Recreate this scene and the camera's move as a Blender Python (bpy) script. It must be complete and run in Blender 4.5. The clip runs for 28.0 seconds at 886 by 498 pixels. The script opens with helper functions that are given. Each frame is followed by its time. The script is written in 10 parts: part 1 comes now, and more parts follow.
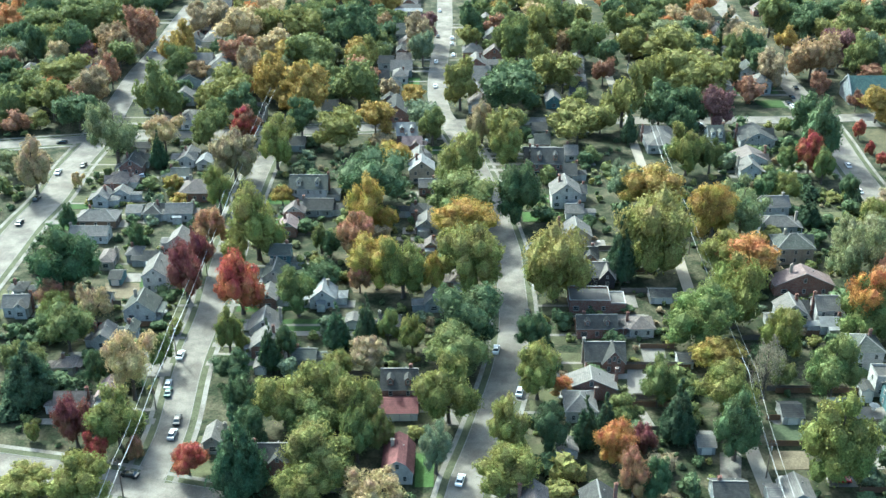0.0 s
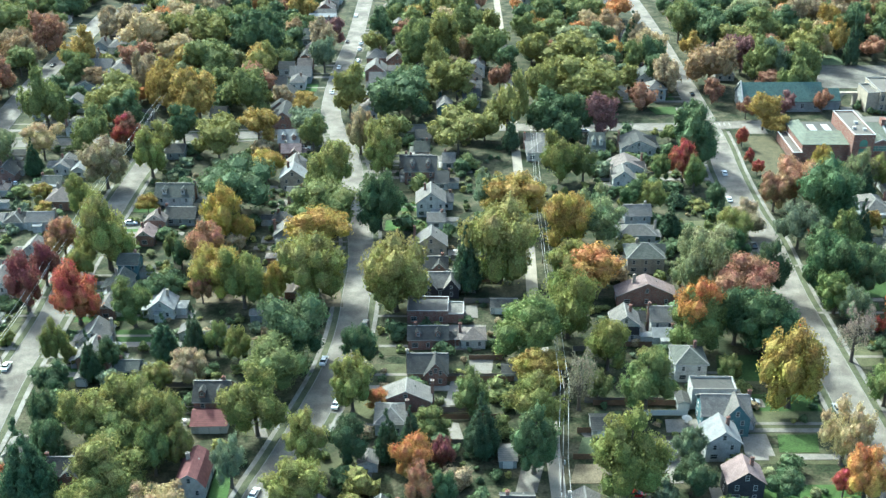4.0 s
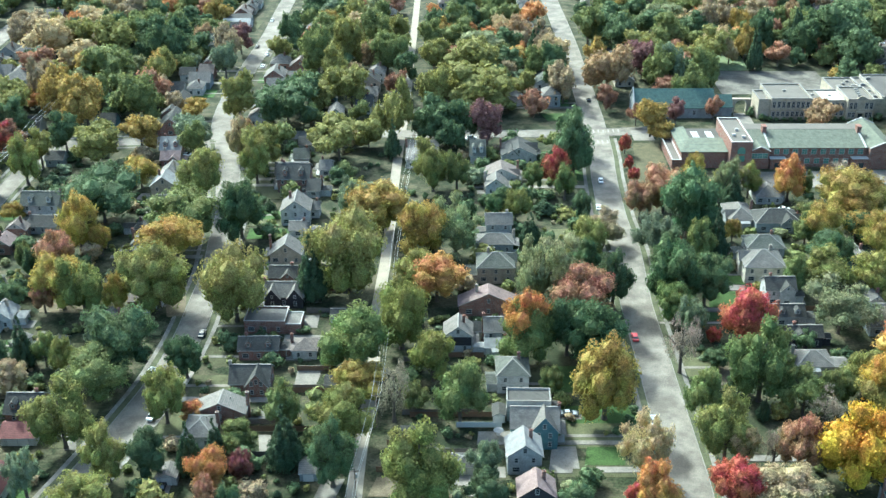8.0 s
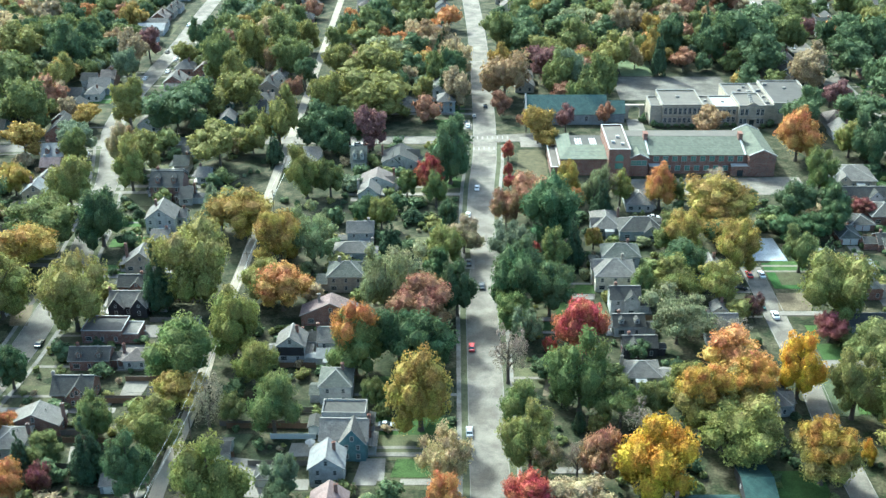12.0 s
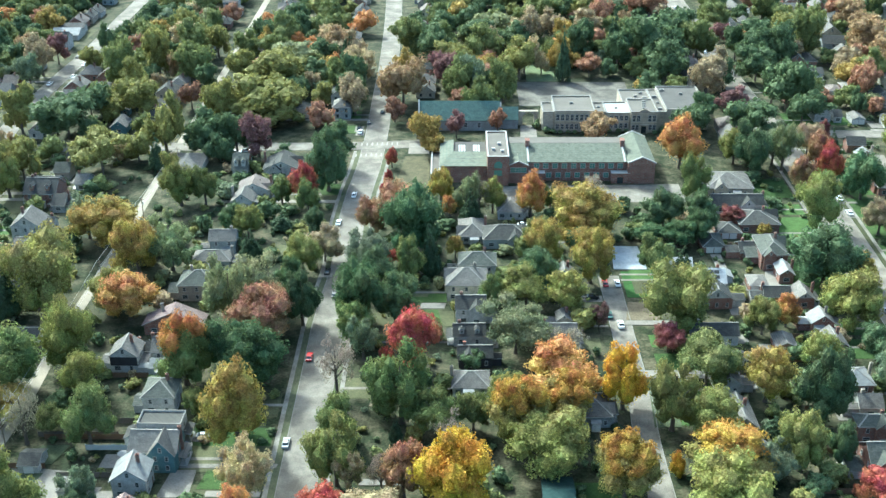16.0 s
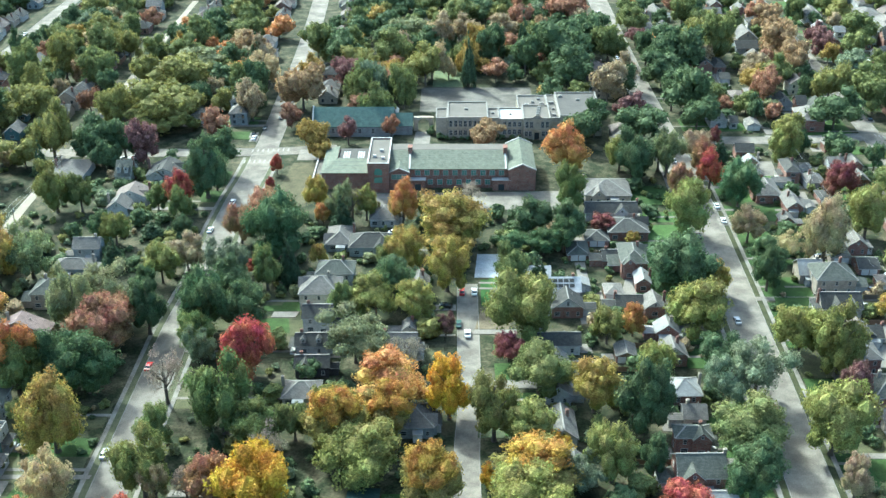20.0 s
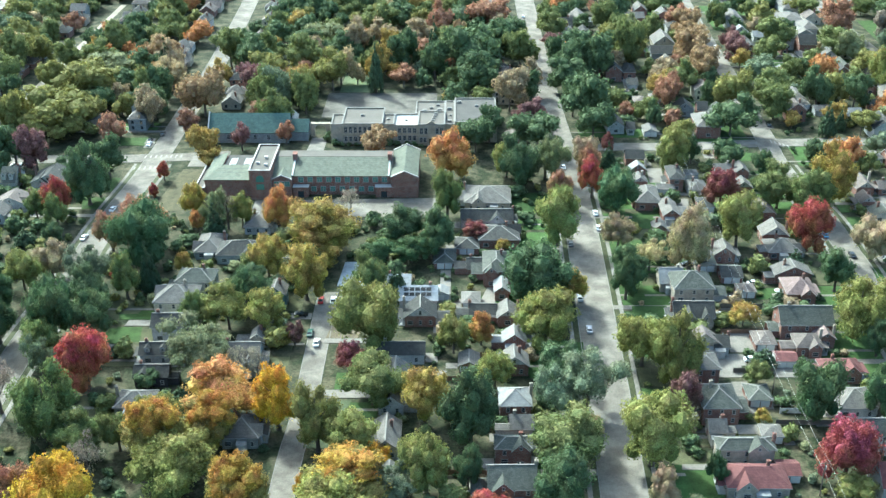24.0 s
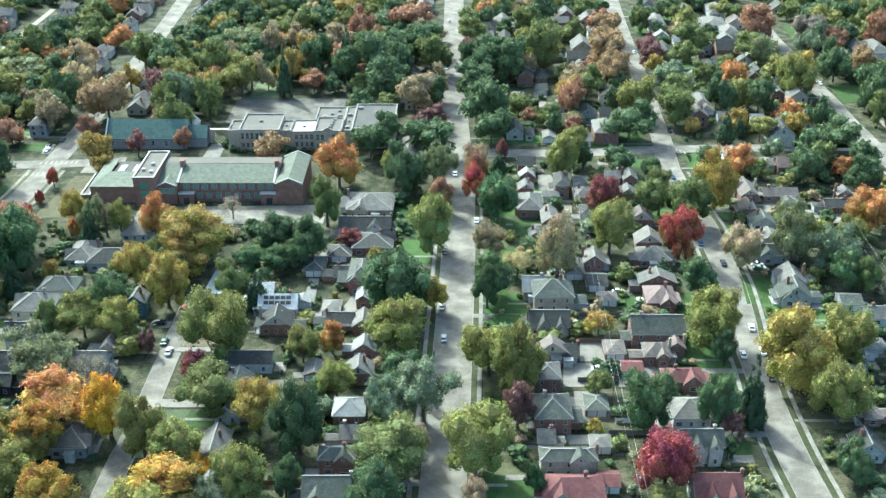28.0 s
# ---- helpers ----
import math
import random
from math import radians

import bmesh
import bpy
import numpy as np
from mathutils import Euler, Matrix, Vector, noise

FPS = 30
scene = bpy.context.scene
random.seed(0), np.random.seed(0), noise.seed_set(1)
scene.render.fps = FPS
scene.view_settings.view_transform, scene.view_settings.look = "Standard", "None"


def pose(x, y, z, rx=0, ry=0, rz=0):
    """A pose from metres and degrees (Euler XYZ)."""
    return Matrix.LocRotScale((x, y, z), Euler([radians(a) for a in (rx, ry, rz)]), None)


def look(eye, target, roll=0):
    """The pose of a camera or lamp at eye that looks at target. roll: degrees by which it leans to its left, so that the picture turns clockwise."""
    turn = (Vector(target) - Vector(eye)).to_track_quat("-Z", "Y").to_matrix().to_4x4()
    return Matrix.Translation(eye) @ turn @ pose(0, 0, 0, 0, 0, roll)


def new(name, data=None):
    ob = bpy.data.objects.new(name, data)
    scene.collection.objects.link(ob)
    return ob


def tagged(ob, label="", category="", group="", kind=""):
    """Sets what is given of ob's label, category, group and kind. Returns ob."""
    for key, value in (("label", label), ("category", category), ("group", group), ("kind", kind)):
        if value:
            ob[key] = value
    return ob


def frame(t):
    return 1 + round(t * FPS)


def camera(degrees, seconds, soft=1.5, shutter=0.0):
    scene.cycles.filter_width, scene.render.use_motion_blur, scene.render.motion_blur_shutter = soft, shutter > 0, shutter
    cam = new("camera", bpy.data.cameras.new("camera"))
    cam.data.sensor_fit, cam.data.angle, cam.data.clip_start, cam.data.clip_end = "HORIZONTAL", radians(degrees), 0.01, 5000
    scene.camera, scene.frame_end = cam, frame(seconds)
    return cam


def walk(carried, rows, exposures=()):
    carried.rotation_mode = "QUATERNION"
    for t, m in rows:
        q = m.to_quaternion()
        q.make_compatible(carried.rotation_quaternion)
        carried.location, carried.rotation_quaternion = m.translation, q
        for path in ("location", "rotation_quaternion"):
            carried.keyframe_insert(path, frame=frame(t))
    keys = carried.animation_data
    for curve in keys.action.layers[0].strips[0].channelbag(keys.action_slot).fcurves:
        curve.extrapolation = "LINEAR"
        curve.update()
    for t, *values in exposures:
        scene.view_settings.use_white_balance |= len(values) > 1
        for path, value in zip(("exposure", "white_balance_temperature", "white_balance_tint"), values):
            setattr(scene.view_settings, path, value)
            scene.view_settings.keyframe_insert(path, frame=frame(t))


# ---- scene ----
cam = camera(43.8, 28.0, soft=1.48)


def drone(t):
    """The drone's slow slide to the right, with a slight climb."""
    s = t / 28.0
    x = 345.57 * s + 0.80 * s ** 2 - 7.58 * s ** 3
    y = 19.04 * s - 3.21 * s ** 2 - 1.08 * s ** 3
    z = 170.0 + 15.39 * s - 1.53 * s ** 2 + 2.35 * s ** 3
    yaw = 0.5 + 0.08 * s + 0.08 * s ** 2 + 0.11 * s ** 3
    tilt = -26.994 - 0.03 * s - 0.05 * s ** 2 - 0.01 * s ** 3
    return pose(x, y, z, 90 + tilt, 0, yaw) @ pose(0, 0, 0, 0, 0, -0.258 + 0.03 * s)


walk(cam, [(t, drone(t)) for t in range(29)], exposures=[(0, 2.05, 5280, -13), (28, 2.05, 5280, -13)])

# ---- world and sun ----
SUN_TO = Vector((-0.43, 0.62, 0.655)).normalized()
world = bpy.data.worlds.new("sky")
scene.world = world
world.use_nodes = True
wn = world.node_tree
sky = wn.nodes.new("ShaderNodeTexSky")
sky.sky_type = "NISHITA"
sky.sun_disc = False
sky.sun_elevation = math.asin(SUN_TO.z)
sky.sun_rotation = math.atan2(SUN_TO.x, SUN_TO.y)
sky.air_density = 0.9
sky.dust_density = 5.0
sky.ozone_density = 0.6
wn.links.new(sky.outputs[0], wn.nodes["Background"].inputs[0])
wn.nodes["Background"].inputs[1].default_value = 0.138
sun = new("sun", bpy.data.lights.new("sun", "SUN"))
sun.data.energy = 2.4
sun.data.angle = radians(1.8)
sun.data.color = (1.0, 0.95, 0.87)
sun.matrix_basis = look((0, 0, 400), Vector((0, 0, 400)) - SUN_TO)

# ---- materials ----
MATS = {}


def material(name, colour, rough=0.85, fine=6.0, coarse=0.35, vary=0.25, bump=0.2, metal=0.0, per_object=0.0, object_colour=False, spec=0.15, second=None):
    """A worn surface: grain and stains at two scales, slight change from piece to piece, and relief."""
    if name in MATS:
        return MATS[name]
    m = bpy.data.materials.new(name)
    m.use_nodes = True
    nt = m.node_tree
    b = nt.nodes["Principled BSDF"]
    b.inputs["Roughness"].default_value = rough
    b.inputs["Metallic"].default_value = metal
    b.inputs["Specular IOR Level"].default_value = spec
    tc = nt.nodes.new("ShaderNodeTexCoord")
    info = nt.nodes.new("ShaderNodeObjectInfo")
    n1 = nt.nodes.new("ShaderNodeTexNoise")
    n1.inputs["Scale"].default_value = fine
    n1.inputs["Detail"].default_value = 4
    n2 = nt.nodes.new("ShaderNodeTexNoise")
    n2.inputs["Scale"].default_value = coarse
    n2.inputs["Detail"].default_value = 5
    n2.inputs["Roughness"].default_value = 0.65
    for n in (n1, n2):
        nt.links.new(tc.outputs["Object"], n.inputs["Vector"])
    add = nt.nodes.new("ShaderNodeMath")
    add.operation = "ADD"
    nt.links.new(n1.outputs["Fac"], add.inputs[0])
    nt.links.new(n2.outputs["Fac"], add.inputs[1])
    rng = nt.nodes.new("ShaderNodeMapRange")
    rng.inputs["From Min"].default_value = 0.7
    rng.inputs["From Max"].default_value = 1.3
    rng.inputs["To Min"].default_value = 1 - vary
    rng.inputs["To Max"].default_value = 1 + vary
    nt.links.new(add.outputs[0], rng.inputs["Value"])
    value = rng.outputs[0]
    if per_object:
        r2 = nt.nodes.new("ShaderNodeMapRange")
        r2.inputs["To Min"].default_value = 1 - per_object
        r2.inputs["To Max"].default_value = 1 + per_object
        nt.links.new(info.outputs["Random"], r2.inputs["Value"])
        mul = nt.nodes.new("ShaderNodeMath")
        mul.operation = "MULTIPLY"
        nt.links.new(value, mul.inputs[0])
        nt.links.new(r2.outputs[0], mul.inputs[1])
        value = mul.outputs[0]
    vm = nt.nodes.new("ShaderNodeVectorMath")
    vm.operation = "SCALE"
    if object_colour:
        nt.links.new(info.outputs["Color"], vm.inputs[0])
    elif second:
        mix = nt.nodes.new("ShaderNodeMix")
        mix.data_type = "RGBA"
        ramp = nt.nodes.new("ShaderNodeMapRange")
        ramp.inputs["From Min"].default_value = 0.42
        ramp.inputs["From Max"].default_value = 0.6
        nt.links.new(n2.outputs["Fac"], ramp.inputs["Value"])
        nt.links.new(ramp.outputs[0], mix.inputs["Factor"])
        mix.inputs["A"].default_value = (*colour, 1)
        mix.inputs["B"].default_value = (*second, 1)
        nt.links.new(mix.outputs["Result"], vm.inputs[0])
    else:
        vm.inputs[0].default_value = colour
    nt.links.new(value, vm.inputs["Scale"])
    nt.links.new(vm.outputs[0], b.inputs["Base Color"])
    if bump:
        bp = nt.nodes.new("ShaderNodeBump")
        bp.inputs["Strength"].default_value = bump
        bp.inputs["Distance"].default_value = 0.05
        nt.links.new(n1.outputs["Fac"], bp.inputs["Height"])
        nt.links.new(bp.outputs[0], b.inputs["Normal"])
    MATS[name] = m
    return m


def coursed(name, colour, colour2, mortar, width, height, gap=0.02, rough=0.9, bump=0.4, axis="Z", per_object=0.12, vary=0.3):
    """Courses of bricks, laps or shingles at real size, with stains over them."""
    if name in MATS:
        return MATS[name]
    m = bpy.data.materials.new(name)
    m.use_nodes = True
    nt = m.node_tree
    b = nt.nodes["Principled BSDF"]
    b.inputs["Roughness"].default_value = rough
    b.inputs["Specular IOR Level"].default_value = 0.25
    tc = nt.nodes.new("ShaderNodeTexCoord")
    sep = nt.nodes.new("ShaderNodeSeparateXYZ")
    nt.links.new(tc.outputs["Object"], sep.inputs[0])
    add = nt.nodes.new("ShaderNodeMath")
    nt.links.new(sep.outputs["X"], add.inputs[0])
    nt.links.new(sep.outputs["Y"], add.inputs[1])
    com = nt.nodes.new("ShaderNodeCombineXYZ")
    nt.links.new(add.outputs[0], com.inputs["X"])
    nt.links.new(sep.outputs["Z"], com.inputs["Y"])
    br = nt.nodes.new("ShaderNodeTexBrick")
    br.inputs["Scale"].default_value = 1.0
    br.inputs["Brick Width"].default_value = width
    br.inputs["Row Height"].default_value = height
    br.inputs["Mortar Size"].default_value = gap
    br.inputs["Color1"].default_value = (*colour, 1)
    br.inputs["Color2"].default_value = (*colour2, 1)
    br.inputs["Mortar"].default_value = (*mortar, 1)
    nt.links.new(com.outputs[0], br.inputs["Vector"])
    n2 = nt.nodes.new("ShaderNodeTexNoise")
    n2.inputs["Scale"].default_value = 0.6
    n2.inputs["Detail"].default_value = 6
    n2.inputs["Roughness"].default_value = 0.7
    nt.links.new(tc.outputs["Object"], n2.inputs["Vector"])
    rng = nt.nodes.new("ShaderNodeMapRange")
    rng.inputs["From Min"].default_value = 0.3
    rng.inputs["From Max"].default_value = 0.7
    rng.inputs["To Min"].default_value = 1 - vary
    rng.inputs["To Max"].default_value = 1 + vary
    nt.links.new(n2.outputs["Fac"], rng.inputs["Value"])
    info = nt.nodes.new("ShaderNodeObjectInfo")
    r2 = nt.nodes.new("ShaderNodeMapRange")
    r2.inputs["To Min"].default_value = 1 - per_object
    r2.inputs["To Max"].default_value = 1 + per_object
    nt.links.new(info.outputs["Random"], r2.inputs["Value"])
    mul = nt.nodes.new("ShaderNodeMath")
    mul.operation = "MULTIPLY"
    nt.links.new(rng.outputs[0], mul.inputs[0])
    nt.links.new(r2.outputs[0], mul.inputs[1])
    vm = nt.nodes.new("ShaderNodeVectorMath")
    vm.operation = "SCALE"
    nt.links.new(br.outputs["Color"], vm.inputs[0])
    nt.links.new(mul.outputs[0], vm.inputs["Scale"])
    nt.links.new(vm.outputs[0], b.inputs["Base Color"])
    bp = nt.nodes.new("ShaderNodeBump")
    bp.inputs["Strength"].default_value = bump
    bp.inputs["Distance"].default_value = 0.03
    bp.invert = True
    nt.links.new(br.outputs["Fac"], bp.inputs["Height"])
    nt.links.new(bp.outputs[0], b.inputs["Normal"])
    MATS[name] = m
    return m


def leaf_material(name="leaves", least=0.74, most=1.24, grain=26.0):
    """Leaves: the tree's own colour, changed leaf by leaf and in patches, speckled with painted light and shade, and
    partly letting light through.
    """
    m = bpy.data.materials.new(name)
    m.use_nodes = True
    nt = m.node_tree
    b = nt.nodes["Principled BSDF"]
    b.inputs["Roughness"].default_value = 0.75
    b.inputs["Specular IOR Level"].default_value = 0.12
    info = nt.nodes.new("ShaderNodeObjectInfo")
    geo = nt.nodes.new("ShaderNodeNewGeometry")
    tc = nt.nodes.new("ShaderNodeTexCoord")
    n = nt.nodes.new("ShaderNodeTexNoise")
    n.inputs["Scale"].default_value = 1.9
    n.inputs["Detail"].default_value = 3
    off = nt.nodes.new("ShaderNodeVectorMath")
    off.operation = "MULTIPLY_ADD"
    off.inputs[1].default_value = (1, 1, 1)
    rv = nt.nodes.new("ShaderNodeVectorMath")
    rv.operation = "SCALE"
    rv.inputs[0].default_value = (40, 70, 20)
    nt.links.new(info.outputs["Random"], rv.inputs["Scale"])
    nt.links.new(tc.outputs["Object"], off.inputs[0])
    nt.links.new(rv.outputs[0], off.inputs[2])
    nt.links.new(off.outputs[0], n.inputs["Vector"])
    hue = nt.nodes.new("ShaderNodeHueSaturation")
    mh = nt.nodes.new("ShaderNodeMapRange")
    mh.inputs["From Min"].default_value = 0.3
    mh.inputs["From Max"].default_value = 0.7
    mh.inputs["To Min"].default_value = 0.476
    mh.inputs["To Max"].default_value = 0.54
    nt.links.new(n.outputs["Fac"], mh.inputs["Value"])
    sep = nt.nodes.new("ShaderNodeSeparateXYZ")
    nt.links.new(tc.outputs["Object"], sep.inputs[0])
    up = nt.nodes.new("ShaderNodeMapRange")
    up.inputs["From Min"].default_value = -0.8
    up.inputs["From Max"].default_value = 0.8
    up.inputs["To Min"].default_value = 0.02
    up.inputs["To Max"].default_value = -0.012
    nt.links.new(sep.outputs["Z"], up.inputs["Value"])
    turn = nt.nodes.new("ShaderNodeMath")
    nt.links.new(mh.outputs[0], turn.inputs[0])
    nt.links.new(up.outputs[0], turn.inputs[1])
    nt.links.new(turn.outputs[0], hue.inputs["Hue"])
    mv = nt.nodes.new("ShaderNodeMapRange")
    mv.inputs["To Min"].default_value = least
    mv.inputs["To Max"].default_value = most
    nt.links.new(geo.outputs["Random Per Island"], mv.inputs["Value"])
    # fine speckle: varies leaf tone and paints lit leaves and shadowed gaps
    small = nt.nodes.new("ShaderNodeTexNoise")
    small.inputs["Scale"].default_value = grain
    small.inputs["Detail"].default_value = 2
    nt.links.new(off.outputs[0], small.inputs["Vector"])
    ms = nt.nodes.new("ShaderNodeMapRange")
    ms.inputs["From Min"].default_value = 0.32
    ms.inputs["From Max"].default_value = 0.68
    ms.inputs["To Min"].default_value = 0.54
    ms.inputs["To Max"].default_value = 1.5
    nt.links.new(small.outputs["Fac"], ms.inputs["Value"])
    both = nt.nodes.new("ShaderNodeMath")
    both.operation = "MULTIPLY"
    nt.links.new(mv.outputs[0], both.inputs[0])
    nt.links.new(ms.outputs[0], both.inputs[1])
    nt.links.new(both.outputs[0], hue.inputs["Value"])
    bp = nt.nodes.new("ShaderNodeBump")
    bp.inputs["Strength"].default_value = 0.5
    bp.inputs["Distance"].default_value = 0.3
    nt.links.new(small.outputs["Fac"], bp.inputs["Height"])
    nt.links.new(bp.outputs[0], b.inputs["Normal"])
    nt.links.new(info.outputs["Color"], hue.inputs["Color"])
    nt.links.new(hue.outputs[0], b.inputs["Base Color"])
    tr = nt.nodes.new("ShaderNodeBsdfTranslucent")
    nt.links.new(hue.outputs[0], tr.inputs["Color"])
    mix = nt.nodes.new("ShaderNodeMixShader")
    mix.inputs[0].default_value = 0.3
    nt.links.new(b.outputs[0], mix.inputs[1])
    nt.links.new(tr.outputs[0], mix.inputs[2])
    nt.links.new(mix.outputs[0], nt.nodes["Material Output"].inputs["Surface"])
    return m


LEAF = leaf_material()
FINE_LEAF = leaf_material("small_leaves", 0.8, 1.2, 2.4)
BARK = material("bark", (0.10, 0.085, 0.07), 0.95, 5, 0.8, 0.35, 0.6)
ASPHALT = material("asphalt", (0.132, 0.118, 0.098), 0.9, 3.5, 0.12, 0.34, 0.2, second=(0.175, 0.157, 0.131))
CONCRETE = material("concrete", (0.168, 0.152, 0.13), 0.85, 3, 0.3, 0.3, 0.1, per_object=0.12)
PAVEMENT = material("worn_pavement", (0.15, 0.135, 0.114), 0.9, 5, 0.2, 0.32, 0.15, second=(0.19, 0.178, 0.156))
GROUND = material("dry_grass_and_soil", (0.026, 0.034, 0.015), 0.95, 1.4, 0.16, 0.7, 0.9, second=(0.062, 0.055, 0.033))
LAWN = material("lawn", (0.05, 0.1, 0.02), 0.95, 3, 0.3, 0.45, 0.5, object_colour=True)
GRAVEL_LANE = material("pale_gravel_lane", (0.24, 0.21, 0.165), 0.95, 4, 0.2, 0.25, 0.3)
KERB = material("kerb_stone", (0.2, 0.19, 0.172), 0.9, 6, 0.3, 0.2, 0.2)
GLASS = material("window_glass", (0.03, 0.04, 0.045), 0.12, 2, 0.5, 0.2, 0.0, spec=0.6)
TRIM = material("white_trim", (0.34, 0.33, 0.312), 0.6, 8, 0.6, 0.1, 0.05)
WHITE_LINE = material("road_paint", (0.24, 0.225, 0.195), 0.8, 6, 0.6, 0.3, 0.0)
ROOF = {
    "g": coursed("grey_shingles", (0.118, 0.108, 0.096), (0.150, 0.138, 0.122), (0.076, 0.071, 0.066), 0.6, 0.22),
    "d": coursed("charcoal_shingles", (0.042, 0.040, 0.036), (0.06, 0.057, 0.051), (0.025, 0.029, 0.029), 0.6, 0.22),
    "t": coursed("slate_green_shingles", (0.062, 0.064, 0.053), (0.09, 0.092, 0.076), (0.036, 0.042, 0.038), 0.5, 0.22),
    "b": coursed("brown_shingles", (0.108, 0.090, 0.079), (0.151, 0.126, 0.112), (0.072, 0.058, 0.050), 0.6, 0.22),
    "m": coursed("mauve_shingles", (0.155, 0.112, 0.103), (0.196, 0.145, 0.134), (0.11, 0.077, 0.07), 0.6, 0.22),
    "r": coursed("red_roof_shingles", (0.112, 0.046, 0.044), (0.138, 0.058, 0.054), (0.08, 0.033, 0.031), 0.6, 0.22),
    "w": coursed("pale_shingles", (0.178, 0.176, 0.168), (0.215, 0.212, 0.202), (0.19, 0.19, 0.186), 0.6, 0.22),
    "p": coursed("white_roof_sheets", (0.36, 0.355, 0.34), (0.4, 0.395, 0.38), (0.27, 0.27, 0.26), 1.2, 0.6),
    "v": coursed("green_metal_roof", (0.024, 0.05, 0.044), (0.03, 0.058, 0.051), (0.018, 0.04, 0.036), 0.45, 9.0),
}
WALL = {
    "w": coursed("white_siding", (0.37, 0.365, 0.345), (0.39, 0.385, 0.365), (0.24, 0.24, 0.23), 30, 0.16, 0.012),
    "c": coursed("cream_siding", (0.464, 0.424, 0.336), (0.480, 0.440, 0.352), (0.288, 0.264, 0.216), 30, 0.16, 0.012),
    "g": coursed("grey_siding", (0.216, 0.232, 0.232), (0.232, 0.248, 0.248), (0.136, 0.144, 0.144), 30, 0.16, 0.012),
    "n": coursed("blue_siding", (0.075, 0.135, 0.145), (0.085, 0.148, 0.158), (0.045, 0.08, 0.09), 30, 0.16, 0.012),
    "d": coursed("dark_siding", (0.032, 0.032, 0.036), (0.040, 0.040, 0.042), (0.020, 0.020, 0.024), 30, 0.16, 0.012),
    "k": coursed("red_brown_brick", (0.136, 0.060, 0.044), (0.192, 0.088, 0.064), (0.208, 0.184, 0.160), 0.22, 0.075, 0.01),
    "s": coursed("tan_stone", (0.272, 0.232, 0.184), (0.336, 0.296, 0.240), (0.224, 0.200, 0.176), 0.45, 0.2, 0.015),
    "b": coursed("brown_siding", (0.128, 0.096, 0.072), (0.144, 0.108, 0.080), (0.080, 0.060, 0.048), 30, 0.16, 0.012),
}


# ---- building blocks ----
def mesh_of(name, bm, *mats):
    me = bpy.data.meshes.new(name)
    bm.normal_update()
    bm.to_mesh(me)
    bm.free()
    for m in mats:
        me.materials.append(m)
    return me


def part(name, me, parent, at=(0, 0, 0), label="", rot=0.0):
    ob = new(name, me)
    ob.parent = parent
    ob.location = at
    ob.rotation_euler[2] = rot
    if label:
        tagged(ob, label)
    return ob


def holder(name, x, y, turn, label, category, group="", kind="", z=0.0):
    ob = new(name)
    ob.location = (x, y, z)
    ob.rotation_euler[2] = radians(turn)
    ob.empty_display_size = 0.5
    return tagged(ob, label, category, group, kind)


def box(bm, x0, x1, y0, y1, z0, z1, mat=0):
    v = [bm.verts.new(p) for p in ((x0, y0, z0), (x1, y0, z0), (x1, y1, z0), (x0, y1, z0), (x0, y0, z1), (x1, y0, z1), (x1, y1, z1), (x0, y1, z1))]
    for f in ((3, 2, 1, 0), (4, 5, 6, 7), (0, 1, 5, 4), (1, 2, 6, 5), (2, 3, 7, 6), (3, 0, 4, 7)):
        bm.faces.new([v[i] for i in f]).material_index = mat


def slab(bm, poly, thick, mat=0, edge=None):
    """A sheet with thickness: the polygon and its copy below it. edge: another material for its rim."""
    top = [bm.verts.new(p) for p in poly]
    low = [bm.verts.new((p[0], p[1], p[2] - thick)) for p in poly]
    bm.faces.new(top).material_index = mat
    bm.faces.new(low[::-1]).material_index = mat
    n = len(poly)
    for i in range(n):
        j = (i + 1) % n
        bm.faces.new((top[j], top[i], low[i], low[j])).material_index = mat if edge is None else edge


def smooth(points, step=3.0):
    """A smooth line through the points, resampled."""
    p = [Vector((*q, 0)) for q in points]
    p = [2 * p[0] - p[1]] + p + [2 * p[-1] - p[-2]]
    out = []
    for a, b, c, d in zip(p, p[1:], p[2:], p[3:]):
        n = max(1, int((c - b).length / step))
        for i in range(n):
            t = i / n
            out.append(0.5 * (2 * b + (c - a) * t + (2 * a - 5 * b + 4 * c - d) * t * t + (3 * b - a - 3 * c + d) * t ** 3))
    return out + [p[-2]]


def offset(line, d):
    out = []
    for i, q in enumerate(line):
        t = (line[min(i + 1, len(line) - 1)] - line[max(i - 1, 0)]).normalized()
        out.append(q + Vector((t.y, -t.x, 0)) * d)
    return out


ROADS = []


def near_road(q, skip, margin):
    for i, (line, half) in enumerate(ROADS):
        if i != skip:
            for r in line:
                if (r - q).length < half + margin:
                    return True
    return False


def strip(bm, line, d0, d1, z, thick, skip=None, margin=0.4, mat=0):
    """A strip beside a line, left out where another road crosses."""
    a, b = offset(line, d0), offset(line, d1)
    for i in range(len(line) - 1):
        mid = (a[i] + b[i] + a[i + 1] + b[i + 1]) / 4
        if skip is not None and near_road(mid, skip, margin):
            continue
        slab(bm, [(a[i].x, a[i].y, z), (b[i].x, b[i].y, z), (b[i + 1].x, b[i + 1].y, z), (a[i + 1].x, a[i + 1].y, z)], thick, mat)


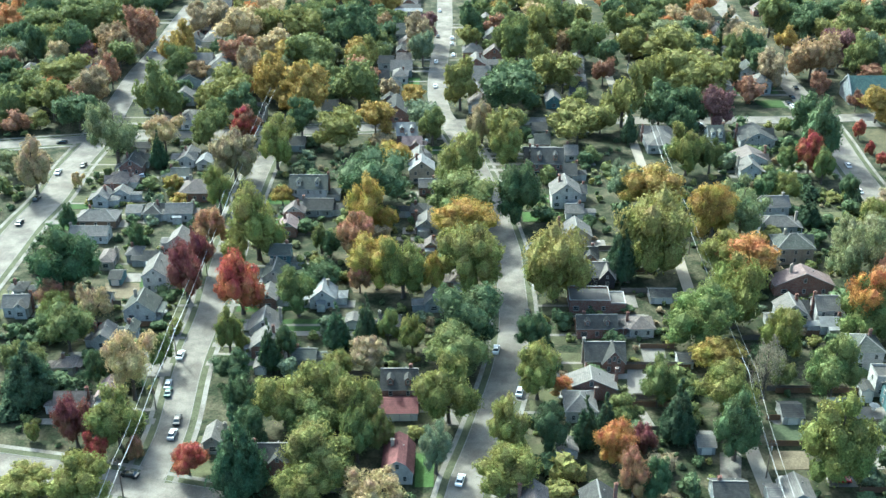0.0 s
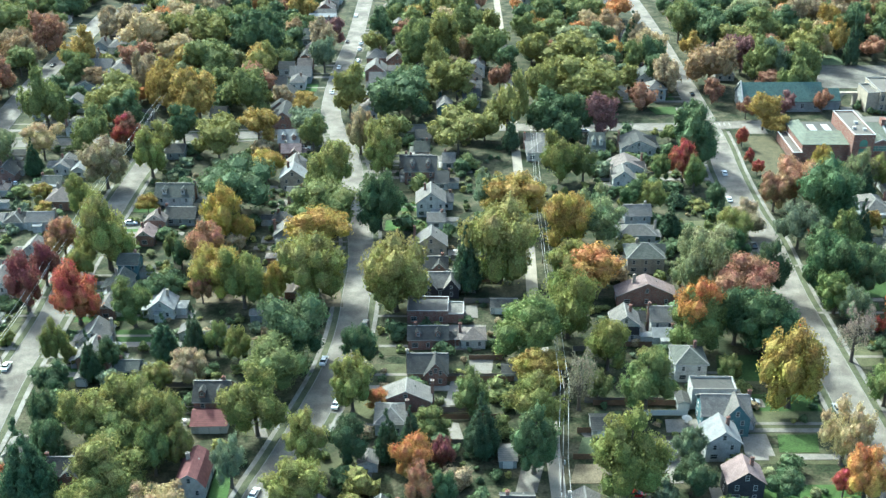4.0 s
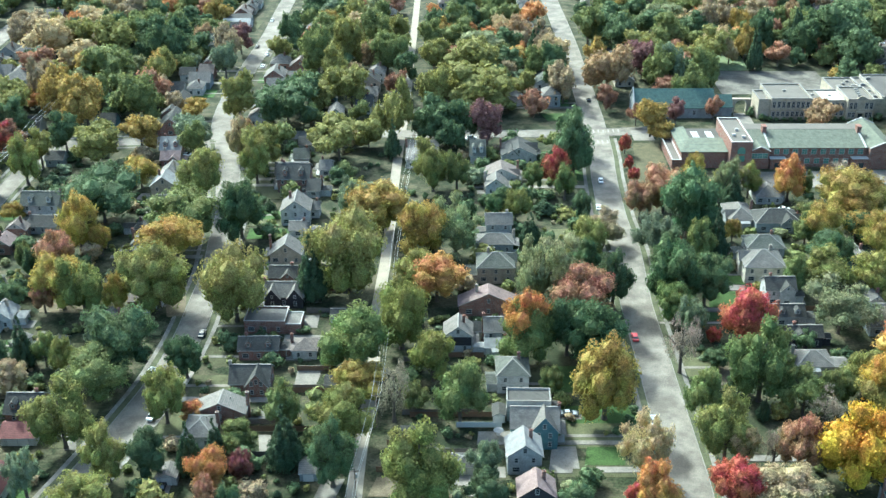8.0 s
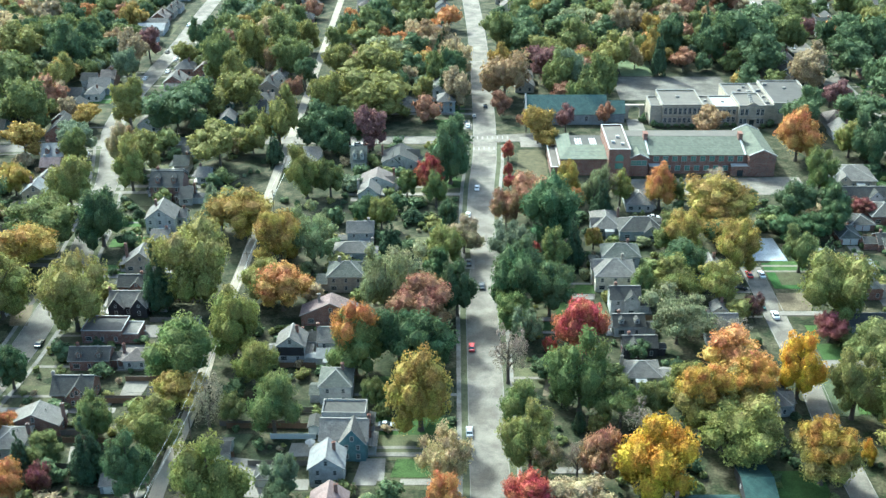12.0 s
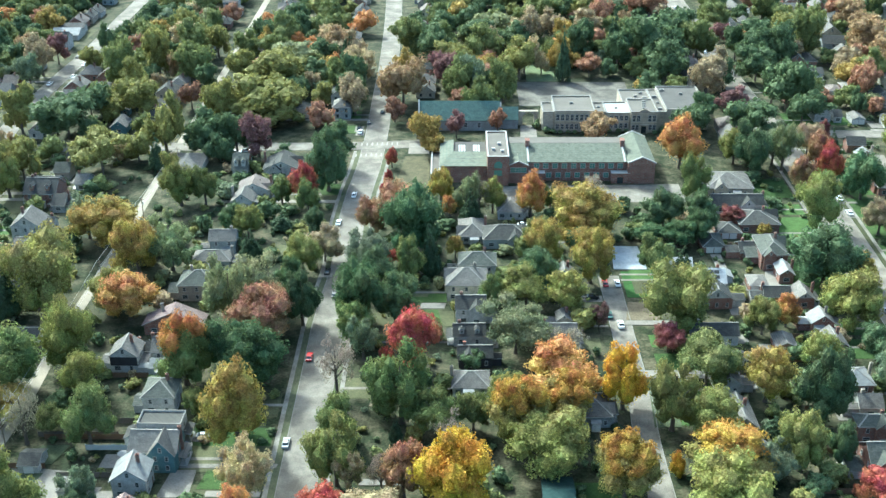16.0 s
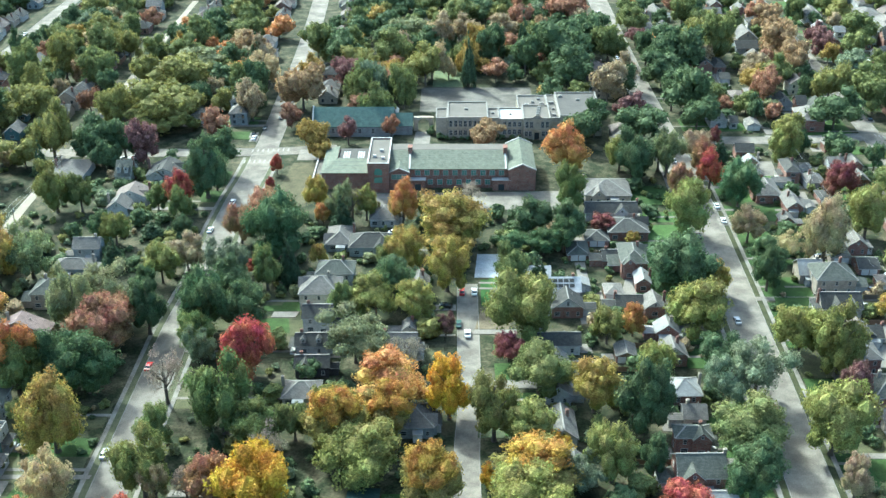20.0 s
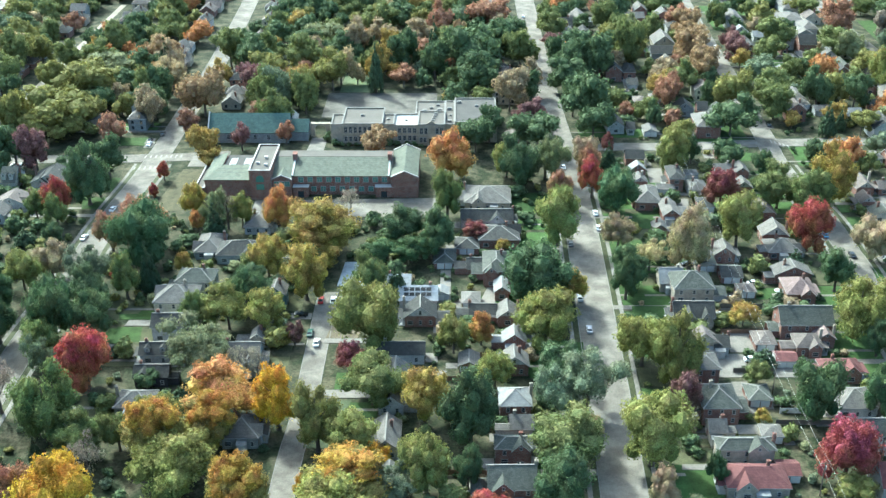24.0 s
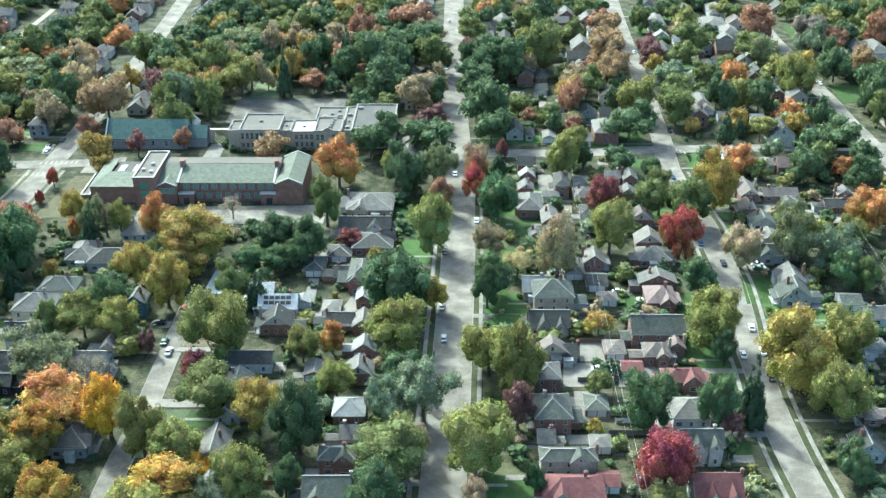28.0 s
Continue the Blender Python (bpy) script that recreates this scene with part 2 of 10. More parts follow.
def clump_cards(rng, lobes, count, size, droop=0.0, depth=0.25, jitter=0.6):
    """Small leaf sprays over the outside of the lobes. Each is an island of one triangle."""
    w = np.array([l[3] ** 2 for l in lobes])
    pick = rng.choice(len(lobes), count, p=w / w.sum())
    L = np.array([l[:4] for l in lobes])[pick]
    d = rng.normal(size=(count, 3))
    d[:, 2] = d[:, 2] * 0.9 + 0.2
    d /= np.linalg.norm(d, axis=1)[:, None]
    c = L[:, :3] + d * L[:, 3:4] * rng.uniform(1.0 - depth, 1.14, (count, 1))
    n = d + rng.normal(size=(count, 3)) * jitter
    n /= np.linalg.norm(n, axis=1)[:, None]
    u = np.cross(n, rng.normal(size=(count, 3)))
    u /= np.linalg.norm(u, axis=1)[:, None]
    v = np.cross(n, u)
    s = size * rng.uniform(0.6, 1.45, (count, 1))
    a, b2, e = c - u * s - v * s * 0.55, c + u * s * rng.uniform(0.5, 1.0, (count, 1)) - v * s * 0.55, c + v * s * 0.95 + u * s * rng.uniform(-0.5, 0.5, (count, 1))
    e[:, 2] -= droop * s[:, 0]
    verts = np.stack([a, b2, e], 1).reshape(-1, 3)
    return verts, np.arange(count * 3).reshape(-1, 3)


def core_balls(lobes, shrink):
    """Leafy middles of the main lobes, so that the crown is not hollow."""
    bm = bmesh.new()
    for x, y, z, r, *_ in lobes:
        bmesh.ops.create_icosphere(bm, subdivisions=1, radius=r * shrink, matrix=Matrix.Translation((x, y, z)))
    bm.verts.index_update()
    v = np.array([q.co[:] for q in bm.verts])
    f = np.array([[q.index for q in t.verts] for t in bm.faces])
    bm.free()
    return v, f


def crown_mesh(name, seed, lobes, count, size, shrink=0.8, droop=0.0, twigs=5, jitter=0.6):
    """A crown: main lobes, smaller clumps over them, and leaf sprays over those."""
    rng = np.random.default_rng(seed)
    clumps = []
    for x, y, z, r in lobes:
        clumps.append((x, y, z, r * 0.92))
        for _ in range(twigs * 2):
            d = rng.normal(size=3)
            d[2] = abs(d[2]) * 0.8 - 0.15
            d /= np.linalg.norm(d)
            k = rng.uniform(0.2, 0.44) * r
            clumps.append((x + d[0] * r * 0.92, y + d[1] * r * 0.92, z + d[2] * r * 0.92, k))
    v1, f1 = clump_cards(rng, clumps, count, size, droop, jitter=jitter)
    v2, f2 = core_balls(lobes, shrink) if shrink else (np.zeros((0, 3)), np.zeros((0, 3), int))
    v = np.concatenate([v1, v2])
    f = np.concatenate([f1, f2 + len(v1)])
    lo, hi = np.percentile(v, 1.2, axis=0), np.percentile(v, 98.8, axis=0)
    v = (v - (lo + hi) / 2) / ((hi - lo) / 2)
    me = bpy.data.meshes.new(name)
    me.from_pydata(v.tolist(), [], f.tolist())
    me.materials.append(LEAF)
    return me


def round_lobes(seed, n, spread=0.62, r0=0.36, r1=0.5, top=0.0):
    """Lobes of a broad, uneven crown inside a unit ball."""
    rng = np.random.default_rng(seed)
    out = [(0, 0, 0.0, 0.55)]
    tries = 0
    while len(out) < n and tries < 4000:
        tries += 1
        d = rng.normal(size=3)
        d /= np.linalg.norm(d)
        if d[2] < -0.7:
            continue
        k = rng.uniform(0.72, 1.18) * spread
        r = rng.uniform(r0, r1) * (1.0 - 0.15 * abs(d[2]))
        c = d * k
        if top:
            c[:2] *= 1 - top * max(c[2], 0)
        if all(np.linalg.norm(c - np.array(o[:3])) > 0.3 for o in out[1:]):
            out.append((*c, r))
    return out


def conifer_lobes(seed):
    rng = np.random.default_rng(seed)
    out = []
    for k in range(9):
        z = -0.92 + k * 0.215
        rad = (0.95 - z) * 0.43
        m = max(1, int(8 * rad / 0.8)) if k < 8 else 1
        for i in range(m):
            a = i * 6.283 / m + k * 0.7 + rng.uniform(-0.2, 0.2)
            out.append((math.cos(a) * rad * 0.68, math.sin(a) * rad * 0.68, z + rng.uniform(-0.05, 0.05), max(0.12, rad * 0.46)))
    return out


CROWNS = {
    "round": [crown_mesh("broad_crown", 10 + i, round_lobes(i, 13 + i % 4, 0.64, 0.24, 0.42), 6600, 0.030, 0.84, jitter=0.5) for i in range(8)],
    "tall": [crown_mesh("oval_crown", 30 + i, round_lobes(40 + i, 14, 0.64, 0.26, 0.42, 0.06), 6400, 0.030, 0.84, jitter=0.5) for i in range(5)],
    "open": [crown_mesh("open_crown", 50 + i, round_lobes(60 + i, 15, 0.72, 0.18, 0.32), 5600, 0.028, 0.74, 0.4, jitter=0.5) for i in range(5)],
    "bare": [crown_mesh("thin_crown", 70 + i, round_lobes(80 + i, 14, 0.72, 0.2, 0.3), 3000, 0.026, 0.0, 0.0) for i in range(2)],
    "spruce": [crown_mesh("spruce_crown", 90 + i, conifer_lobes(95 + i), 5200, 0.036, 0.74, 0.8, 1) for i in range(3)],
    "far": [crown_mesh("small_crown", 110 + i, round_lobes(120 + i, 11, 0.66, 0.26, 0.42), 1700, 0.060, 0.84, 0.0, 4, 0.4) for i in range(6)],
    "low": [crown_mesh("low_crown", 130 + i, round_lobes(140 + i, 10, 0.6, 0.34, 0.5), 700, 0.085, 0.88, 0.0, 3, 0.4) for i in range(6)],
    "shrub": [crown_mesh("shrub_crown", 160 + i, round_lobes(170 + i, 5, 0.5, 0.36, 0.55), 120, 0.16, 0.9, 0.0, 2, 0.4) for i in range(4)],
    "far_spruce": [crown_mesh("small_spruce", 150 + i, conifer_lobes(155 + i), 700, 0.11, 0.72, 0.8, 0) for i in range(2)],
}


def trunk_mesh(name, seed, limbs):
    """A tapered trunk of unit height with limbs that fork into the crown."""
    rng = np.random.default_rng(seed)
    bm = bmesh.new()

    def tube(a, b, ra, rb, n=6):
        a, b = Vector(a), Vector(b)
        q = (b - a).to_track_quat("Z", "Y").to_matrix()
        ring = []
        for c, r in ((a, ra), (b, rb)):
            ring.append([bm.verts.new(c + q @ Vector((math.cos(k * 6.283 / n) * r, math.sin(k * 6.283 / n) * r, 0))) for k in range(n)])
        for k in range(n):
            bm.faces.new((ring[0][k], ring[0][(k + 1) % n], ring[1][(k + 1) % n], ring[1][k]))

    tube((0, 0, 0), (0, 0, 0.06), 0.05, 0.034, 8)
    tube((0, 0, 0.06), (0.01, 0, 0.45), 0.034, 0.026, 8)
    tube((0.01, 0, 0.45), (0, 0.01, 0.86), 0.026, 0.008)
    for i in range(limbs):
        a = i * 6.283 / limbs + rng.uniform(-0.4, 0.4)
        z = rng.uniform(0.28, 0.55)
        r = rng.uniform(0.18, 0.3)
        m = (math.cos(a) * r * 0.55, math.sin(a) * r * 0.55, z + 0.16)
        e = (math.cos(a + 0.2) * r, math.sin(a + 0.2) * r, z + rng.uniform(0.26, 0.38))
        tube((0, 0, z), m, 0.017, 0.011, 5)
        tube(m, e, 0.011, 0.004, 5)
        e2 = (math.cos(a - 0.5) * r, math.sin(a - 0.5) * r, z + rng.uniform(0.18, 0.3))
        tube(m, e2, 0.009, 0.003, 4)
    return mesh_of(name, bm, BARK)


TRUNKS = [trunk_mesh("trunk", 200 + i, 5 + i) for i in range(3)]
LEAVES = {
    "g": ((0.153, 0.171, 0.061), "green-leaved", "round"),
    "d": ((0.092, 0.126, 0.058), "dark green", "round"),
    "y": ((0.211, 0.203, 0.064), "yellow-green autumn", "round"),
    "Y": ((0.309, 0.224, 0.064), "golden yellow autumn", "round"),
    "Z": ((0.46, 0.268, 0.039), "bright yellow-orange autumn", "round"),
    "o": ((0.412, 0.203, 0.076), "orange autumn", "round"),
    "r": ((0.321, 0.086, 0.064), "red autumn", "round"),
    "R": ((0.189, 0.071, 0.064), "dark wine-red", "round"),
    "b": ((0.3, 0.234, 0.135), "brown autumn", "round"),
    "l": ((0.203, 0.212, 0.103), "pale grey-green", "open"),
    "w": ((0.163, 0.193, 0.114), "silvery green", "open"),
    "t": ((0.41, 0.321, 0.167), "tan and gold autumn", "open"),
    "p": ((0.234, 0.195, 0.147), "nearly bare autumn", "bare"),
    "u": ((0.297, 0.163, 0.096), "russet autumn", "round"),
    "e": ((0.189, 0.103, 0.092), "dull wine-red", "round"),
    "m": ((0.287, 0.068, 0.082), "crimson autumn", "round"),
    # q and n: far reds and oranges greyed, distance haze put into the colour
    "q": ((0.23, 0.128, 0.08), "haze-muted red autumn", "round"),
    "n": ((0.294, 0.203, 0.105), "haze-muted orange autumn", "round"),
    "O": ((0.428, 0.198, 0.07), "orange-topped green", "round"),
    "K": ((0.35, 0.2, 0.046), "golden-topped olive", "round"),
    "c": ((0.066, 0.095, 0.05), "dark needled", "spruce"),
}
UNDER = {"O": (0.145, 0.165, 0.055), "K": (0.225, 0.185, 0.06)}
TREE_RNG = random.Random(7)
TREES_AT = []
HOUSES_AT = []


def tree(code, x, y, h, r, low, far=False):
    """A tree at x, y: its height, crown radius and the height at which the crown begins."""
    TREES_AT.append((x, y, r))
    colour, words, shape = LEAVES[code]
    k = TREE_RNG.uniform(0.85, 1.15)
    colour = tuple(c * k * TREE_RNG.uniform(0.96, 1.04) for c in colour)
    conifer = code == "c"
    small = h < 4.2
    if shape == "round" and (h - low) > 2.5 * r:
        shape = "tall"
    if far and shape in ("round", "tall", "open"):
        shape = "far"
    name = "bush" if small else "spruce" if conifer else "tree"
    size = "tall" if h > 17 else "small" if h < 9 else "mature"
    label = f"{words} bush beside the houses" if small else f"{size} {words} {'spruce' if conifer else 'broadleaf tree'} among the houses"
    t = holder(name, x, y, TREE_RNG.uniform(0, 360), label, name if name != "spruce" else "tree", group="bushes" if small else "neighbourhood trees")
    c = part("crown", TREE_RNG.choice(CROWNS[shape]), t, (0, 0, (h + low) / 2))
    c.scale = (r, r, (h - low) / 2)
    c.color = (*colour, 1)
    if code in UNDER:
        c.location.z, c.scale = low + (h - low) * 0.68, (r * 0.84, r * 0.84, (h - low) * 0.34)
        base = part("lower_crown", TREE_RNG.choice(CROWNS[shape]), t, (0, 0, low + (h - low) * 0.4))
        base.scale = (r, r, (h - low) * 0.41)
        base.color = (*UNDER[code], 1)
    s = part("trunk", TREE_RNG.choice(TRUNKS), t)
    s.scale = (h * 0.85, h * 0.85, h * 0.95) if not conifer else (h * 0.35, h * 0.35, h * 0.95)
    return t


GROVES = {}


def far_tree(code, x, y, h, r, low, detail="far"):
    """Notes one of the countless trees of the distance and of the back gardens; they are joined by leaf colour below."""
    TREES_AT.append((x, y, r))
    GROVES.setdefault((code, detail), []).append((x, y, h, r, low))


def grow_groves():
    rng = np.random.default_rng(5)
    arrays = {}
    for kind in ("far", "low", "shrub", "far_spruce"):
        for me in CROWNS[kind]:
            v = np.array([q.co[:] for q in me.vertices])
            f = np.array([p.vertices[:] for p in me.polygons])
            arrays.setdefault(kind, []).append((v, f))
    for (code, detail), trees in GROVES.items():
        colour, words, shape = LEAVES[code]
        kind = "far_spruce" if code == "c" else detail
        V, Fc, n = [], [], 0
        T, Tf, m = [], [], 0
        for x, y, h, r, low in trees:
            v, f = arrays[kind][rng.integers(len(arrays[kind]))]
            a = rng.uniform(0, 6.283)
            ca, sa = math.cos(a), math.sin(a)
            q = np.empty_like(v)
            q[:, 0] = x + r * (ca * v[:, 0] - sa * v[:, 1])
            q[:, 1] = y + r * (sa * v[:, 0] + ca * v[:, 1])
            q[:, 2] = (h + low) / 2 + (h - low) / 2 * v[:, 2]
            V.append(q)
            Fc.append(f + n)
            n += len(v)
            if low > 0.5:
                k = np.arange(5) * 1.2566
                t0 = np.stack([x + np.cos(k) * 0.03 * h, y + np.sin(k) * 0.03 * h, 0 * k], 1)
                t1 = np.stack([x + np.cos(k) * 0.012 * h, y + np.sin(k) * 0.012 * h, 0 * k + h * 0.7], 1)
                T += [t0, t1]
                for i in range(5):
                    j = (i + 1) % 5
                    Tf.append((m + i, m + j, m + 5 + j, m + 5 + i))
                m += 10
        me = bpy.data.meshes.new("grove")
        me.from_pydata(np.concatenate(V).tolist(), [], np.concatenate(Fc).tolist())
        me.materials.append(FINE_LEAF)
        name = "shrubbery" if detail == "shrub" else "grove"
        ob = tagged(new(name, me), f"{words} {'shrubs and small trees in back gardens' if detail == 'shrub' else 'trees filling the distant blocks'}", "shrubs" if detail == "shrub" else "trees", kind="stuff")
        ob.color = (*colour, 1)
        if T:
            me = bpy.data.meshes.new("grove_trunks")
            me.from_pydata(np.concatenate(T).tolist(), [], Tf)
            me.materials.append(BARK)
            o = tagged(new("trunks", me), kind="stuff")
            o.parent = ob


# ---- windows and doors ----
def window_mesh(w, h):
    """A sash window's frame in one piece, with its sill."""
    bm = bmesh.new()
    f = 0.11
    xs = [-w / 2, -w / 2 + f, w / 2 - f, w / 2]
    zs = [-0.08, f, h * 0.5 - 0.035, h * 0.5 + 0.035, h - f, h]
    grid = {(i, j): bm.verts.new((x, -0.07, z)) for i, x in enumerate(xs) for j, z in enumerate(zs)}
    fs = [bm.faces.new((grid[i, j], grid[i + 1, j], grid[i + 1, j + 1], grid[i, j + 1])) for i in range(3) for j in range(5) if not (i == 1 and j in (1, 3))]
    r = bmesh.ops.extrude_face_region(bm, geom=fs)
    bmesh.ops.translate(bm, vec=(0, 0.11, 0), verts=[v for v in r["geom"] if isinstance(v, bmesh.types.BMVert)])
    bmesh.ops.recalc_face_normals(bm, faces=bm.faces)
    return mesh_of("window_frame", bm, TRIM)


def pane_mesh(w, h):
    bm = bmesh.new()
    box(bm, -w / 2 + 0.09, w / 2 - 0.09, -0.02, 0.012, 0.05, h - 0.09)
    return mesh_of("pane", bm, GLASS)


WIN = {k: (window_mesh(*k), pane_mesh(*k)) for k in ((1.0, 1.5), (1.9, 1.5), (0.8, 1.0))}


def door_mesh(colour):
    bm = bmesh.new()
    box(bm, -0.55, 0.55, -0.06, 0.03, 0.0, 2.2, 1)
    box(bm, -0.44, 0.44, -0.1, -0.058, 0.05, 2.08, 0)
    for x in (-0.22, 0.22):
        for z in (0.3, 1.15):
            box(bm, x - 0.15, x + 0.15, -0.115, -0.098, z, z + 0.65, 0)
    box(bm, 0.32, 0.38, -0.15, -0.1, 1.0, 1.08, 1)
    return mesh_of("door", bm, material("door_" + str(colour), colour, 0.5, 6, 0.8, 0.15, 0.05), TRIM)


DOORS = [door_mesh(c) for c in ((0.12, 0.03, 0.025), (0.05, 0.06, 0.07), (0.55, 0.54, 0.5), (0.1, 0.07, 0.04))]


def garage_door_mesh():
    bm = bmesh.new()
    for i in range(4):
        box(bm, -1.25, 1.25, -0.05, 0.03, i * 0.54, i * 0.54 + 0.525)
    return mesh_of("garage_door", bm, material("garage_door", (0.5, 0.49, 0.46), 0.6, 6, 0.6, 0.12, 0.05))


GARAGE_DOOR = garage_door_mesh()


def put_window(house, size, x, y, z, turn):
    w = part("window", WIN[size][0], house, (x, y, z), rot=radians(turn))
    part("pane", WIN[size][1], w)
    return w


# ---- houses ----
def roof_facets(kind, w, d, e, rise, over):
    """The sheets of a roof over a w by d box whose eaves are at height e."""
    W, D = w / 2 + over, d / 2 + over
    if kind == "y":
        s = rise / (w / 2)
        lo = e - over * s
        return [[(-W, -D, lo), (0, -D, e + rise), (0, D, e + rise), (-W, D, lo)][::-1], [(W, -D, lo), (W, D, lo), (0, D, e + rise), (0, -D, e + rise)]]
    if kind == "x":
        s = rise / (d / 2)
        lo = e - over * s
        return [[(-W, -D, lo), (W, -D, lo), (W, 0, e + rise), (-W, 0, e + rise)], [(-W, D, lo), (-W, 0, e + rise), (W, 0, e + rise), (W, D, lo)]]
    if kind == "h":
        m = min(W, D)
        s = rise / m
        k = max(0.0, W - D)
        j = max(0.0, D - W)
        z = e - 0.1
        top = e + rise
        if k >= j:
            k = max(k, 0.25)
            return [[(-W, -D, z), (W, -D, z), (k, 0, top), (-k, 0, top)], [(W, D, z), (-W, D, z), (-k, 0, top), (k, 0, top)], [(W, -D, z), (W, D, z), (k, 0, top)], [(-W, D, z), (-W, -D, z), (-k, 0, top)]]
        return [[(W, -D, z), (W, D, z), (0, j, top), (0, -j, top)], [(-W, D, z), (-W, -D, z), (0, -j, top), (0, j, top)], [(-W, -D, z), (W, -D, z), (0, -j, top)], [(W, D, z), (-W, D, z), (0, j, top)]]
    if kind == "G":
        q = w * 0.30
        z1 = e + rise * 0.62
        lo = e - over * 1.2
        left = [[(-W, D, lo), (-W, -D, lo), (-q, -D, z1), (-q, D, z1)], [(-q, D, z1), (-q, -D, z1), (0, -D, e + rise), (0, D, e + rise)]]
        right = [[(W, -D, lo), (W, D, lo), (q, D, z1), (q, -D, z1)], [(q, -D, z1), (q, D, z1), (0, D, e + rise), (0, -D, e + rise)]]
        return left + right
    return [[(-w / 2, -d / 2, e), (w / 2, -d / 2, e), (w / 2, d / 2, e), (-w / 2, d / 2, e)]]


def ridge_caps(bm, facets):
    """Narrow pale caps along the ridges and hips, where two sheets of a roof meet."""
    for i, f in enumerate(facets):
        for g in facets[i + 1:]:
            ends = [Vector(p) for p in f if any((Vector(p) - Vector(q)).length < 0.02 for q in g)]
            if len(ends) == 2:
                a, b = (p + Vector((0, 0, 0.05)) for p in ends)
                along = (b - a).normalized() * 0.15
                side = along.cross(Vector((0, 0, 1))).normalized() * 0.19
                slab(bm, [a, a + along + side, b - along + side, b, b - along - side, a + along - side], 0.1)
    bmesh.ops.remove_doubles(bm, verts=bm.verts, dist=0.03)


def gable_profile(kind, half, e, rise):
    if kind == "G":
        return [(-half, 0), (half, 0), (half, e), (half * 0.6, e + rise * 0.6), (0, e + rise - 0.1), (-half * 0.6, e + rise * 0.6), (-half, e)]
    return [(-half, 0), (half, 0), (half, e), (0, e + rise - 0.1), (-half, e)]


def shell(bm, kind, w, d, e, rise):
    if kind in "yG":
        pr = gable_profile(kind, w / 2, e, rise)
        a = [bm.verts.new((x, -d / 2, z)) for x, z in pr]
        b = [bm.verts.new((x, d / 2, z)) for x, z in pr]
    elif kind == "x":
        pr = gable_profile(kind, d / 2, e, rise)
        a = [bm.verts.new((w / 2, y, z)) for y, z in pr]
        b = [bm.verts.new((-w / 2, y, z)) for y, z in pr]
    else:
        box(bm, -w / 2, w / 2, -d / 2, d / 2, 0, e)
        return
    bm.faces.new(a)
    bm.faces.new(b[::-1])
    n = len(pr)
    for i in range(n):
        bm.faces.new((a[(i + 1) % n], a[i], b[i], b[(i + 1) % n]))


ROOF_WORD = {"g": "grey shingle", "d": "charcoal shingle", "t": "slate-green shingle", "b": "brown shingle", "m": "mauve-brown shingle", "r": "red", "w": "pale", "p": "white", "v": "green metal"}
WALL_WORD = {"w": "white-sided", "c": "cream-sided", "g": "grey-sided", "n": "blue-sided", "d": "dark-sided", "k": "red-brown brick", "s": "tan stone", "b": "brown-sided"}
SHAPE_WORD = {"x": "gabled", "y": "front-gabled", "h": "hipped", "f": "flat-roofed", "G": "gambrel-roofed"}
bm = bmesh.new()
box(bm, -0.12, 0.12, -0.12, 0.12, -0.5, 0.45)
box(bm, -0.17, 0.17, -0.17, 0.17, 0.45, 0.52)
VENT = mesh_of("roof_vent", bm, KERB)


def roofed(g, name, kind, cx, cy, w, d, e, rise, wall, roof, over=0.3):
    """A lesser volume of a house with its own roof, as a part with the roof under it."""
    bm = bmesh.new()
    shell(bm, kind, w, d, e, rise)
    wing = part(name, mesh_of(name, bm, WALL[wall]), g, (cx, cy, 0))
    bm = bmesh.new()
    for f in roof_facets(kind, w, d, e + 0.03, rise, over):
        slab(bm, f, 0.17, 0, 1)
    part("wing_roof", mesh_of("wing_roof", bm, ROOF[roof], TRIM), wing)
    return wing


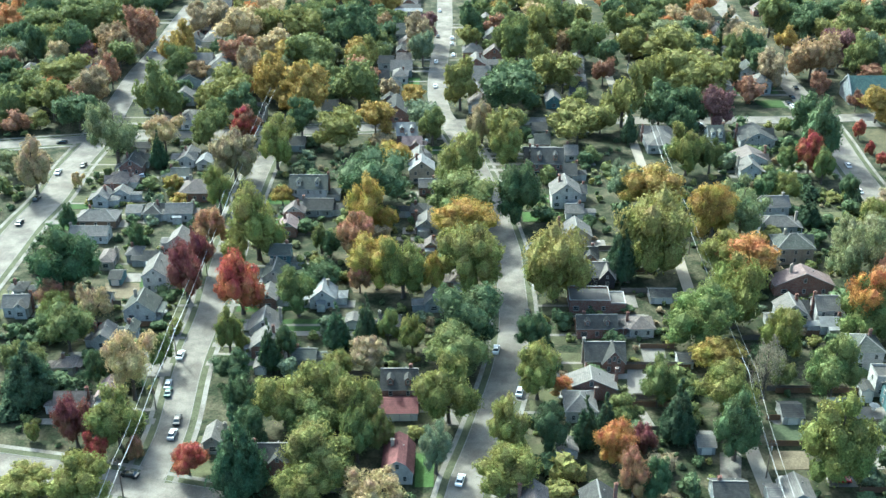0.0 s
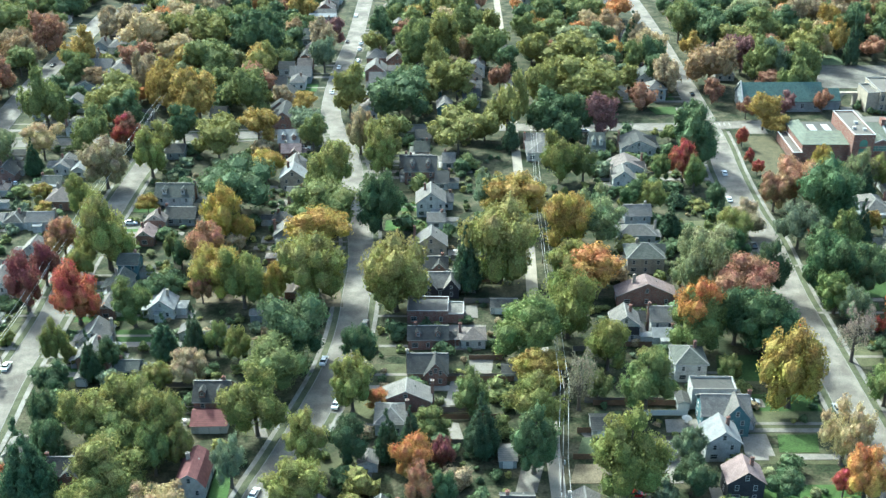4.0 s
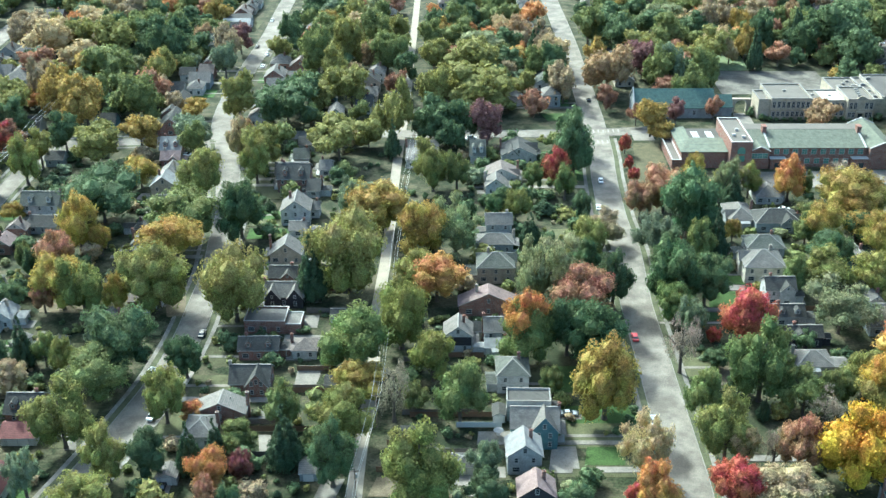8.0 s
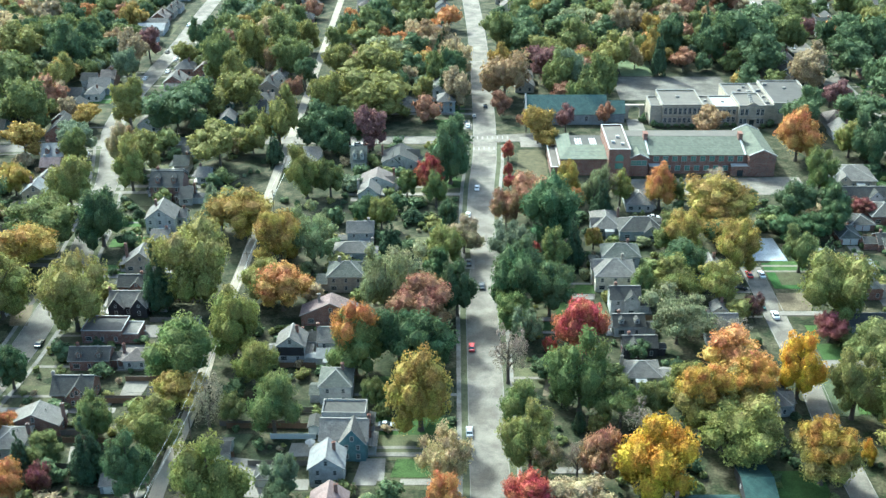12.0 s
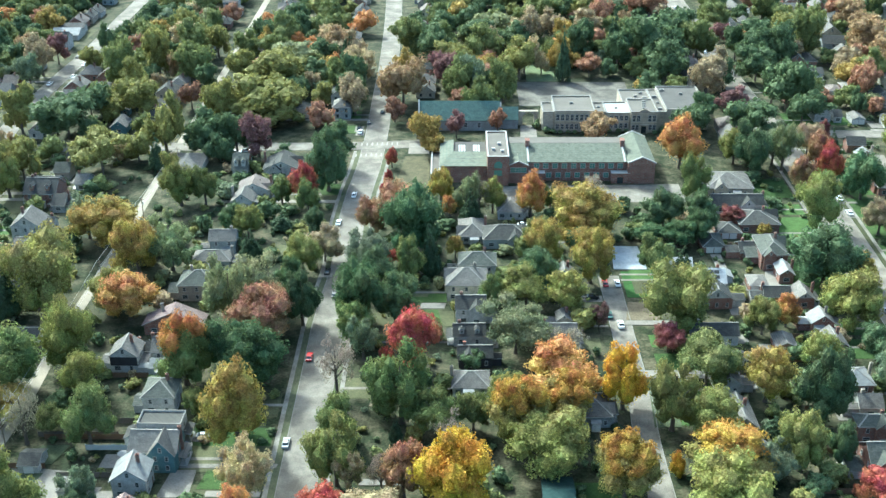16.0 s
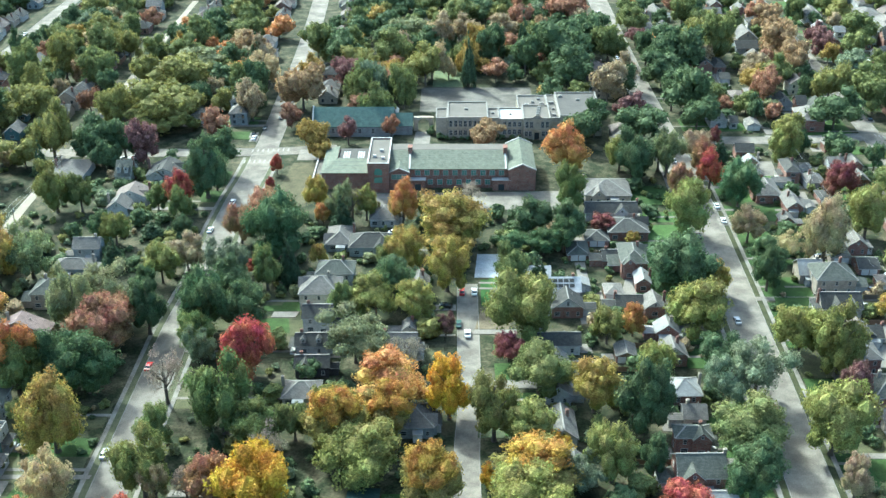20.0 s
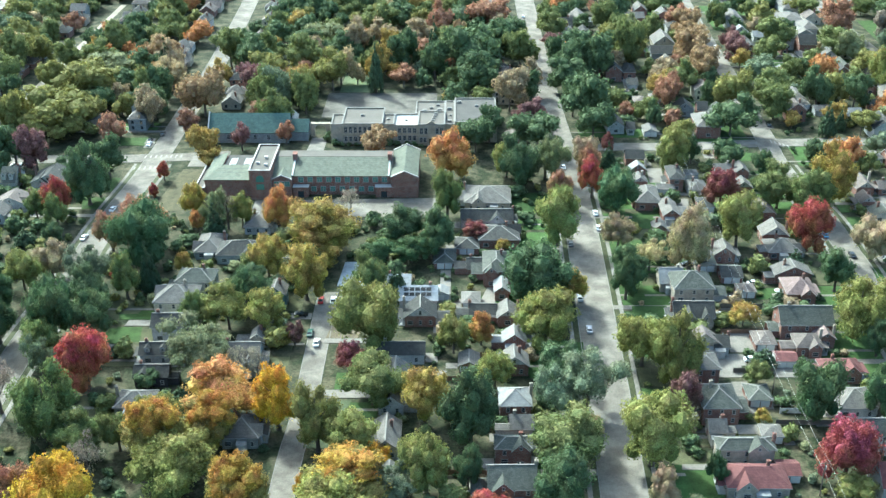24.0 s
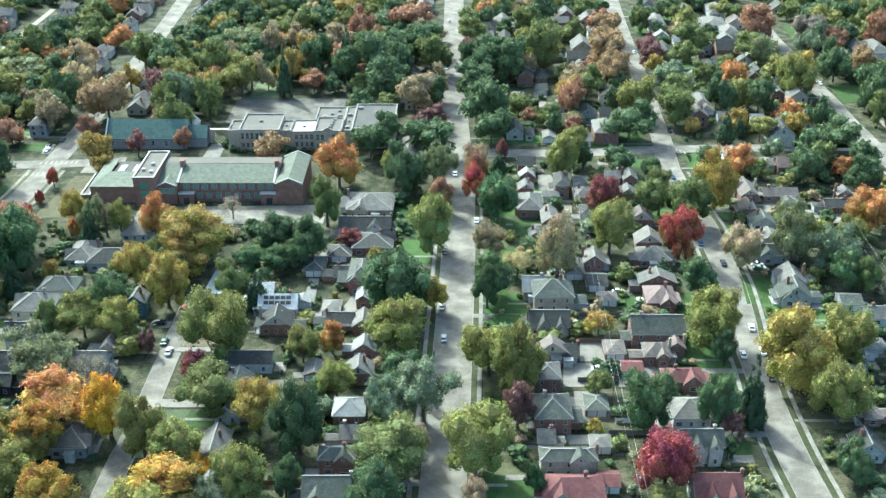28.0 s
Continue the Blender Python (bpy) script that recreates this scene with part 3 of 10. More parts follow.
def house(x, y, w, d, turn, storeys, kind, roof, wall, face=0, extras=""):
    """A house with walls of w by d. face: +1 the door looks along x, -1 against it. extras: d dormers, c cross gable, p porch, n plain, N no odd wings, D twin gables, E a lower flat part, P solar panels, a garage."""
    rng = random.Random(int(x * 10) * 7919 + int(y * 10))
    HOUSES_AT.append((x, y, w, d))
    garage = "a" in extras
    plain = "n" in extras
    sober = any(k in extras for k in "NVT")
    e = 2.6 if garage else {1: 3.3, 1.5: 3.9, 2: 6.0}[storeys]
    span = w if kind in "yG" else d if kind == "x" else min(w, d)
    pitch = 0.42 if garage else 0.62 if kind == "h" else 0.75 if storeys > 1 else 0.6
    if span > 12:
        pitch *= 0.62
    rise = span / 2 * pitch * (1.25 if kind == "G" else 1)
    noun = "garage" if garage else "house"
    g = holder(noun, x, y, turn, f"{WALL_WORD[wall]} {SHAPE_WORD[kind]} {noun} with a {ROOF_WORD[roof]} roof", noun, group="garages" if garage else "houses")
    bm = bmesh.new()
    shell(bm, kind, w, d, e, rise)
    if kind == "f":
        for a in ((-w / 2, w / 2, -d / 2, -d / 2 + 0.25), (-w / 2, w / 2, d / 2 - 0.25, d / 2), (-w / 2, -w / 2 + 0.25, -d / 2 + 0.25, d / 2 - 0.25), (w / 2 - 0.25, w / 2, -d / 2 + 0.25, d / 2 - 0.25)):
            box(bm, *a, e, e + 0.55)
    part("wall", mesh_of("wall", bm, WALL[wall]), g)
    bm = bmesh.new()
    over = 0.0 if kind == "f" else 0.3 if garage else 0.45
    sheets = roof_facets(kind, w, d, e + (0.06 if kind == "f" else 0.02), rise, over)
    for f in sheets:
        if kind == "f":
            f = [(px * (1 - 0.54 / w), py * (1 - 0.54 / d), pz) for px, py, pz in f]
        slab(bm, f, 0.22 if kind != "f" else 0.05, 0, 1)
    part("roof", mesh_of("roof", bm, ROOF[roof], TRIM if wall != "d" else ROOF["d"]), g)
    if kind in "hxy" and roof in "gtdw" and y < 420 and w > 6:
        bm = bmesh.new()
        ridge_caps(bm, sheets)
        part("ridge_cap", mesh_of("ridge_cap", bm, KERB), g)
    if kind == "f":
        bm = bmesh.new()
        for a in ((-w / 2 - 0.06, w / 2 + 0.06, -d / 2 - 0.06, -d / 2 + 0.2), (-w / 2 - 0.06, w / 2 + 0.06, d / 2 - 0.2, d / 2 + 0.06), (-w / 2 - 0.06, -w / 2 + 0.2, -d / 2 + 0.2, d / 2 - 0.2), (w / 2 - 0.2, w / 2 + 0.06, -d / 2 + 0.2, d / 2 - 0.2)):
            box(bm, *a, e + 0.55, e + 0.66)
        part("coping", mesh_of("coping", bm, TRIM if wall == "k" else KERB), g)
    if garage:
        m = 2 if w > 5.4 else 1
        for i in range(m):
            part("garage_door", GARAGE_DOOR, g, ((i - (m - 1) / 2) * 2.8, -d / 2 - 0.04, 0.02))
        put_window(g, (0.8, 1.0), -w / 2 - 0.04, 0, 1.1, -90)
        return g
    # windows
    size = (1.0, 1.5)
    for k in range(0 if plain else 2 if storeys == 2 else 1):
        z = 0.95 + k * 2.75
        m = max(1, min(3, int(w / 3.2)))
        for i in range(m):
            xx = (i + 0.5) / m * w - w / 2
            put_window(g, (1.9, 1.5) if m == 1 or (i == 0 and k == 0 and w > 8) else size, xx, -d / 2 - 0.03, z, 0)
        m = max(1, min(2 if y < 330 else 1, int(d / 3.8))) if y < 395 else 0
        for i in range(m):
            yy = (i + 0.5) / m * d - d / 2
            for sx, tn in ((-1, -90), (1, 90)):
                if not (sx == face and i == m // 2 and k == 0):
                    put_window(g, size, sx * (w / 2 + 0.03), yy, z, tn)
    if plain:
        put_window(g, (1.9, 1.5), 0, -d / 2 - 0.03, 0.95, 0)
    if kind in "yG" and storeys != 1:
        put_window(g, (0.8, 1.0) if rise < 3 else size, 0, -d / 2 - 0.03, e + rise * 0.18, 0)
        if wall in "ks" and not plain and rng.random() < 0.4 and kind == "y":
            bm = bmesh.new()
            tri = [(-w / 2 + 0.3, e + 0.2), (w / 2 - 0.3, e + 0.2), (0, e + rise - 0.35)]
            a = [bm.verts.new((px, -d / 2 - 0.035, pz)) for px, pz in tri]
            b = [bm.verts.new((px, -d / 2 + 0.02, pz)) for px, pz in tri]
            bm.faces.new(a)
            for i in range(3):
                bm.faces.new((a[(i + 1) % 3], a[i], b[i], b[(i + 1) % 3]))
            part("gable_cladding", mesh_of("gable_cladding", bm, WALL["w" if wall == "k" else "c"]), g)
    if plain:
        return g
    side = face or 1
    if face:
        part("door", DOORS[rng.randrange(4)], g, (face * (w / 2 + 0.03), (d / 2 / max(1, int(d / 3.8))) if int(d / 3.8) % 2 == 0 else 0, 0.35), rot=radians(90 * face))
        if "p" in extras or rng.random() < 0.45:
            bm = bmesh.new()
            pw = min(d * 0.8, 6.0)
            x0 = w / 2 + 0.02
            box(bm, x0, x0 + 2.0, -pw / 2, pw / 2, 0, 0.35)
            for yy in (-pw / 2 + 0.15, pw / 2 - 0.15):
                box(bm, x0 + 1.7, x0 + 1.9, yy - 0.1, yy + 0.1, 0.35, 2.75)
            pch = part("porch", mesh_of("porch", bm, TRIM), g, rot=0 if face > 0 else math.pi)
            bm = bmesh.new()
            slab(bm, [(x0, -pw / 2 - 0.2, 3.25), (x0 + 2.3, -pw / 2 - 0.2, 2.85), (x0 + 2.3, pw / 2 + 0.2, 2.85), (x0, pw / 2 + 0.2, 3.25)], 0.16, 0, 1)
            part("porch_roof", mesh_of("porch_roof", bm, ROOF[roof], TRIM), pch)
    # chimney and vents
    if kind != "f":
        bm = bmesh.new()
        cx, cy = (w * 0.2 * rng.choice((-1, 1)), d * 0.12) if kind != "x" else (w * 0.32 * rng.choice((-1, 1)), 0.3)
        if rng.random() < 0.4:
            cx = rng.choice((-1, 1)) * (w / 2 + 0.3)
        top = e + rise + 0.9
        box(bm, cx - 0.42, cx + 0.42, cy - 0.32, cy + 0.32, e - 0.2 if abs(cx) < w / 2 else 0, top)
        box(bm, cx - 0.5, cx + 0.5, cy - 0.4, cy + 0.4, top, top + 0.14)
        box(bm, cx - 0.16, cx + 0.16, cy - 0.16, cy + 0.16, top + 0.14, top + 0.45)
        part("chimney", mesh_of("chimney", bm, WALL["k" if rng.random() < 0.7 else "s"]), g)
        s = pitch
        part("roof_vent", VENT, g, (w * 0.18, d * 0.1, e + rise - s * (d * 0.1 if kind == "x" else w * 0.18)))
    # dormers towards the garden
    if ("d" in extras or (not sober and kind == "x" and storeys == 1.5 and w > 8 and rng.random() < 0.3)) and kind == "x":
        s = rise / (d / 2)
        for xx in (-w * 0.25, w * 0.25):
            dw, dz = 1.5, e + rise * 0.66
            yb = -d / 2 * 0.34 + 0.4
            yf = -d / 2 * 0.86
            bm = bmesh.new()
            z0 = e + (yf + d / 2) * s - 0.2
            pr = [(-dw / 2, z0), (dw / 2, z0), (dw / 2, dz), (0, dz + 0.7), (-dw / 2, dz)]
            a = [bm.verts.new((px, yf, pz)) for px, pz in pr]
            b = [bm.verts.new((px, yb, pz)) for px, pz in pr]
            bm.faces.new(a)
            for i in range(5):
                bm.faces.new((a[(i + 1) % 5], a[i], b[i], b[(i + 1) % 5]))
            dm = part("dormer", mesh_of("dormer", bm, WALL[wall]), g, (xx, 0, 0))
            bm = bmesh.new()
            for sx in (-1, 1):
                slab(bm, [(0, yf - 0.2, dz + 0.86), (0, yb, dz + 0.86), (sx * (dw / 2 + 0.2), yb, dz - 0.06), (sx * (dw / 2 + 0.2), yf - 0.2, dz - 0.06)][::sx], 0.12, 0, 1)
            part("dormer_roof", mesh_of("dormer_roof", bm, ROOF[roof], TRIM), dm)
            put_window(g, (0.8, 1.0), xx, yf - 0.03, dz - 1.05, 0)
    # a cross gable that comes forward
    if "c" in extras or (not sober and kind in "xh" and w > 7.5 and storeys > 1 and "d" not in extras and rng.random() < 0.4):
        cw, cd = min(w * 0.48, 5.2), d * 0.5 + 1.0
        sx = rng.choice((-1, 1)) * w * 0.2
        roofed(g, "wing", "y", sx, -d / 2 - 1.0 + cd / 2, cw, cd, e - 0.05, cw / 2 * 0.95, wall, roof)
        put_window(g, (1.9, 1.5), sx, -d / 2 - 1.03, 0.95, 0)
        put_window(g, (0.8, 1.0), sx, -d / 2 - 1.03, e + 0.1, 0)
    # two steep plastered gables towards the garden, half-timbered on some
    if "T" in extras:
        for sx, cw in ((-w * 0.14, w * 0.36), (w * 0.29, w * 0.3)):
            cd, up = d * 0.5 + 1.2, max(cw * 0.75, rise * 0.8)
            gable = roofed(g, "wing", "y", sx, -d / 2 - 1.2 + cd / 2, cw, cd, e - 0.6, up, wall if wall in "ks" else "w", roof)
            put_window(g, (1.0, 1.5), sx, -d / 2 - 1.24, 0.95, 0)
            put_window(g, (0.8, 1.0), sx, -d / 2 - 1.24, e - 0.5, 0)
            if "H" in extras:
                bm = bmesh.new()
                for k in (-0.3, -0.17, 0.17, 0.3):
                    box(bm, k * cw - 0.08, k * cw + 0.08, -cd / 2 - 0.05, -cd / 2 + 0.02, 2.8, e - 0.6 + up * (1 - abs(k) * 2) - 0.15)
                for z in (2.7, e - 0.65):
                    box(bm, -cw / 2 + 0.05, cw / 2 - 0.05, -cd / 2 - 0.06, -cd / 2 + 0.02, z, z + 0.2)
                part("timbering", mesh_of("timbering", bm, WALL["b"]), gable)
    # a broad steep gable that comes forward over the whole height
    if "V" in extras:
        cw, cd = w * 0.56, d * 0.5 + 1.3
        sx = w * 0.2
        roofed(g, "wing", "y", sx, -d / 2 - 1.3 + cd / 2, cw, cd, e - 0.1, cw * 0.62, wall, roof, 0.4)
        for k in (0.0, 2.75):
            for q in (-0.22, 0.22):
                put_window(g, (1.0, 1.5), sx + q * cw, -d / 2 - 1.34, 0.95 + k, 0)
        put_window(g, (1.0, 1.5), sx, -d / 2 - 1.34, e + 0.4, 0)
    # twin gables that come forward at both ends
    if "D" in extras:
        cw, cd = w * 0.4, d * 0.5 + 0.9
        for sx in (-w * 0.3, w * 0.3):
            roofed(g, "wing", "y", sx, -d / 2 - 0.9 + cd / 2, cw, cd, e - 0.1, cw * 0.66, wall, roof, 0.35)
            put_window(g, (1.0, 1.5), sx, -d / 2 - 0.94, 0.95, 0)
            put_window(g, (0.8, 1.0), sx, -d / 2 - 0.94, e - 0.2, 0)
    # a lower flat-roofed part at the garden end
    if "E" in extras:
        bm = bmesh.new()
        ex0, ex1, ey0, ey1 = w / 2 - 0.02, w / 2 + w * 0.38, -d / 2 + 0.4, d / 2 - 1.2
        box(bm, ex0, ex1, ey0, ey1, 0, 3.1)
        low = part("low_wing", mesh_of("low_wing", bm, WALL[wall]), g)
        bm = bmesh.new()
        for a in ((ex0, ex1, ey0 - 0.05, ey0 + 0.25), (ex0, ex1, ey1 - 0.25, ey1 + 0.05), (ex1 - 0.25, ex1 + 0.05, ey0 + 0.25, ey1 - 0.25)):
            box(bm, *a, 3.1, 3.5)
        part("coping", mesh_of("coping", bm, TRIM), low)
        bm = bmesh.new()
        box(bm, ex0, ex1 - 0.25, ey0 + 0.25, ey1 - 0.25, 3.1, 3.2)
        part("wing_roof", mesh_of("wing_roof", bm, ROOF[roof]), low)
    # two rows of dark solar panels on the slope towards the garden
    if "P" in extras:
        k = rise / (d / 2)
        for row in (0.3, 0.66):
            for i in range(5):
                px, py = -w * 0.38 + i * w * 0.15, -d / 2 * row
                pz = e + rise - d / 2 * row * k + 0.16
                bm = bmesh.new()
                slab(bm, [(px, py - 0.5, pz - 0.5 * k), (px + 1.6, py - 0.5, pz - 0.5 * k), (px + 1.6, py + 0.5, pz + 0.5 * k), (px, py + 0.5, pz + 0.5 * k)], 0.05)
                part("solar_panel", mesh_of("solar_panel", bm, ROOF["d"]), g)
    # a dark screened porch across the upper storey
    if "S" in extras:
        bm = bmesh.new()
        box(bm, -w / 2 + 0.1, w / 2 - 0.1, -d / 2 - 0.12, -d / 2 + 0.02, 2.6, 5.4)
        part("screened_porch", mesh_of("screened_porch", bm, WALL["d"]), g, label="dark screened porch")
    # a gable towards the street
    if not sober and kind in "yh" and d > 8 and rng.random() < 0.5:
        bw, ln = min(d * 0.42, 4.8), w * 0.5 + 0.9
        roofed(g, "street_gable", "x", side * (w / 2 + 0.9 - ln / 2), d * rng.choice((-0.18, 0.18)), ln, bw, e - 0.05, bw / 2 * 0.9, wall, roof)
    # a lower addition behind, and a flat-topped one towards the garden
    if not sober and y < 420 and rng.random() < 0.5:
        aw, ad = rng.uniform(2.8, 4.6), d * rng.uniform(0.45, 0.7)
        roofed(g, "addition", rng.choice("xh"), -side * (w / 2 + aw / 2 - 0.05), d * rng.uniform(-0.12, 0.12), aw, ad, 2.75, ad * 0.2, wall if rng.random() < 0.6 else "w", roof)
    if not sober and y < 420 and rng.random() < 0.22:
        bw = rng.uniform(2.4, 3.6)
        bm = bmesh.new()
        box(bm, -bw / 2, bw / 2, -1.9, 0, 0, 2.7)
        room = part("sun_room", mesh_of("sun_room", bm, WALL["w"]), g, (w * rng.uniform(-0.2, 0.2), -d / 2 - 0.02, 0))
        bm = bmesh.new()
        slab(bm, [(-bw / 2 - 0.2, -2.1, 2.8), (bw / 2 + 0.2, -2.1, 2.8), (bw / 2 + 0.2, 0, 3.1), (-bw / 2 - 0.2, 0, 3.1)], 0.12, 0, 1)
        part("wing_roof", mesh_of("wing_roof", bm, ROOF["w"], TRIM), room)
    return g


def car_meshes():
    """A saloon car along y: body, cabin glass and roof, wheel."""
    side = [(-2.3, 0.3), (-2.32, 0.62), (-2.2, 0.88), (-1.55, 0.98), (1.05, 0.95), (2.0, 0.82), (2.28, 0.6), (2.3, 0.3)]
    bm = bmesh.new()
    for sx in (-1, 1):
        ring = [bm.verts.new((sx * (0.9 if 0.35 < z < 0.9 else 0.84), -y, z)) for y, z in side]
        if sx < 0:
            left = ring
        else:
            right = ring
    n = len(side)
    for i in range(n):
        bm.faces.new((left[i], left[(i + 1) % n], right[(i + 1) % n], right[i]))
    bm.faces.new(left[::-1])
    bm.faces.new(right)
    cab = [(-1.75, 0.95), (-1.15, 1.4), (0.1, 1.44), (1.0, 0.95)]
    bmesh.ops.recalc_face_normals(bm, faces=bm.faces)
    body = bm
    bm = bmesh.new()
    l = [bm.verts.new((-0.78 if z < 1 else -0.62, -y, z)) for y, z in cab]
    r = [bm.verts.new((0.78 if z < 1 else 0.62, -y, z)) for y, z in cab]
    for i in range(3):
        bm.faces.new((l[i], l[i + 1], r[i + 1], r[i])).material_index = 1 if i == 1 else 0
    bm.faces.new(l[::-1])
    bm.faces.new(r)
    bmesh.ops.recalc_face_normals(bm, faces=bm.faces)
    cabin = bm
    bm = bmesh.new()
    bmesh.ops.create_cone(bm, cap_ends=True, segments=12, radius1=0.33, radius2=0.33, depth=0.22, matrix=Matrix.Rotation(math.pi / 2, 4, "Y"))
    return body, cabin, bm


PAINT = material("car_paint", (0.5, 0.5, 0.5), 0.25, 3, 0.4, 0.05, 0.0, object_colour=True, spec=0.6)
TYRE = material("tyre", (0.02, 0.02, 0.02), 0.9, 8, 1, 0.2, 0.1)
_b, _c, _w = car_meshes()
CAR_BODY, CAR_CABIN, CAR_WHEEL = mesh_of("car_body", _b, PAINT), mesh_of("car_cabin", _c, GLASS, PAINT), mesh_of("wheel", _w, TYRE)
CAR_COLOURS = {"white": (0.75, 0.75, 0.74), "black": (0.015, 0.016, 0.018), "silver": (0.35, 0.36, 0.37), "red": (0.35, 0.02, 0.02), "blue": (0.05, 0.12, 0.22), "green": (0.04, 0.09, 0.07)}


def car(colour, x, y, turn, tall=1.0, z=0.03):
    words = "parked beside the kerb" if z < 0.05 else "parked on a concrete drive"
    g = holder("car", x, y, turn, f"{colour} {'high-roofed' if tall > 1.1 else 'saloon'} car {words}", "car", "cars", z=z)
    for name, me in (("body", CAR_BODY), ("cabin", CAR_CABIN)):
        o = part(name, me, g)
        o.scale = (1, 1, tall)
        o.color = (*CAR_COLOURS[colour], 1)
    for sx in (-0.78, 0.78):
        for sy in (-1.4, 1.42):
            part("wheel", CAR_WHEEL, g, (sx, sy, 0.33))
    return g


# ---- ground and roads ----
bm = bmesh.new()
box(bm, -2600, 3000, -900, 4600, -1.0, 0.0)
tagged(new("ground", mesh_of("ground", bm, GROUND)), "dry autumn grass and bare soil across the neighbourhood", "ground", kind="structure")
LINES = {
    "S1": (5.4, [(-155, 657), (-155, 619), (-154, 559), (-155, 526), (-153, 484), (-150, 441), (-151, 404), (-150, 376), (-152, 352), (-152, 330), (-152, 299)], "wide pale asphalt road with four lanes"),
    "S2": (3.8, [(-74, 446), (-75, 426), (-76, 398), (-76, 366), (-76, 324), (-74, 292), (-74, 261), (-72, 231), (-73, 210), (-73, 195)], "pale asphalt residential street with parked cars"),
    "S3": (4.3, [(-3, 761), (-4, 669), (-4, 606), (-6, 553), (-7, 508), (-5, 472), (2, 444), (8, 418), (11, 398), (15, 376), (17, 352), (19, 330), (19, 310), (19, 292), (18, 276), (16, 261), (13, 247), (10, 234), (7, 222), (4, 211), (1, 195)], "winding pale asphalt residential street"),
    "A1": (1.9, [(77, 720), (77, 664), (77, 572), (77, 501), (76, 424), (76, 380), (76, 343), (75, 301), (76, 264), (75, 233), (75, 205)], "narrow concrete alley with a grass middle strip"),
    "S4": (4.9, [(155, 793), (159, 698), (161, 634), (162, 579), (162, 532), (162, 476), (161, 436), (159, 407), (158, 371), (159, 348), (158, 328), (157, 309), (157, 292), (157, 262), (157, 237), (157, 219), (156, 207)], "wide pale asphalt avenue running past the school"),
    "S5": (3.3, [(249, 340), (249, 318), (249, 292), (249, 268), (248, 248), (248, 219)], "short residential street ending at a paved court"),
    "S6": (6.0, [(336, 842), (337, 742), (337, 617), (338, 525), (340, 454), (340, 398), (339, 353), (338, 319), (337, 284), (336, 257), (335, 228)], "wide straight asphalt street with pavements"),
    "S7": (4.4, [(444, 806), (439, 687), (437, 617), (436, 568), (434, 525), (433, 488), (431, 455), (433, 420), (435, 399), (435, 375), (435, 354), (433, 330), (431, 313), (431, 300), (430, 282), (430, 258), (431, 239), (431, 228)], "pale asphalt residential street"),
    "S8": (4.4, [(527, 728), (525, 656), (526, 622), (525, 577), (526, 542), (526, 511), (528, 471), (530, 426), (530, 362)], "pale asphalt residential street"),
    "C1": (4.0, [(-136, 222), (-111, 217), (-96, 214), (-81, 210), (-67, 206), (-50, 202)], "asphalt side street at a corner"),
    "C2": (4.2, [(-202, 427), (-167, 434), (-137, 439), (-97, 443), (-58, 447), (-24, 451), (0, 455), (50, 458), (100, 458), (154, 459), (193, 463)], "asphalt cross street"),
    "C3": (4.2, [(395, 473), (426, 477), (464, 479), (531, 481), (593, 485)], "asphalt cross street"),
    "C4": (4.2, [(347, 473), (370, 473), (395, 473)], "asphalt cross street"),
}
for name, (half, pts, words) in LINES.items():
    ROADS.append((smooth(pts), half))
for i, (name, (half, pts, words)) in enumerate(LINES.items()):
    line = ROADS[i][0]
    bm = bmesh.new()
    strip(bm, line, -half, half, 0.03 + 0.004 * i, 0.03)
    tagged(new("road", mesh_of("road", bm, GRAVEL_LANE if half < 2.6 else ASPHALT)), words, "road", kind="structure")
    if half < 2.6:
        continue
    bm = bmesh.new()
    for s in (-1, 1):
        strip(bm, line, s * half if s > 0 else -half - 0.18, half + 0.18 if s > 0 else -half, 0.15, 0.17, skip=i)
    tagged(new("kerb", mesh_of("kerb", bm, KERB)), "pale concrete kerb along the road", "kerb", kind="structure")
    near = [q for q in line if q.y < 455]
    if len(near) < 3 or name == "S5":
        continue
    bm = bmesh.new()
    for s in (-1, 1):
        a, b = half + 2.0, half + 3.3
        strip(bm, near, a if s > 0 else -b, b if s > 0 else -a, 0.105 + 0.0013 * i, 0.1, skip=i, margin=0.2)
    tagged(new("pavement", mesh_of("pavement", bm, PAVEMENT)), "pale concrete pavement beside the road", "pavement", kind="structure")
    bm = bmesh.new()
    for s in (-1, 1):
        a, b = half + 0.18, half + 2.0
        strip(bm, near, a if s > 0 else -b, b if s > 0 else -a, 0.085 + 0.0013 * i, 0.08, skip=i, margin=0.2)
    verge = tagged(new("verge", mesh_of("verge", bm, LAWN)), "mown grass verge between kerb and pavement", "verge", kind="structure")
    verge.color = (0.043, 0.047, 0.022, 1) if name in ("S6", "S7", "S8") else (0.072, 0.076, 0.042, 1)


LOTS = []


def pad(x, y, turn):
    """A slab of concrete that a car stands on."""
    bm = bmesh.new()
    box(bm, -1.9, 1.9, -3.4, 3.4, 0.0, 0.09)
    ob = tagged(new("drive", mesh_of("parking_pad", bm, CONCRETE)), "pale concrete parking slab beside a house", "driveway", kind="structure")
    ob.location, ob.rotation_euler[2] = (x, y, 0.03 + 0.0011 * (len(LOTS) % 7)), radians(turn)
    LOTS.append(x)


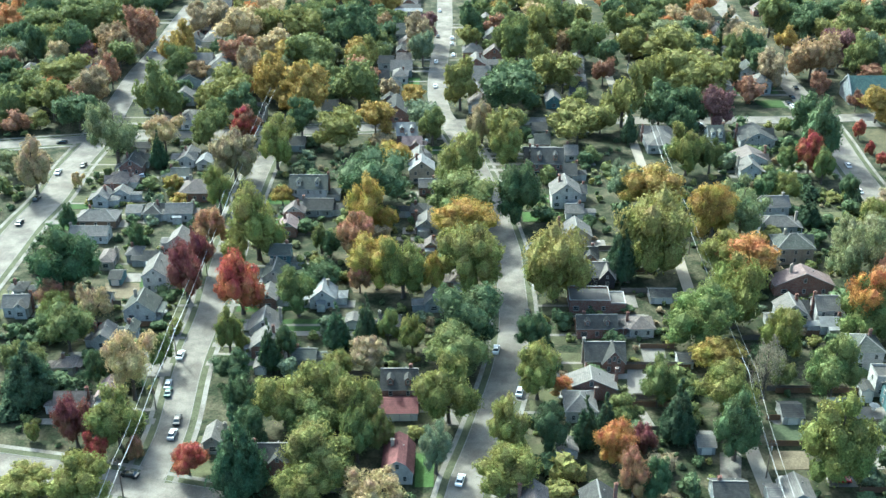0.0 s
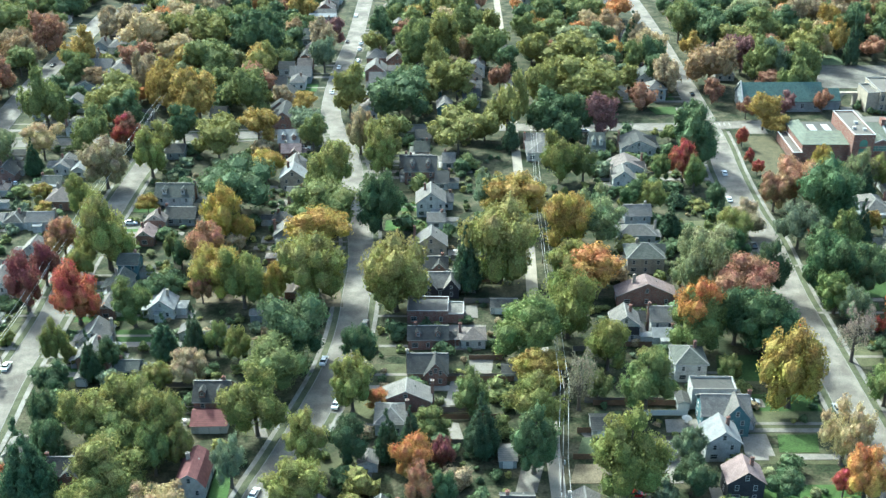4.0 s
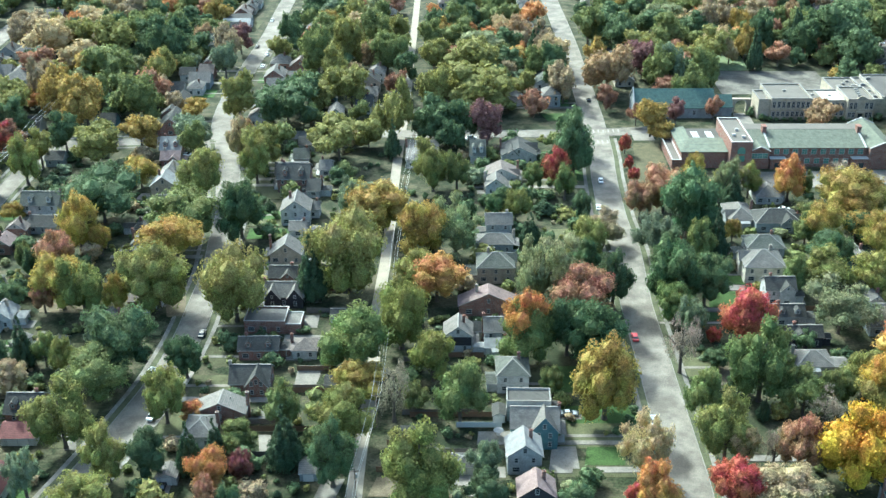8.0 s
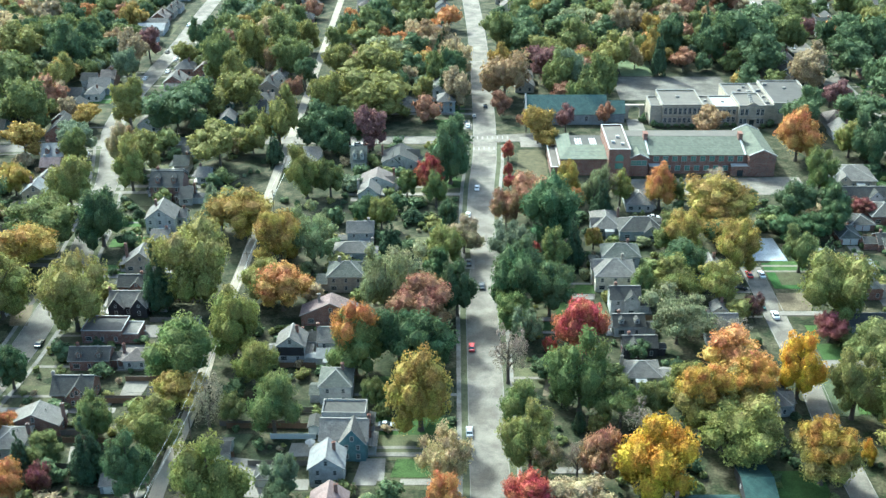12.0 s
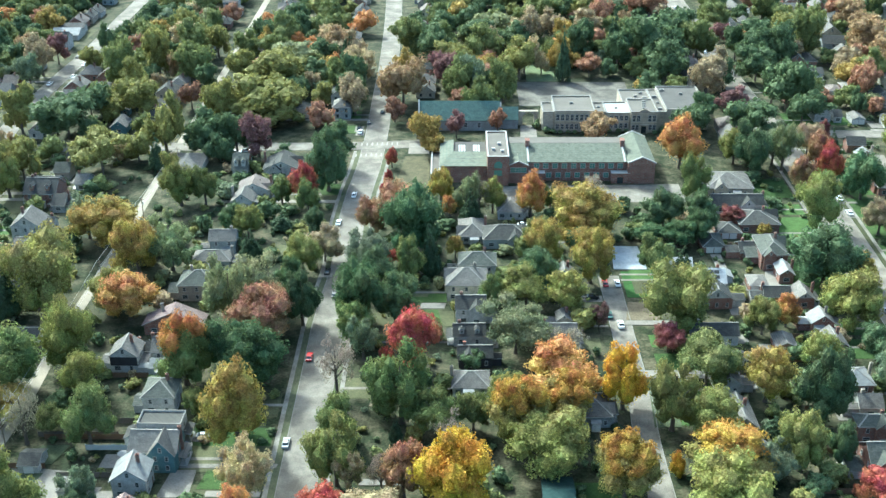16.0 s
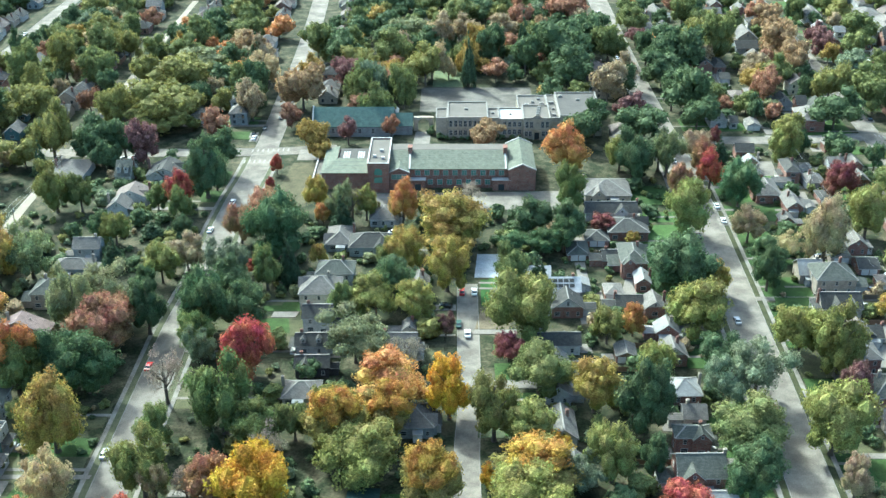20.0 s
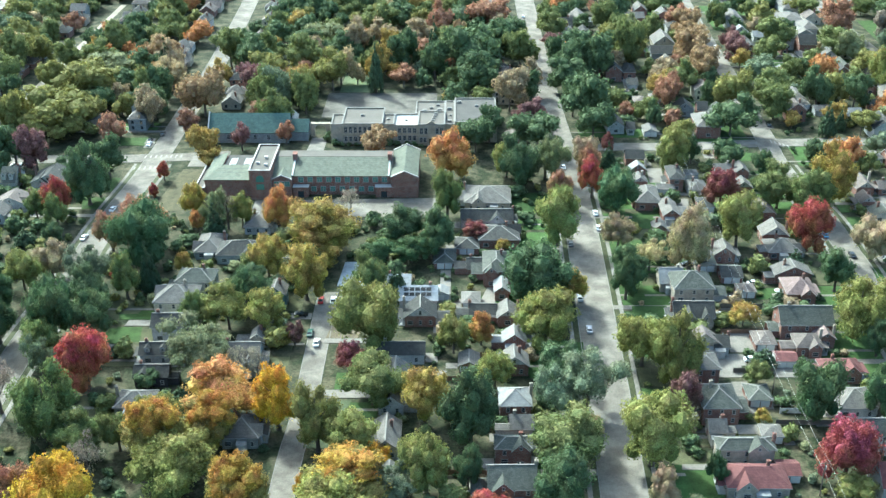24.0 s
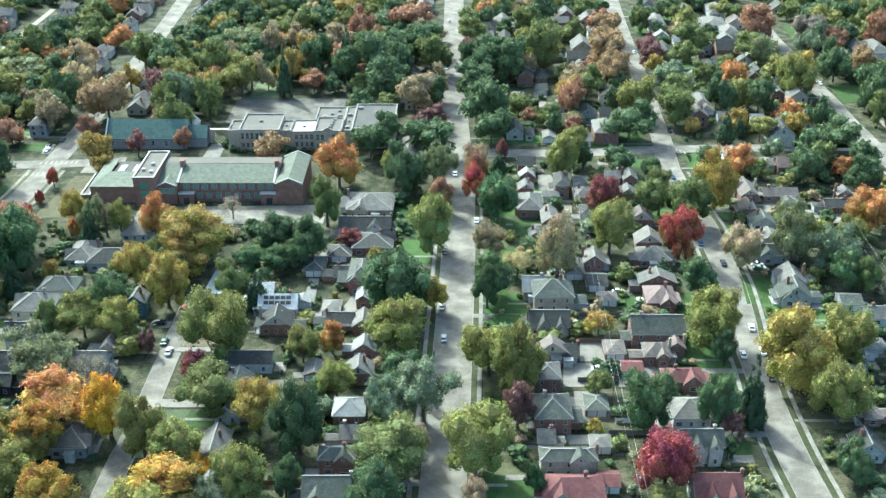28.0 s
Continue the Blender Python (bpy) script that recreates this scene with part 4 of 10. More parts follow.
def lot(x, y, w, d, kerb_x, side, drive, green):
    """A front garden between a house and its street: lawn, front walk and drive."""
    LOTS.append(x)
    lift = 0.0008 * (len(LOTS) % 40)
    front = x + side * (w / 2 + 0.5)
    walk_x = kerb_x - side * 3.6
    y0, y1 = y - d / 2 - 1.0, y + d / 2 + 1.0
    if (walk_x - front) * side > 1.5:
        bm = bmesh.new()
        slab(bm, [(min(front, walk_x), y0, 0.05 + lift), (max(front, walk_x), y0, 0.05 + lift), (max(front, walk_x), y1, 0.05 + lift), (min(front, walk_x), y1, 0.05 + lift)], 0.05 + lift)
        ob = tagged(new("lawn", mesh_of("lawn", bm, LAWN)), "green mown front lawn" if green else "dry brownish front lawn", "lawn", kind="structure")
        k = TREE_RNG.uniform(0.75, 1.2)
        ob.color = (0.045 * k, 0.078 * k, 0.022 * k, 1) if green else (0.074 * k, 0.075 * k, 0.038 * k, 1)
    if len(LOTS) % 2:
        return
    bm = bmesh.new()
    a, b = sorted((front, kerb_x))
    slab(bm, [(a, y - 0.6, 0.075 + lift), (b, y - 0.6, 0.075 + lift), (b, y + 0.6, 0.075 + lift), (a, y + 0.6, 0.075 + lift)], 0.07)
    tagged(new("front_walk", mesh_of("front_walk", bm, CONCRETE)), "narrow concrete front walk", "path", kind="structure")
    if drive:
        a, b = sorted((x - side * (w / 2 + 7), kerb_x))
        yd = y - d / 2 - 2.4
        bm = bmesh.new()
        slab(bm, [(a, yd - 1.3, 0.085 + lift), (b, yd - 1.3, 0.085 + lift), (b, yd + 1.3, 0.085 + lift), (a, yd + 1.3, 0.085 + lift)], 0.08)
        tagged(new("drive", mesh_of("drive", bm, CONCRETE)), "pale concrete driveway beside the house", "driveway", kind="structure")


# ---- front gardens ----
pad(18.4, 247.5, -192)
pad(20.1, 373.7, -173)
pad(21.7, 362.8, -173)
pad(-7.5, 440.8, -167)
pad(0.3, 574.7, -182)
pad(0.3, 585.4, -182)
pad(0.9, 554.3, -182)
pad(10.5, 552.3, 90)
pad(-120.0, 395.3, 90)
pad(-66.2, 360.1, 90)
pad(27.8, 217.6, 0)
pad(93.4, 210.6, 90)
pad(-103.7, 281.8, 90)
pad(153.7, 479.5, -180)
pad(154.5, 474.9, -181)
pad(103.1, 450.5, 90)
pad(107.0, 451.9, 90)
pad(-12.1, 432.9, 90)
pad(153.3, 341.9, -182)
pad(130.0, 248.8, 90)
pad(241.8, 323.9, 90)
pad(283.1, 378.1, 90)
pad(222.4, 378.1, 90)
pad(186.7, 343.1, -182)
pad(378.7, 567.9, -179)
pad(377.3, 540.8, -179)
pad(376.3, 523.0, -179)
pad(346.7, 402.4, -180)
pad(346.5, 389.2, -182)
pad(306.5, 385.7, 90)
pad(344.1, 566.9, -179)
pad(438.3, 499.1, -181)
pad(430.0, 383.1, -182)
pad(382.3, 297.3, 90)
pad(381.0, 275.9, 0)
pad(352.3, 356.6, 0)
pad(356.3, 357.5, 0)
pad(394.6, 345.5, 90)
pad(374.5, 359.7, 90)
pad(382.9, 335.7, 90)
pad(447.1, 366.5, 90)
pad(447.3, 363.4, 90)
pad(391.0, 298.0, 90)
lot(115.4, 263.8, 8.7, 9.5, 151.6, 1, 0, 0)
lot(119.0, 249.1, 11.6, 6.1, 151.6, 1, 0, 1)
lot(119.9, 239.7, 12.0, 8.9, 151.5, 1, 0, 0)
lot(116.5, 226.0, 8.5, 4.6, 151.6, 1, 1, 0)
lot(-126.5, 578.6, 11.1, 22.0, -148.7, -1, 0, 0)
lot(-124.0, 528.7, 11.6, 10.1, -149.7, -1, 0, 0)
lot(-124.5, 505.1, 12.5, 6.1, -148.2, -1, 1, 0)
lot(-122.2, 481.0, 9.9, 6.4, -146.7, -1, 0, 1)
lot(-125.6, 462.7, 7.8, 11.0, -145.7, -1, 1, 0)
lot(-115.4, 459.3, 5.3, 7.2, -145.4, -1, 1, 0)
lot(-105.5, 410.9, 6.5, 11.2, -80.2, 1, 0, 0)
lot(-97.8, 405.7, 5.8, 6.7, -80.4, 1, 0, 0)
lot(-126.7, 408.3, 5.8, 12.3, -145.6, -1, 0, 0)
lot(-126.1, 421.5, 7.2, 4.7, -145.1, -1, 1, 0)
lot(-86.4, 461.6, 9.0, 9.6, -78.7, 1, 0, 0)
lot(-64.0, 425.3, 7.2, 7.7, -70.9, -1, 1, 0)
lot(-187.8, 625.7, 7.2, 10.0, -160.3, 1, 1, 0)
lot(-25.2, 639.1, 13.9, 7.1, -9.0, 1, 1, 0)
lot(19.4, 614.1, 5.4, 8.8, 0.5, -1, 1, 0)
lot(22.1, 578.6, 9.6, 9.5, -0.3, -1, 1, 0)
lot(21.8, 546.9, 10.5, 6.8, -1.1, -1, 0, 0)
lot(-29.4, 588.3, 9.8, 11.0, -9.8, 1, 0, 0)
lot(-25.8, 553.8, 4.9, 8.2, -10.7, 1, 1, 0)
lot(-24.5, 523.5, 10.1, 9.5, -11.6, 1, 1, 0)
lot(-33.6, 512.4, 7.2, 9.6, -11.9, 1, 0, 1)
lot(-27.4, 495.5, 7.0, 7.9, -11.4, 1, 0, 0)
lot(-27.7, 474.3, 9.3, 4.6, -10.0, 1, 0, 0)
lot(-53.8, 466.6, 7.1, 8.3, -69.9, -1, 1, 0)
lot(-18.6, 436.2, 8.5, 9.9, -2.5, 1, 0, 0)
lot(-12.9, 407.9, 7.6, 8.7, 4.1, 1, 0, 0)
lot(-11.5, 391.1, 9.4, 4.6, 6.8, 1, 0, 0)
lot(37.2, 441.6, 6.2, 7.5, 8.9, -1, 0, 0)
lot(37.2, 425.2, 6.0, 7.4, 12.7, -1, 1, 0)
lot(37.3, 400.9, 12.2, 11.0, 16.2, -1, 0, 0)
lot(48.2, 414.9, 4.7, 8.4, 14.4, -1, 1, 0)
lot(126.0, 430.5, 14.1, 12.3, 155.4, 1, 1, 1)
lot(118.0, 407.5, 12.4, 8.8, 154.1, 1, 1, 0)
lot(115.5, 395.4, 7.8, 5.0, 153.6, 1, 0, 0)
lot(125.6, 498.1, 12.2, 7.8, 156.9, 1, 1, 1)
lot(-127.2, 387.7, 7.7, 9.6, -145.1, -1, 0, 0)
lot(-129.0, 371.0, 5.3, 7.8, -145.0, -1, 0, 1)
lot(-122.8, 374.8, 6.4, 4.6, -144.8, -1, 1, 0)
lot(-95.4, 377.5, 10.6, 10.7, -80.8, 1, 0, 1)
lot(-97.3, 358.0, 9.2, 6.1, -80.8, 1, 0, 0)
lot(-125.6, 353.7, 14.0, 8.1, -145.8, -1, 0, 1)
lot(-124.7, 340.3, 12.7, 4.6, -146.0, -1, 0, 1)
lot(-114.3, 361.1, 5.5, 7.1, -145.4, -1, 1, 0)
lot(-107.1, 359.4, 6.2, 8.3, -80.8, 1, 0, 0)
lot(-113.4, 322.9, 4.6, 8.9, -80.3, 1, 0, 0)
lot(-105.5, 326.5, 4.7, 5.8, -80.4, 1, 0, 0)
lot(-98.4, 322.2, 5.6, 5.1, -80.3, 1, 0, 0)
lot(-107.4, 311.1, 3.9, 6.3, -79.8, 1, 0, 1)
lot(-94.2, 306.6, 5.3, 5.7, -79.4, 1, 0, 1)
lot(-92.2, 333.9, 6.7, 4.6, -80.4, 1, 0, 0)
lot(-107.4, 295.2, 5.2, 5.6, -78.8, 1, 0, 0)
lot(-94.6, 287.6, 7.6, 4.6, -78.4, 1, 1, 0)
lot(-93.6, 276.2, 3.2, 5.8, -78.3, 1, 0, 0)
lot(-132.1, 290.3, 7.6, 4.6, -146.4, -1, 1, 0)
lot(-55.9, 321.4, 6.4, 6.0, -71.3, -1, 1, 0)
lot(-56.9, 346.0, 5.9, 7.0, -71.8, -1, 1, 0)
lot(-56.1, 357.1, 7.1, 4.6, -72.0, -1, 1, 1)
lot(-52.8, 375.9, 13.7, 9.1, -72.0, -1, 1, 1)
lot(-56.7, 311.1, 5.4, 8.6, -70.8, -1, 1, 0)
lot(-56.3, 294.7, 5.1, 4.6, -69.7, -1, 1, 1)
lot(-54.9, 277.3, 7.3, 4.9, -69.5, -1, 1, 0)
lot(-135.0, 302.1, 3.5, 5.1, -146.3, -1, 0, 0)
lot(-8.8, 380.3, 6.5, 5.4, 8.7, 1, 0, 0)
lot(-11.9, 360.0, 5.1, 6.9, 11.1, 1, 0, 0)
lot(-8.6, 346.0, 6.9, 4.6, 12.7, 1, 1, 0)
lot(-6.9, 330.9, 3.8, 4.6, 14.0, 1, 0, 0)
lot(-39.6, 295.4, 7.7, 4.6, -69.7, -1, 0, 1)
lot(-5.4, 293.7, 5.1, 6.0, 13.9, 1, 0, 0)
lot(2.4, 307.5, 5.3, 5.1, 14.2, 1, 0, 0)
lot(41.7, 370.9, 10.4, 9.6, 20.5, -1, 0, 0)
lot(47.1, 374.9, 5.3, 5.3, 20.2, -1, 0, 1)
lot(43.9, 359.1, 6.1, 6.2, 21.9, -1, 1, 1)
lot(42.3, 338.0, 10.6, 4.6, 23.6, -1, 1, 1)
lot(-48.0, 363.0, 10.3, 8.0, -72.0, -1, 1, 0)
lot(-29.2, 283.5, 4.4, 4.9, -69.6, -1, 1, 1)
lot(-18.1, 280.8, 5.7, 6.8, 13.3, 1, 0, 0)
lot(47.2, 310.2, 9.1, 8.3, 24.1, -1, 0, 0)
lot(43.5, 323.1, 8.3, 6.4, 24.1, -1, 0, 0)
lot(43.8, 295.1, 14.5, 9.0, 23.8, -1, 0, 0)
lot(42.4, 279.0, 11.4, 6.5, 23.1, -1, 0, 0)
lot(49.6, 277.8, 6.4, 8.4, 23.1, -1, 0, 0)
lot(115.1, 358.6, 9.1, 6.8, 153.2, 1, 1, 0)
lot(-100.7, 271.8, 4.8, 4.6, -78.3, 1, 1, 0)
lot(-107.1, 258.3, 4.6, 5.1, -78.2, 1, 1, 0)
lot(-100.0, 240.0, 7.9, 5.7, -77.2, 1, 1, 0)
lot(-91.4, 242.8, 5.1, 4.6, -77.3, 1, 1, 0)
lot(-52.6, 267.3, 8.7, 4.6, -69.4, -1, 1, 0)
lot(-53.2, 259.1, 3.2, 4.9, -69.2, -1, 1, 0)
lot(-59.3, 224.3, 4.7, 6.6, -68.1, -1, 0, 0)
lot(-43.2, 214.5, 8.1, 6.6, -68.4, -1, 0, 0)
lot(-41.3, 262.8, 6.2, 5.4, -69.4, -1, 0, 1)
lot(-12.9, 215.0, 7.1, 11.0, -0.7, 1, 1, 1)
lot(-13.6, 239.4, 9.2, 8.6, 4.7, 1, 0, 0)
lot(-13.8, 245.8, 9.2, 8.9, 6.4, 1, 1, 0)
lot(42.7, 262.7, 10.8, 8.7, 21.7, -1, 1, 0)
lot(37.2, 247.5, 13.3, 6.0, 19.4, -1, 0, 0)
lot(33.5, 238.8, 7.8, 9.1, 17.1, -1, 0, 0)
lot(28.6, 221.8, 4.9, 4.9, 13.1, -1, 0, 0)
lot(18.7, 197.3, 6.0, 7.5, 7.0, -1, 0, 1)
lot(33.2, 197.0, 7.3, 6.9, 7.7, -1, 0, 0)
lot(215.2, 365.4, 16.1, 10.4, 244.9, 1, 0, 0)
lot(204.5, 340.9, 12.3, 8.9, 244.9, 1, 1, 0)
lot(200.8, 328.2, 12.8, 11.4, 163.4, -1, 0, 0)
lot(201.8, 311.2, 9.1, 7.2, 162.4, -1, 1, 0)
lot(201.2, 297.1, 9.3, 4.7, 162.2, -1, 0, 0)
lot(232.9, 331.6, 6.5, 6.4, 244.9, 1, 0, 0)
lot(230.8, 306.7, 4.3, 4.9, 245.0, 1, 0, 0)
lot(227.8, 296.1, 5.0, 4.6, 245.0, 1, 0, 0)
lot(272.6, 340.8, 8.6, 4.6, 252.9, -1, 0, 1)
lot(118.5, 211.5, 7.7, 4.6, 151.5, 1, 0, 1)
lot(207.7, 213.5, 14.9, 8.1, 243.9, 1, 0, 0)
lot(222.1, 222.4, 7.5, 13.9, 244.0, 1, 1, 1)
lot(201.3, 272.2, 10.2, 8.5, 161.9, -1, 0, 0)
lot(304.9, 413.3, 17.8, 16.4, 333.6, 1, 0, 1)
lot(304.1, 393.2, 19.3, 7.3, 333.4, 1, 0, 1)
lot(308.1, 378.9, 14.5, 12.6, 333.0, 1, 0, 1)
lot(296.4, 372.8, 8.6, 9.2, 332.9, 1, 0, 1)
lot(306.3, 351.6, 8.7, 14.5, 332.3, 1, 0, 1)
lot(299.8, 355.3, 6.9, 7.5, 332.4, 1, 0, 0)
lot(307.8, 338.0, 4.7, 7.6, 331.9, 1, 1, 1)
lot(287.3, 336.9, 5.1, 4.9, 252.9, -1, 0, 0)
lot(297.4, 332.5, 5.9, 7.5, 331.7, 1, 0, 1)
lot(308.9, 321.2, 6.3, 7.6, 331.3, 1, 0, 0)
lot(301.2, 323.6, 8.2, 6.7, 331.4, 1, 0, 1)
lot(310.4, 305.5, 6.9, 5.8, 331.1, 1, 0, 1)
lot(365.4, 344.8, 7.6, 8.9, 344.6, -1, 0, 0)
lot(371.2, 338.3, 13.0, 11.5, 344.4, -1, 1, 1)
lot(368.7, 322.0, 12.6, 8.9, 343.8, -1, 1, 1)
lot(380.2, 358.9, 7.3, 7.6, 344.9, -1, 0, 1)
lot(279.9, 332.5, 12.4, 8.3, 252.9, -1, 0, 0)
lot(280.9, 319.6, 9.9, 4.6, 253.0, -1, 0, 0)
lot(274.5, 286.3, 7.3, 6.9, 253.0, -1, 0, 1)
lot(274.1, 271.7, 7.0, 5.2, 252.7, -1, 0, 1)
lot(278.0, 258.8, 3.2, 6.2, 252.5, -1, 0, 1)
lot(296.3, 294.5, 6.1, 7.0, 330.9, 1, 0, 1)
lot(309.7, 292.4, 8.3, 6.6, 330.9, 1, 1, 1)
lot(308.9, 270.0, 8.5, 8.6, 330.1, 1, 0, 0)
lot(310.3, 260.3, 6.0, 4.6, 329.9, 1, 0, 1)
lot(307.5, 249.1, 9.4, 5.5, 329.3, 1, 1, 1)
lot(306.4, 235.0, 11.7, 9.6, 328.6, 1, 0, 1)
lot(310.3, 226.3, 7.4, 4.7, 328.3, 1, 1, 0)
lot(275.5, 297.9, 14.4, 5.2, 253.0, -1, 0, 1)
lot(409.5, 398.7, 9.9, 6.4, 430.4, 1, 0, 0)
lot(409.7, 378.7, 9.4, 4.6, 430.2, 1, 1, 0)
lot(409.9, 369.1, 11.2, 9.8, 430.1, 1, 0, 0)
lot(408.0, 349.4, 12.6, 6.0, 429.6, 1, 0, 0)
lot(407.2, 338.4, 9.4, 11.1, 429.0, 1, 0, 1)
lot(390.0, 339.5, 6.0, 5.6, 429.0, 1, 1, 1)
lot(402.1, 314.8, 16.1, 10.1, 426.9, 1, 0, 1)
lot(456.1, 396.7, 8.7, 4.6, 440.0, -1, 0, 1)
lot(454.1, 378.9, 13.5, 4.6, 439.4, -1, 0, 1)
lot(452.9, 371.0, 11.2, 6.7, 439.3, -1, 0, 0)
lot(454.3, 351.3, 8.7, 9.3, 439.2, -1, 1, 1)
lot(452.6, 339.1, 10.4, 4.6, 438.4, -1, 0, 1)
lot(469.3, 424.0, 13.8, 6.8, 437.6, -1, 0, 0)
lot(456.5, 425.7, 7.0, 12.9, 437.6, -1, 1, 0)
lot(489.2, 413.2, 10.2, 6.6, 525.5, 1, 1, 0)
lot(470.8, 338.0, 6.9, 7.8, 438.4, -1, 1, 1)
lot(477.4, 327.8, 8.2, 7.7, 437.8, -1, 0, 1)
lot(368.3, 303.7, 10.3, 4.6, 343.5, -1, 0, 1)
lot(373.9, 304.3, 4.3, 7.1, 343.5, -1, 0, 1)
lot(365.7, 288.6, 7.3, 8.5, 343.3, -1, 1, 0)
lot(365.8, 270.7, 10.0, 11.6, 342.7, -1, 1, 0)
lot(368.4, 248.9, 14.6, 5.3, 341.8, -1, 1, 0)
lot(363.4, 259.7, 4.4, 5.9, 342.3, -1, 0, 0)
lot(368.8, 238.2, 15.4, 9.3, 341.4, -1, 0, 1)
lot(378.4, 243.2, 5.5, 6.3, 341.5, -1, 0, 1)
lot(379.1, 277.7, 6.6, 8.1, 343.1, -1, 0, 1)
lot(378.3, 259.3, 5.5, 5.4, 342.3, -1, 0, 0)
lot(388.1, 307.4, 6.4, 8.0, 426.7, 1, 0, 1)
lot(400.5, 303.8, 7.7, 7.6, 426.5, 1, 1, 1)
lot(406.9, 307.2, 5.2, 4.7, 426.7, 1, 0, 1)
lot(392.0, 296.7, 6.2, 5.4, 426.3, 1, 0, 1)
lot(406.1, 289.7, 11.5, 6.9, 426.0, 1, 1, 0)
lot(404.7, 273.0, 10.1, 9.8, 425.8, 1, 1, 0)
lot(404.6, 256.3, 11.1, 7.5, 425.8, 1, 1, 0)
lot(404.6, 236.4, 11.7, 10.2, 426.0, 1, 0, 0)
lot(458.8, 299.5, 8.4, 7.6, 435.6, -1, 0, 0)
lot(455.8, 272.3, 4.6, 6.2, 435.0, -1, 0, 0)
lot(449.6, 255.4, 7.4, 4.6, 435.0, -1, 0, 0)
lot(466.6, 307.5, 6.0, 4.6, 436.0, -1, 0, 1)
lot(460.0, 464.6, 8.8, 15.0, 436.5, -1, 1, 1)
lot(485.8, 486.7, 10.5, 12.5, 522.5, 1, 0, 1)
lot(459.4, 536.0, 7.3, 16.9, 438.9, -1, 0, 1)
lot(492.9, 567.5, 10.7, 5.7, 521.0, 1, 1, 1)
lot(494.5, 595.7, 9.8, 4.6, 521.3, 1, 0, 1)
lot(499.6, 547.5, 6.1, 10.0, 521.4, 1, 0, 1)
lot(496.3, 517.7, 11.2, 7.5, 521.7, 1, 0, 0)
lot(494.3, 675.4, 14.3, 19.8, 521.2, 1, 0, 0)
lot(454.3, 612.4, 11.5, 17.8, 441.8, -1, 0, 0)
lot(494.8, 643.2, 8.9, 5.7, 521.2, 1, 0, 1)
lot(366.7, 676.3, 9.3, 16.3, 343.2, -1, 0, 1)
lot(371.4, 670.6, 6.6, 5.8, 343.3, -1, 0, 1)
lot(366.7, 641.8, 6.2, 18.2, 343.3, -1, 0, 0)
lot(401.9, 680.6, 10.4, 8.3, 434.4, 1, 0, 0)
lot(406.9, 696.8, 7.8, 11.6, 434.9, 1, 0, 1)
lot(411.2, 662.6, 7.1, 11.0, 433.9, 1, 1, 1)
lot(409.8, 627.8, 11.2, 14.6, 433.0, 1, 0, 1)
lot(405.9, 608.4, 12.1, 10.0, 432.4, 1, 0, 1)
lot(404.7, 585.8, 10.2, 4.6, 431.6, 1, 0, 0)
lot(393.4, 614.8, 6.9, 14.5, 432.6, 1, 0, 1)
lot(364.1, 573.5, 10.0, 4.9, 343.9, -1, 0, 0)
lot(374.3, 567.6, 8.1, 7.8, 344.0, -1, 0, 1)
lot(382.6, 556.7, 5.1, 9.2, 344.1, -1, 1, 0)
lot(382.8, 529.5, 6.3, 8.7, 344.5, -1, 0, 1)
lot(369.6, 542.9, 6.4, 12.5, 344.3, -1, 0, 0)
lot(390.4, 532.4, 4.6, 11.2, 429.4, 1, 1, 1)
lot(401.2, 515.6, 8.8, 8.3, 429.0, 1, 0, 1)
lot(409.7, 514.7, 4.5, 7.9, 429.0, 1, 1, 1)
lot(365.6, 493.7, 7.6, 10.6, 345.2, -1, 0, 1)
lot(372.4, 490.7, 3.2, 7.1, 345.3, -1, 0, 1)
lot(381.2, 489.4, 5.8, 8.3, 345.3, -1, 1, 1)
lot(395.5, 484.2, 8.0, 8.1, 428.1, 1, 1, 1)
lot(407.0, 491.1, 10.8, 16.0, 428.5, 1, 1, 1)
lot(368.9, 454.2, 7.5, 6.4, 346.1, -1, 0, 1)
lot(368.3, 440.6, 6.2, 4.6, 346.1, -1, 0, 1)
lot(367.1, 428.0, 6.0, 6.0, 346.0, -1, 0, 0)
lot(367.7, 412.9, 9.4, 14.8, 346.0, -1, 0, 1)
lot(374.7, 399.9, 6.0, 12.1, 346.0, -1, 0, 0)
lot(368.4, 384.7, 4.8, 5.9, 345.7, -1, 1, 0)
lot(381.8, 430.3, 5.5, 13.1, 346.0, -1, 1, 1)
lot(377.2, 423.7, 6.7, 5.3, 346.0, -1, 0, 1)
lot(381.6, 399.3, 3.7, 5.7, 346.0, -1, 0, 1)
lot(408.7, 461.0, 6.9, 7.0, 427.0, 1, 0, 1)
lot(404.2, 441.7, 6.2, 6.2, 427.4, 1, 1, 1)
lot(411.1, 439.5, 5.4, 8.1, 427.4, 1, 0, 1)
lot(407.8, 422.5, 7.2, 5.8, 428.4, 1, 0, 1)
lot(390.4, 438.6, 5.3, 5.4, 427.4, 1, 0, 0)
lot(389.8, 423.3, 7.0, 9.3, 428.2, 1, 0, 1)
lot(390.2, 408.5, 5.6, 9.0, 429.3, 1, 0, 1)
lot(472.6, 455.9, 4.9, 7.5, 436.0, -1, 0, 1)
lot(453.1, 407.8, 5.7, 4.9, 439.2, -1, 1, 1)
lot(472.3, 418.2, 6.1, 6.6, 438.5, -1, 1, 0)
lot(495.0, 422.7, 5.9, 4.6, 525.5, 1, 0, 0)
lot(475.1, 596.1, 4.6, 9.6, 441.3, -1, 1, 1)
lot(481.7, 599.2, 4.6, 13.7, 521.3, 1, 0, 1)
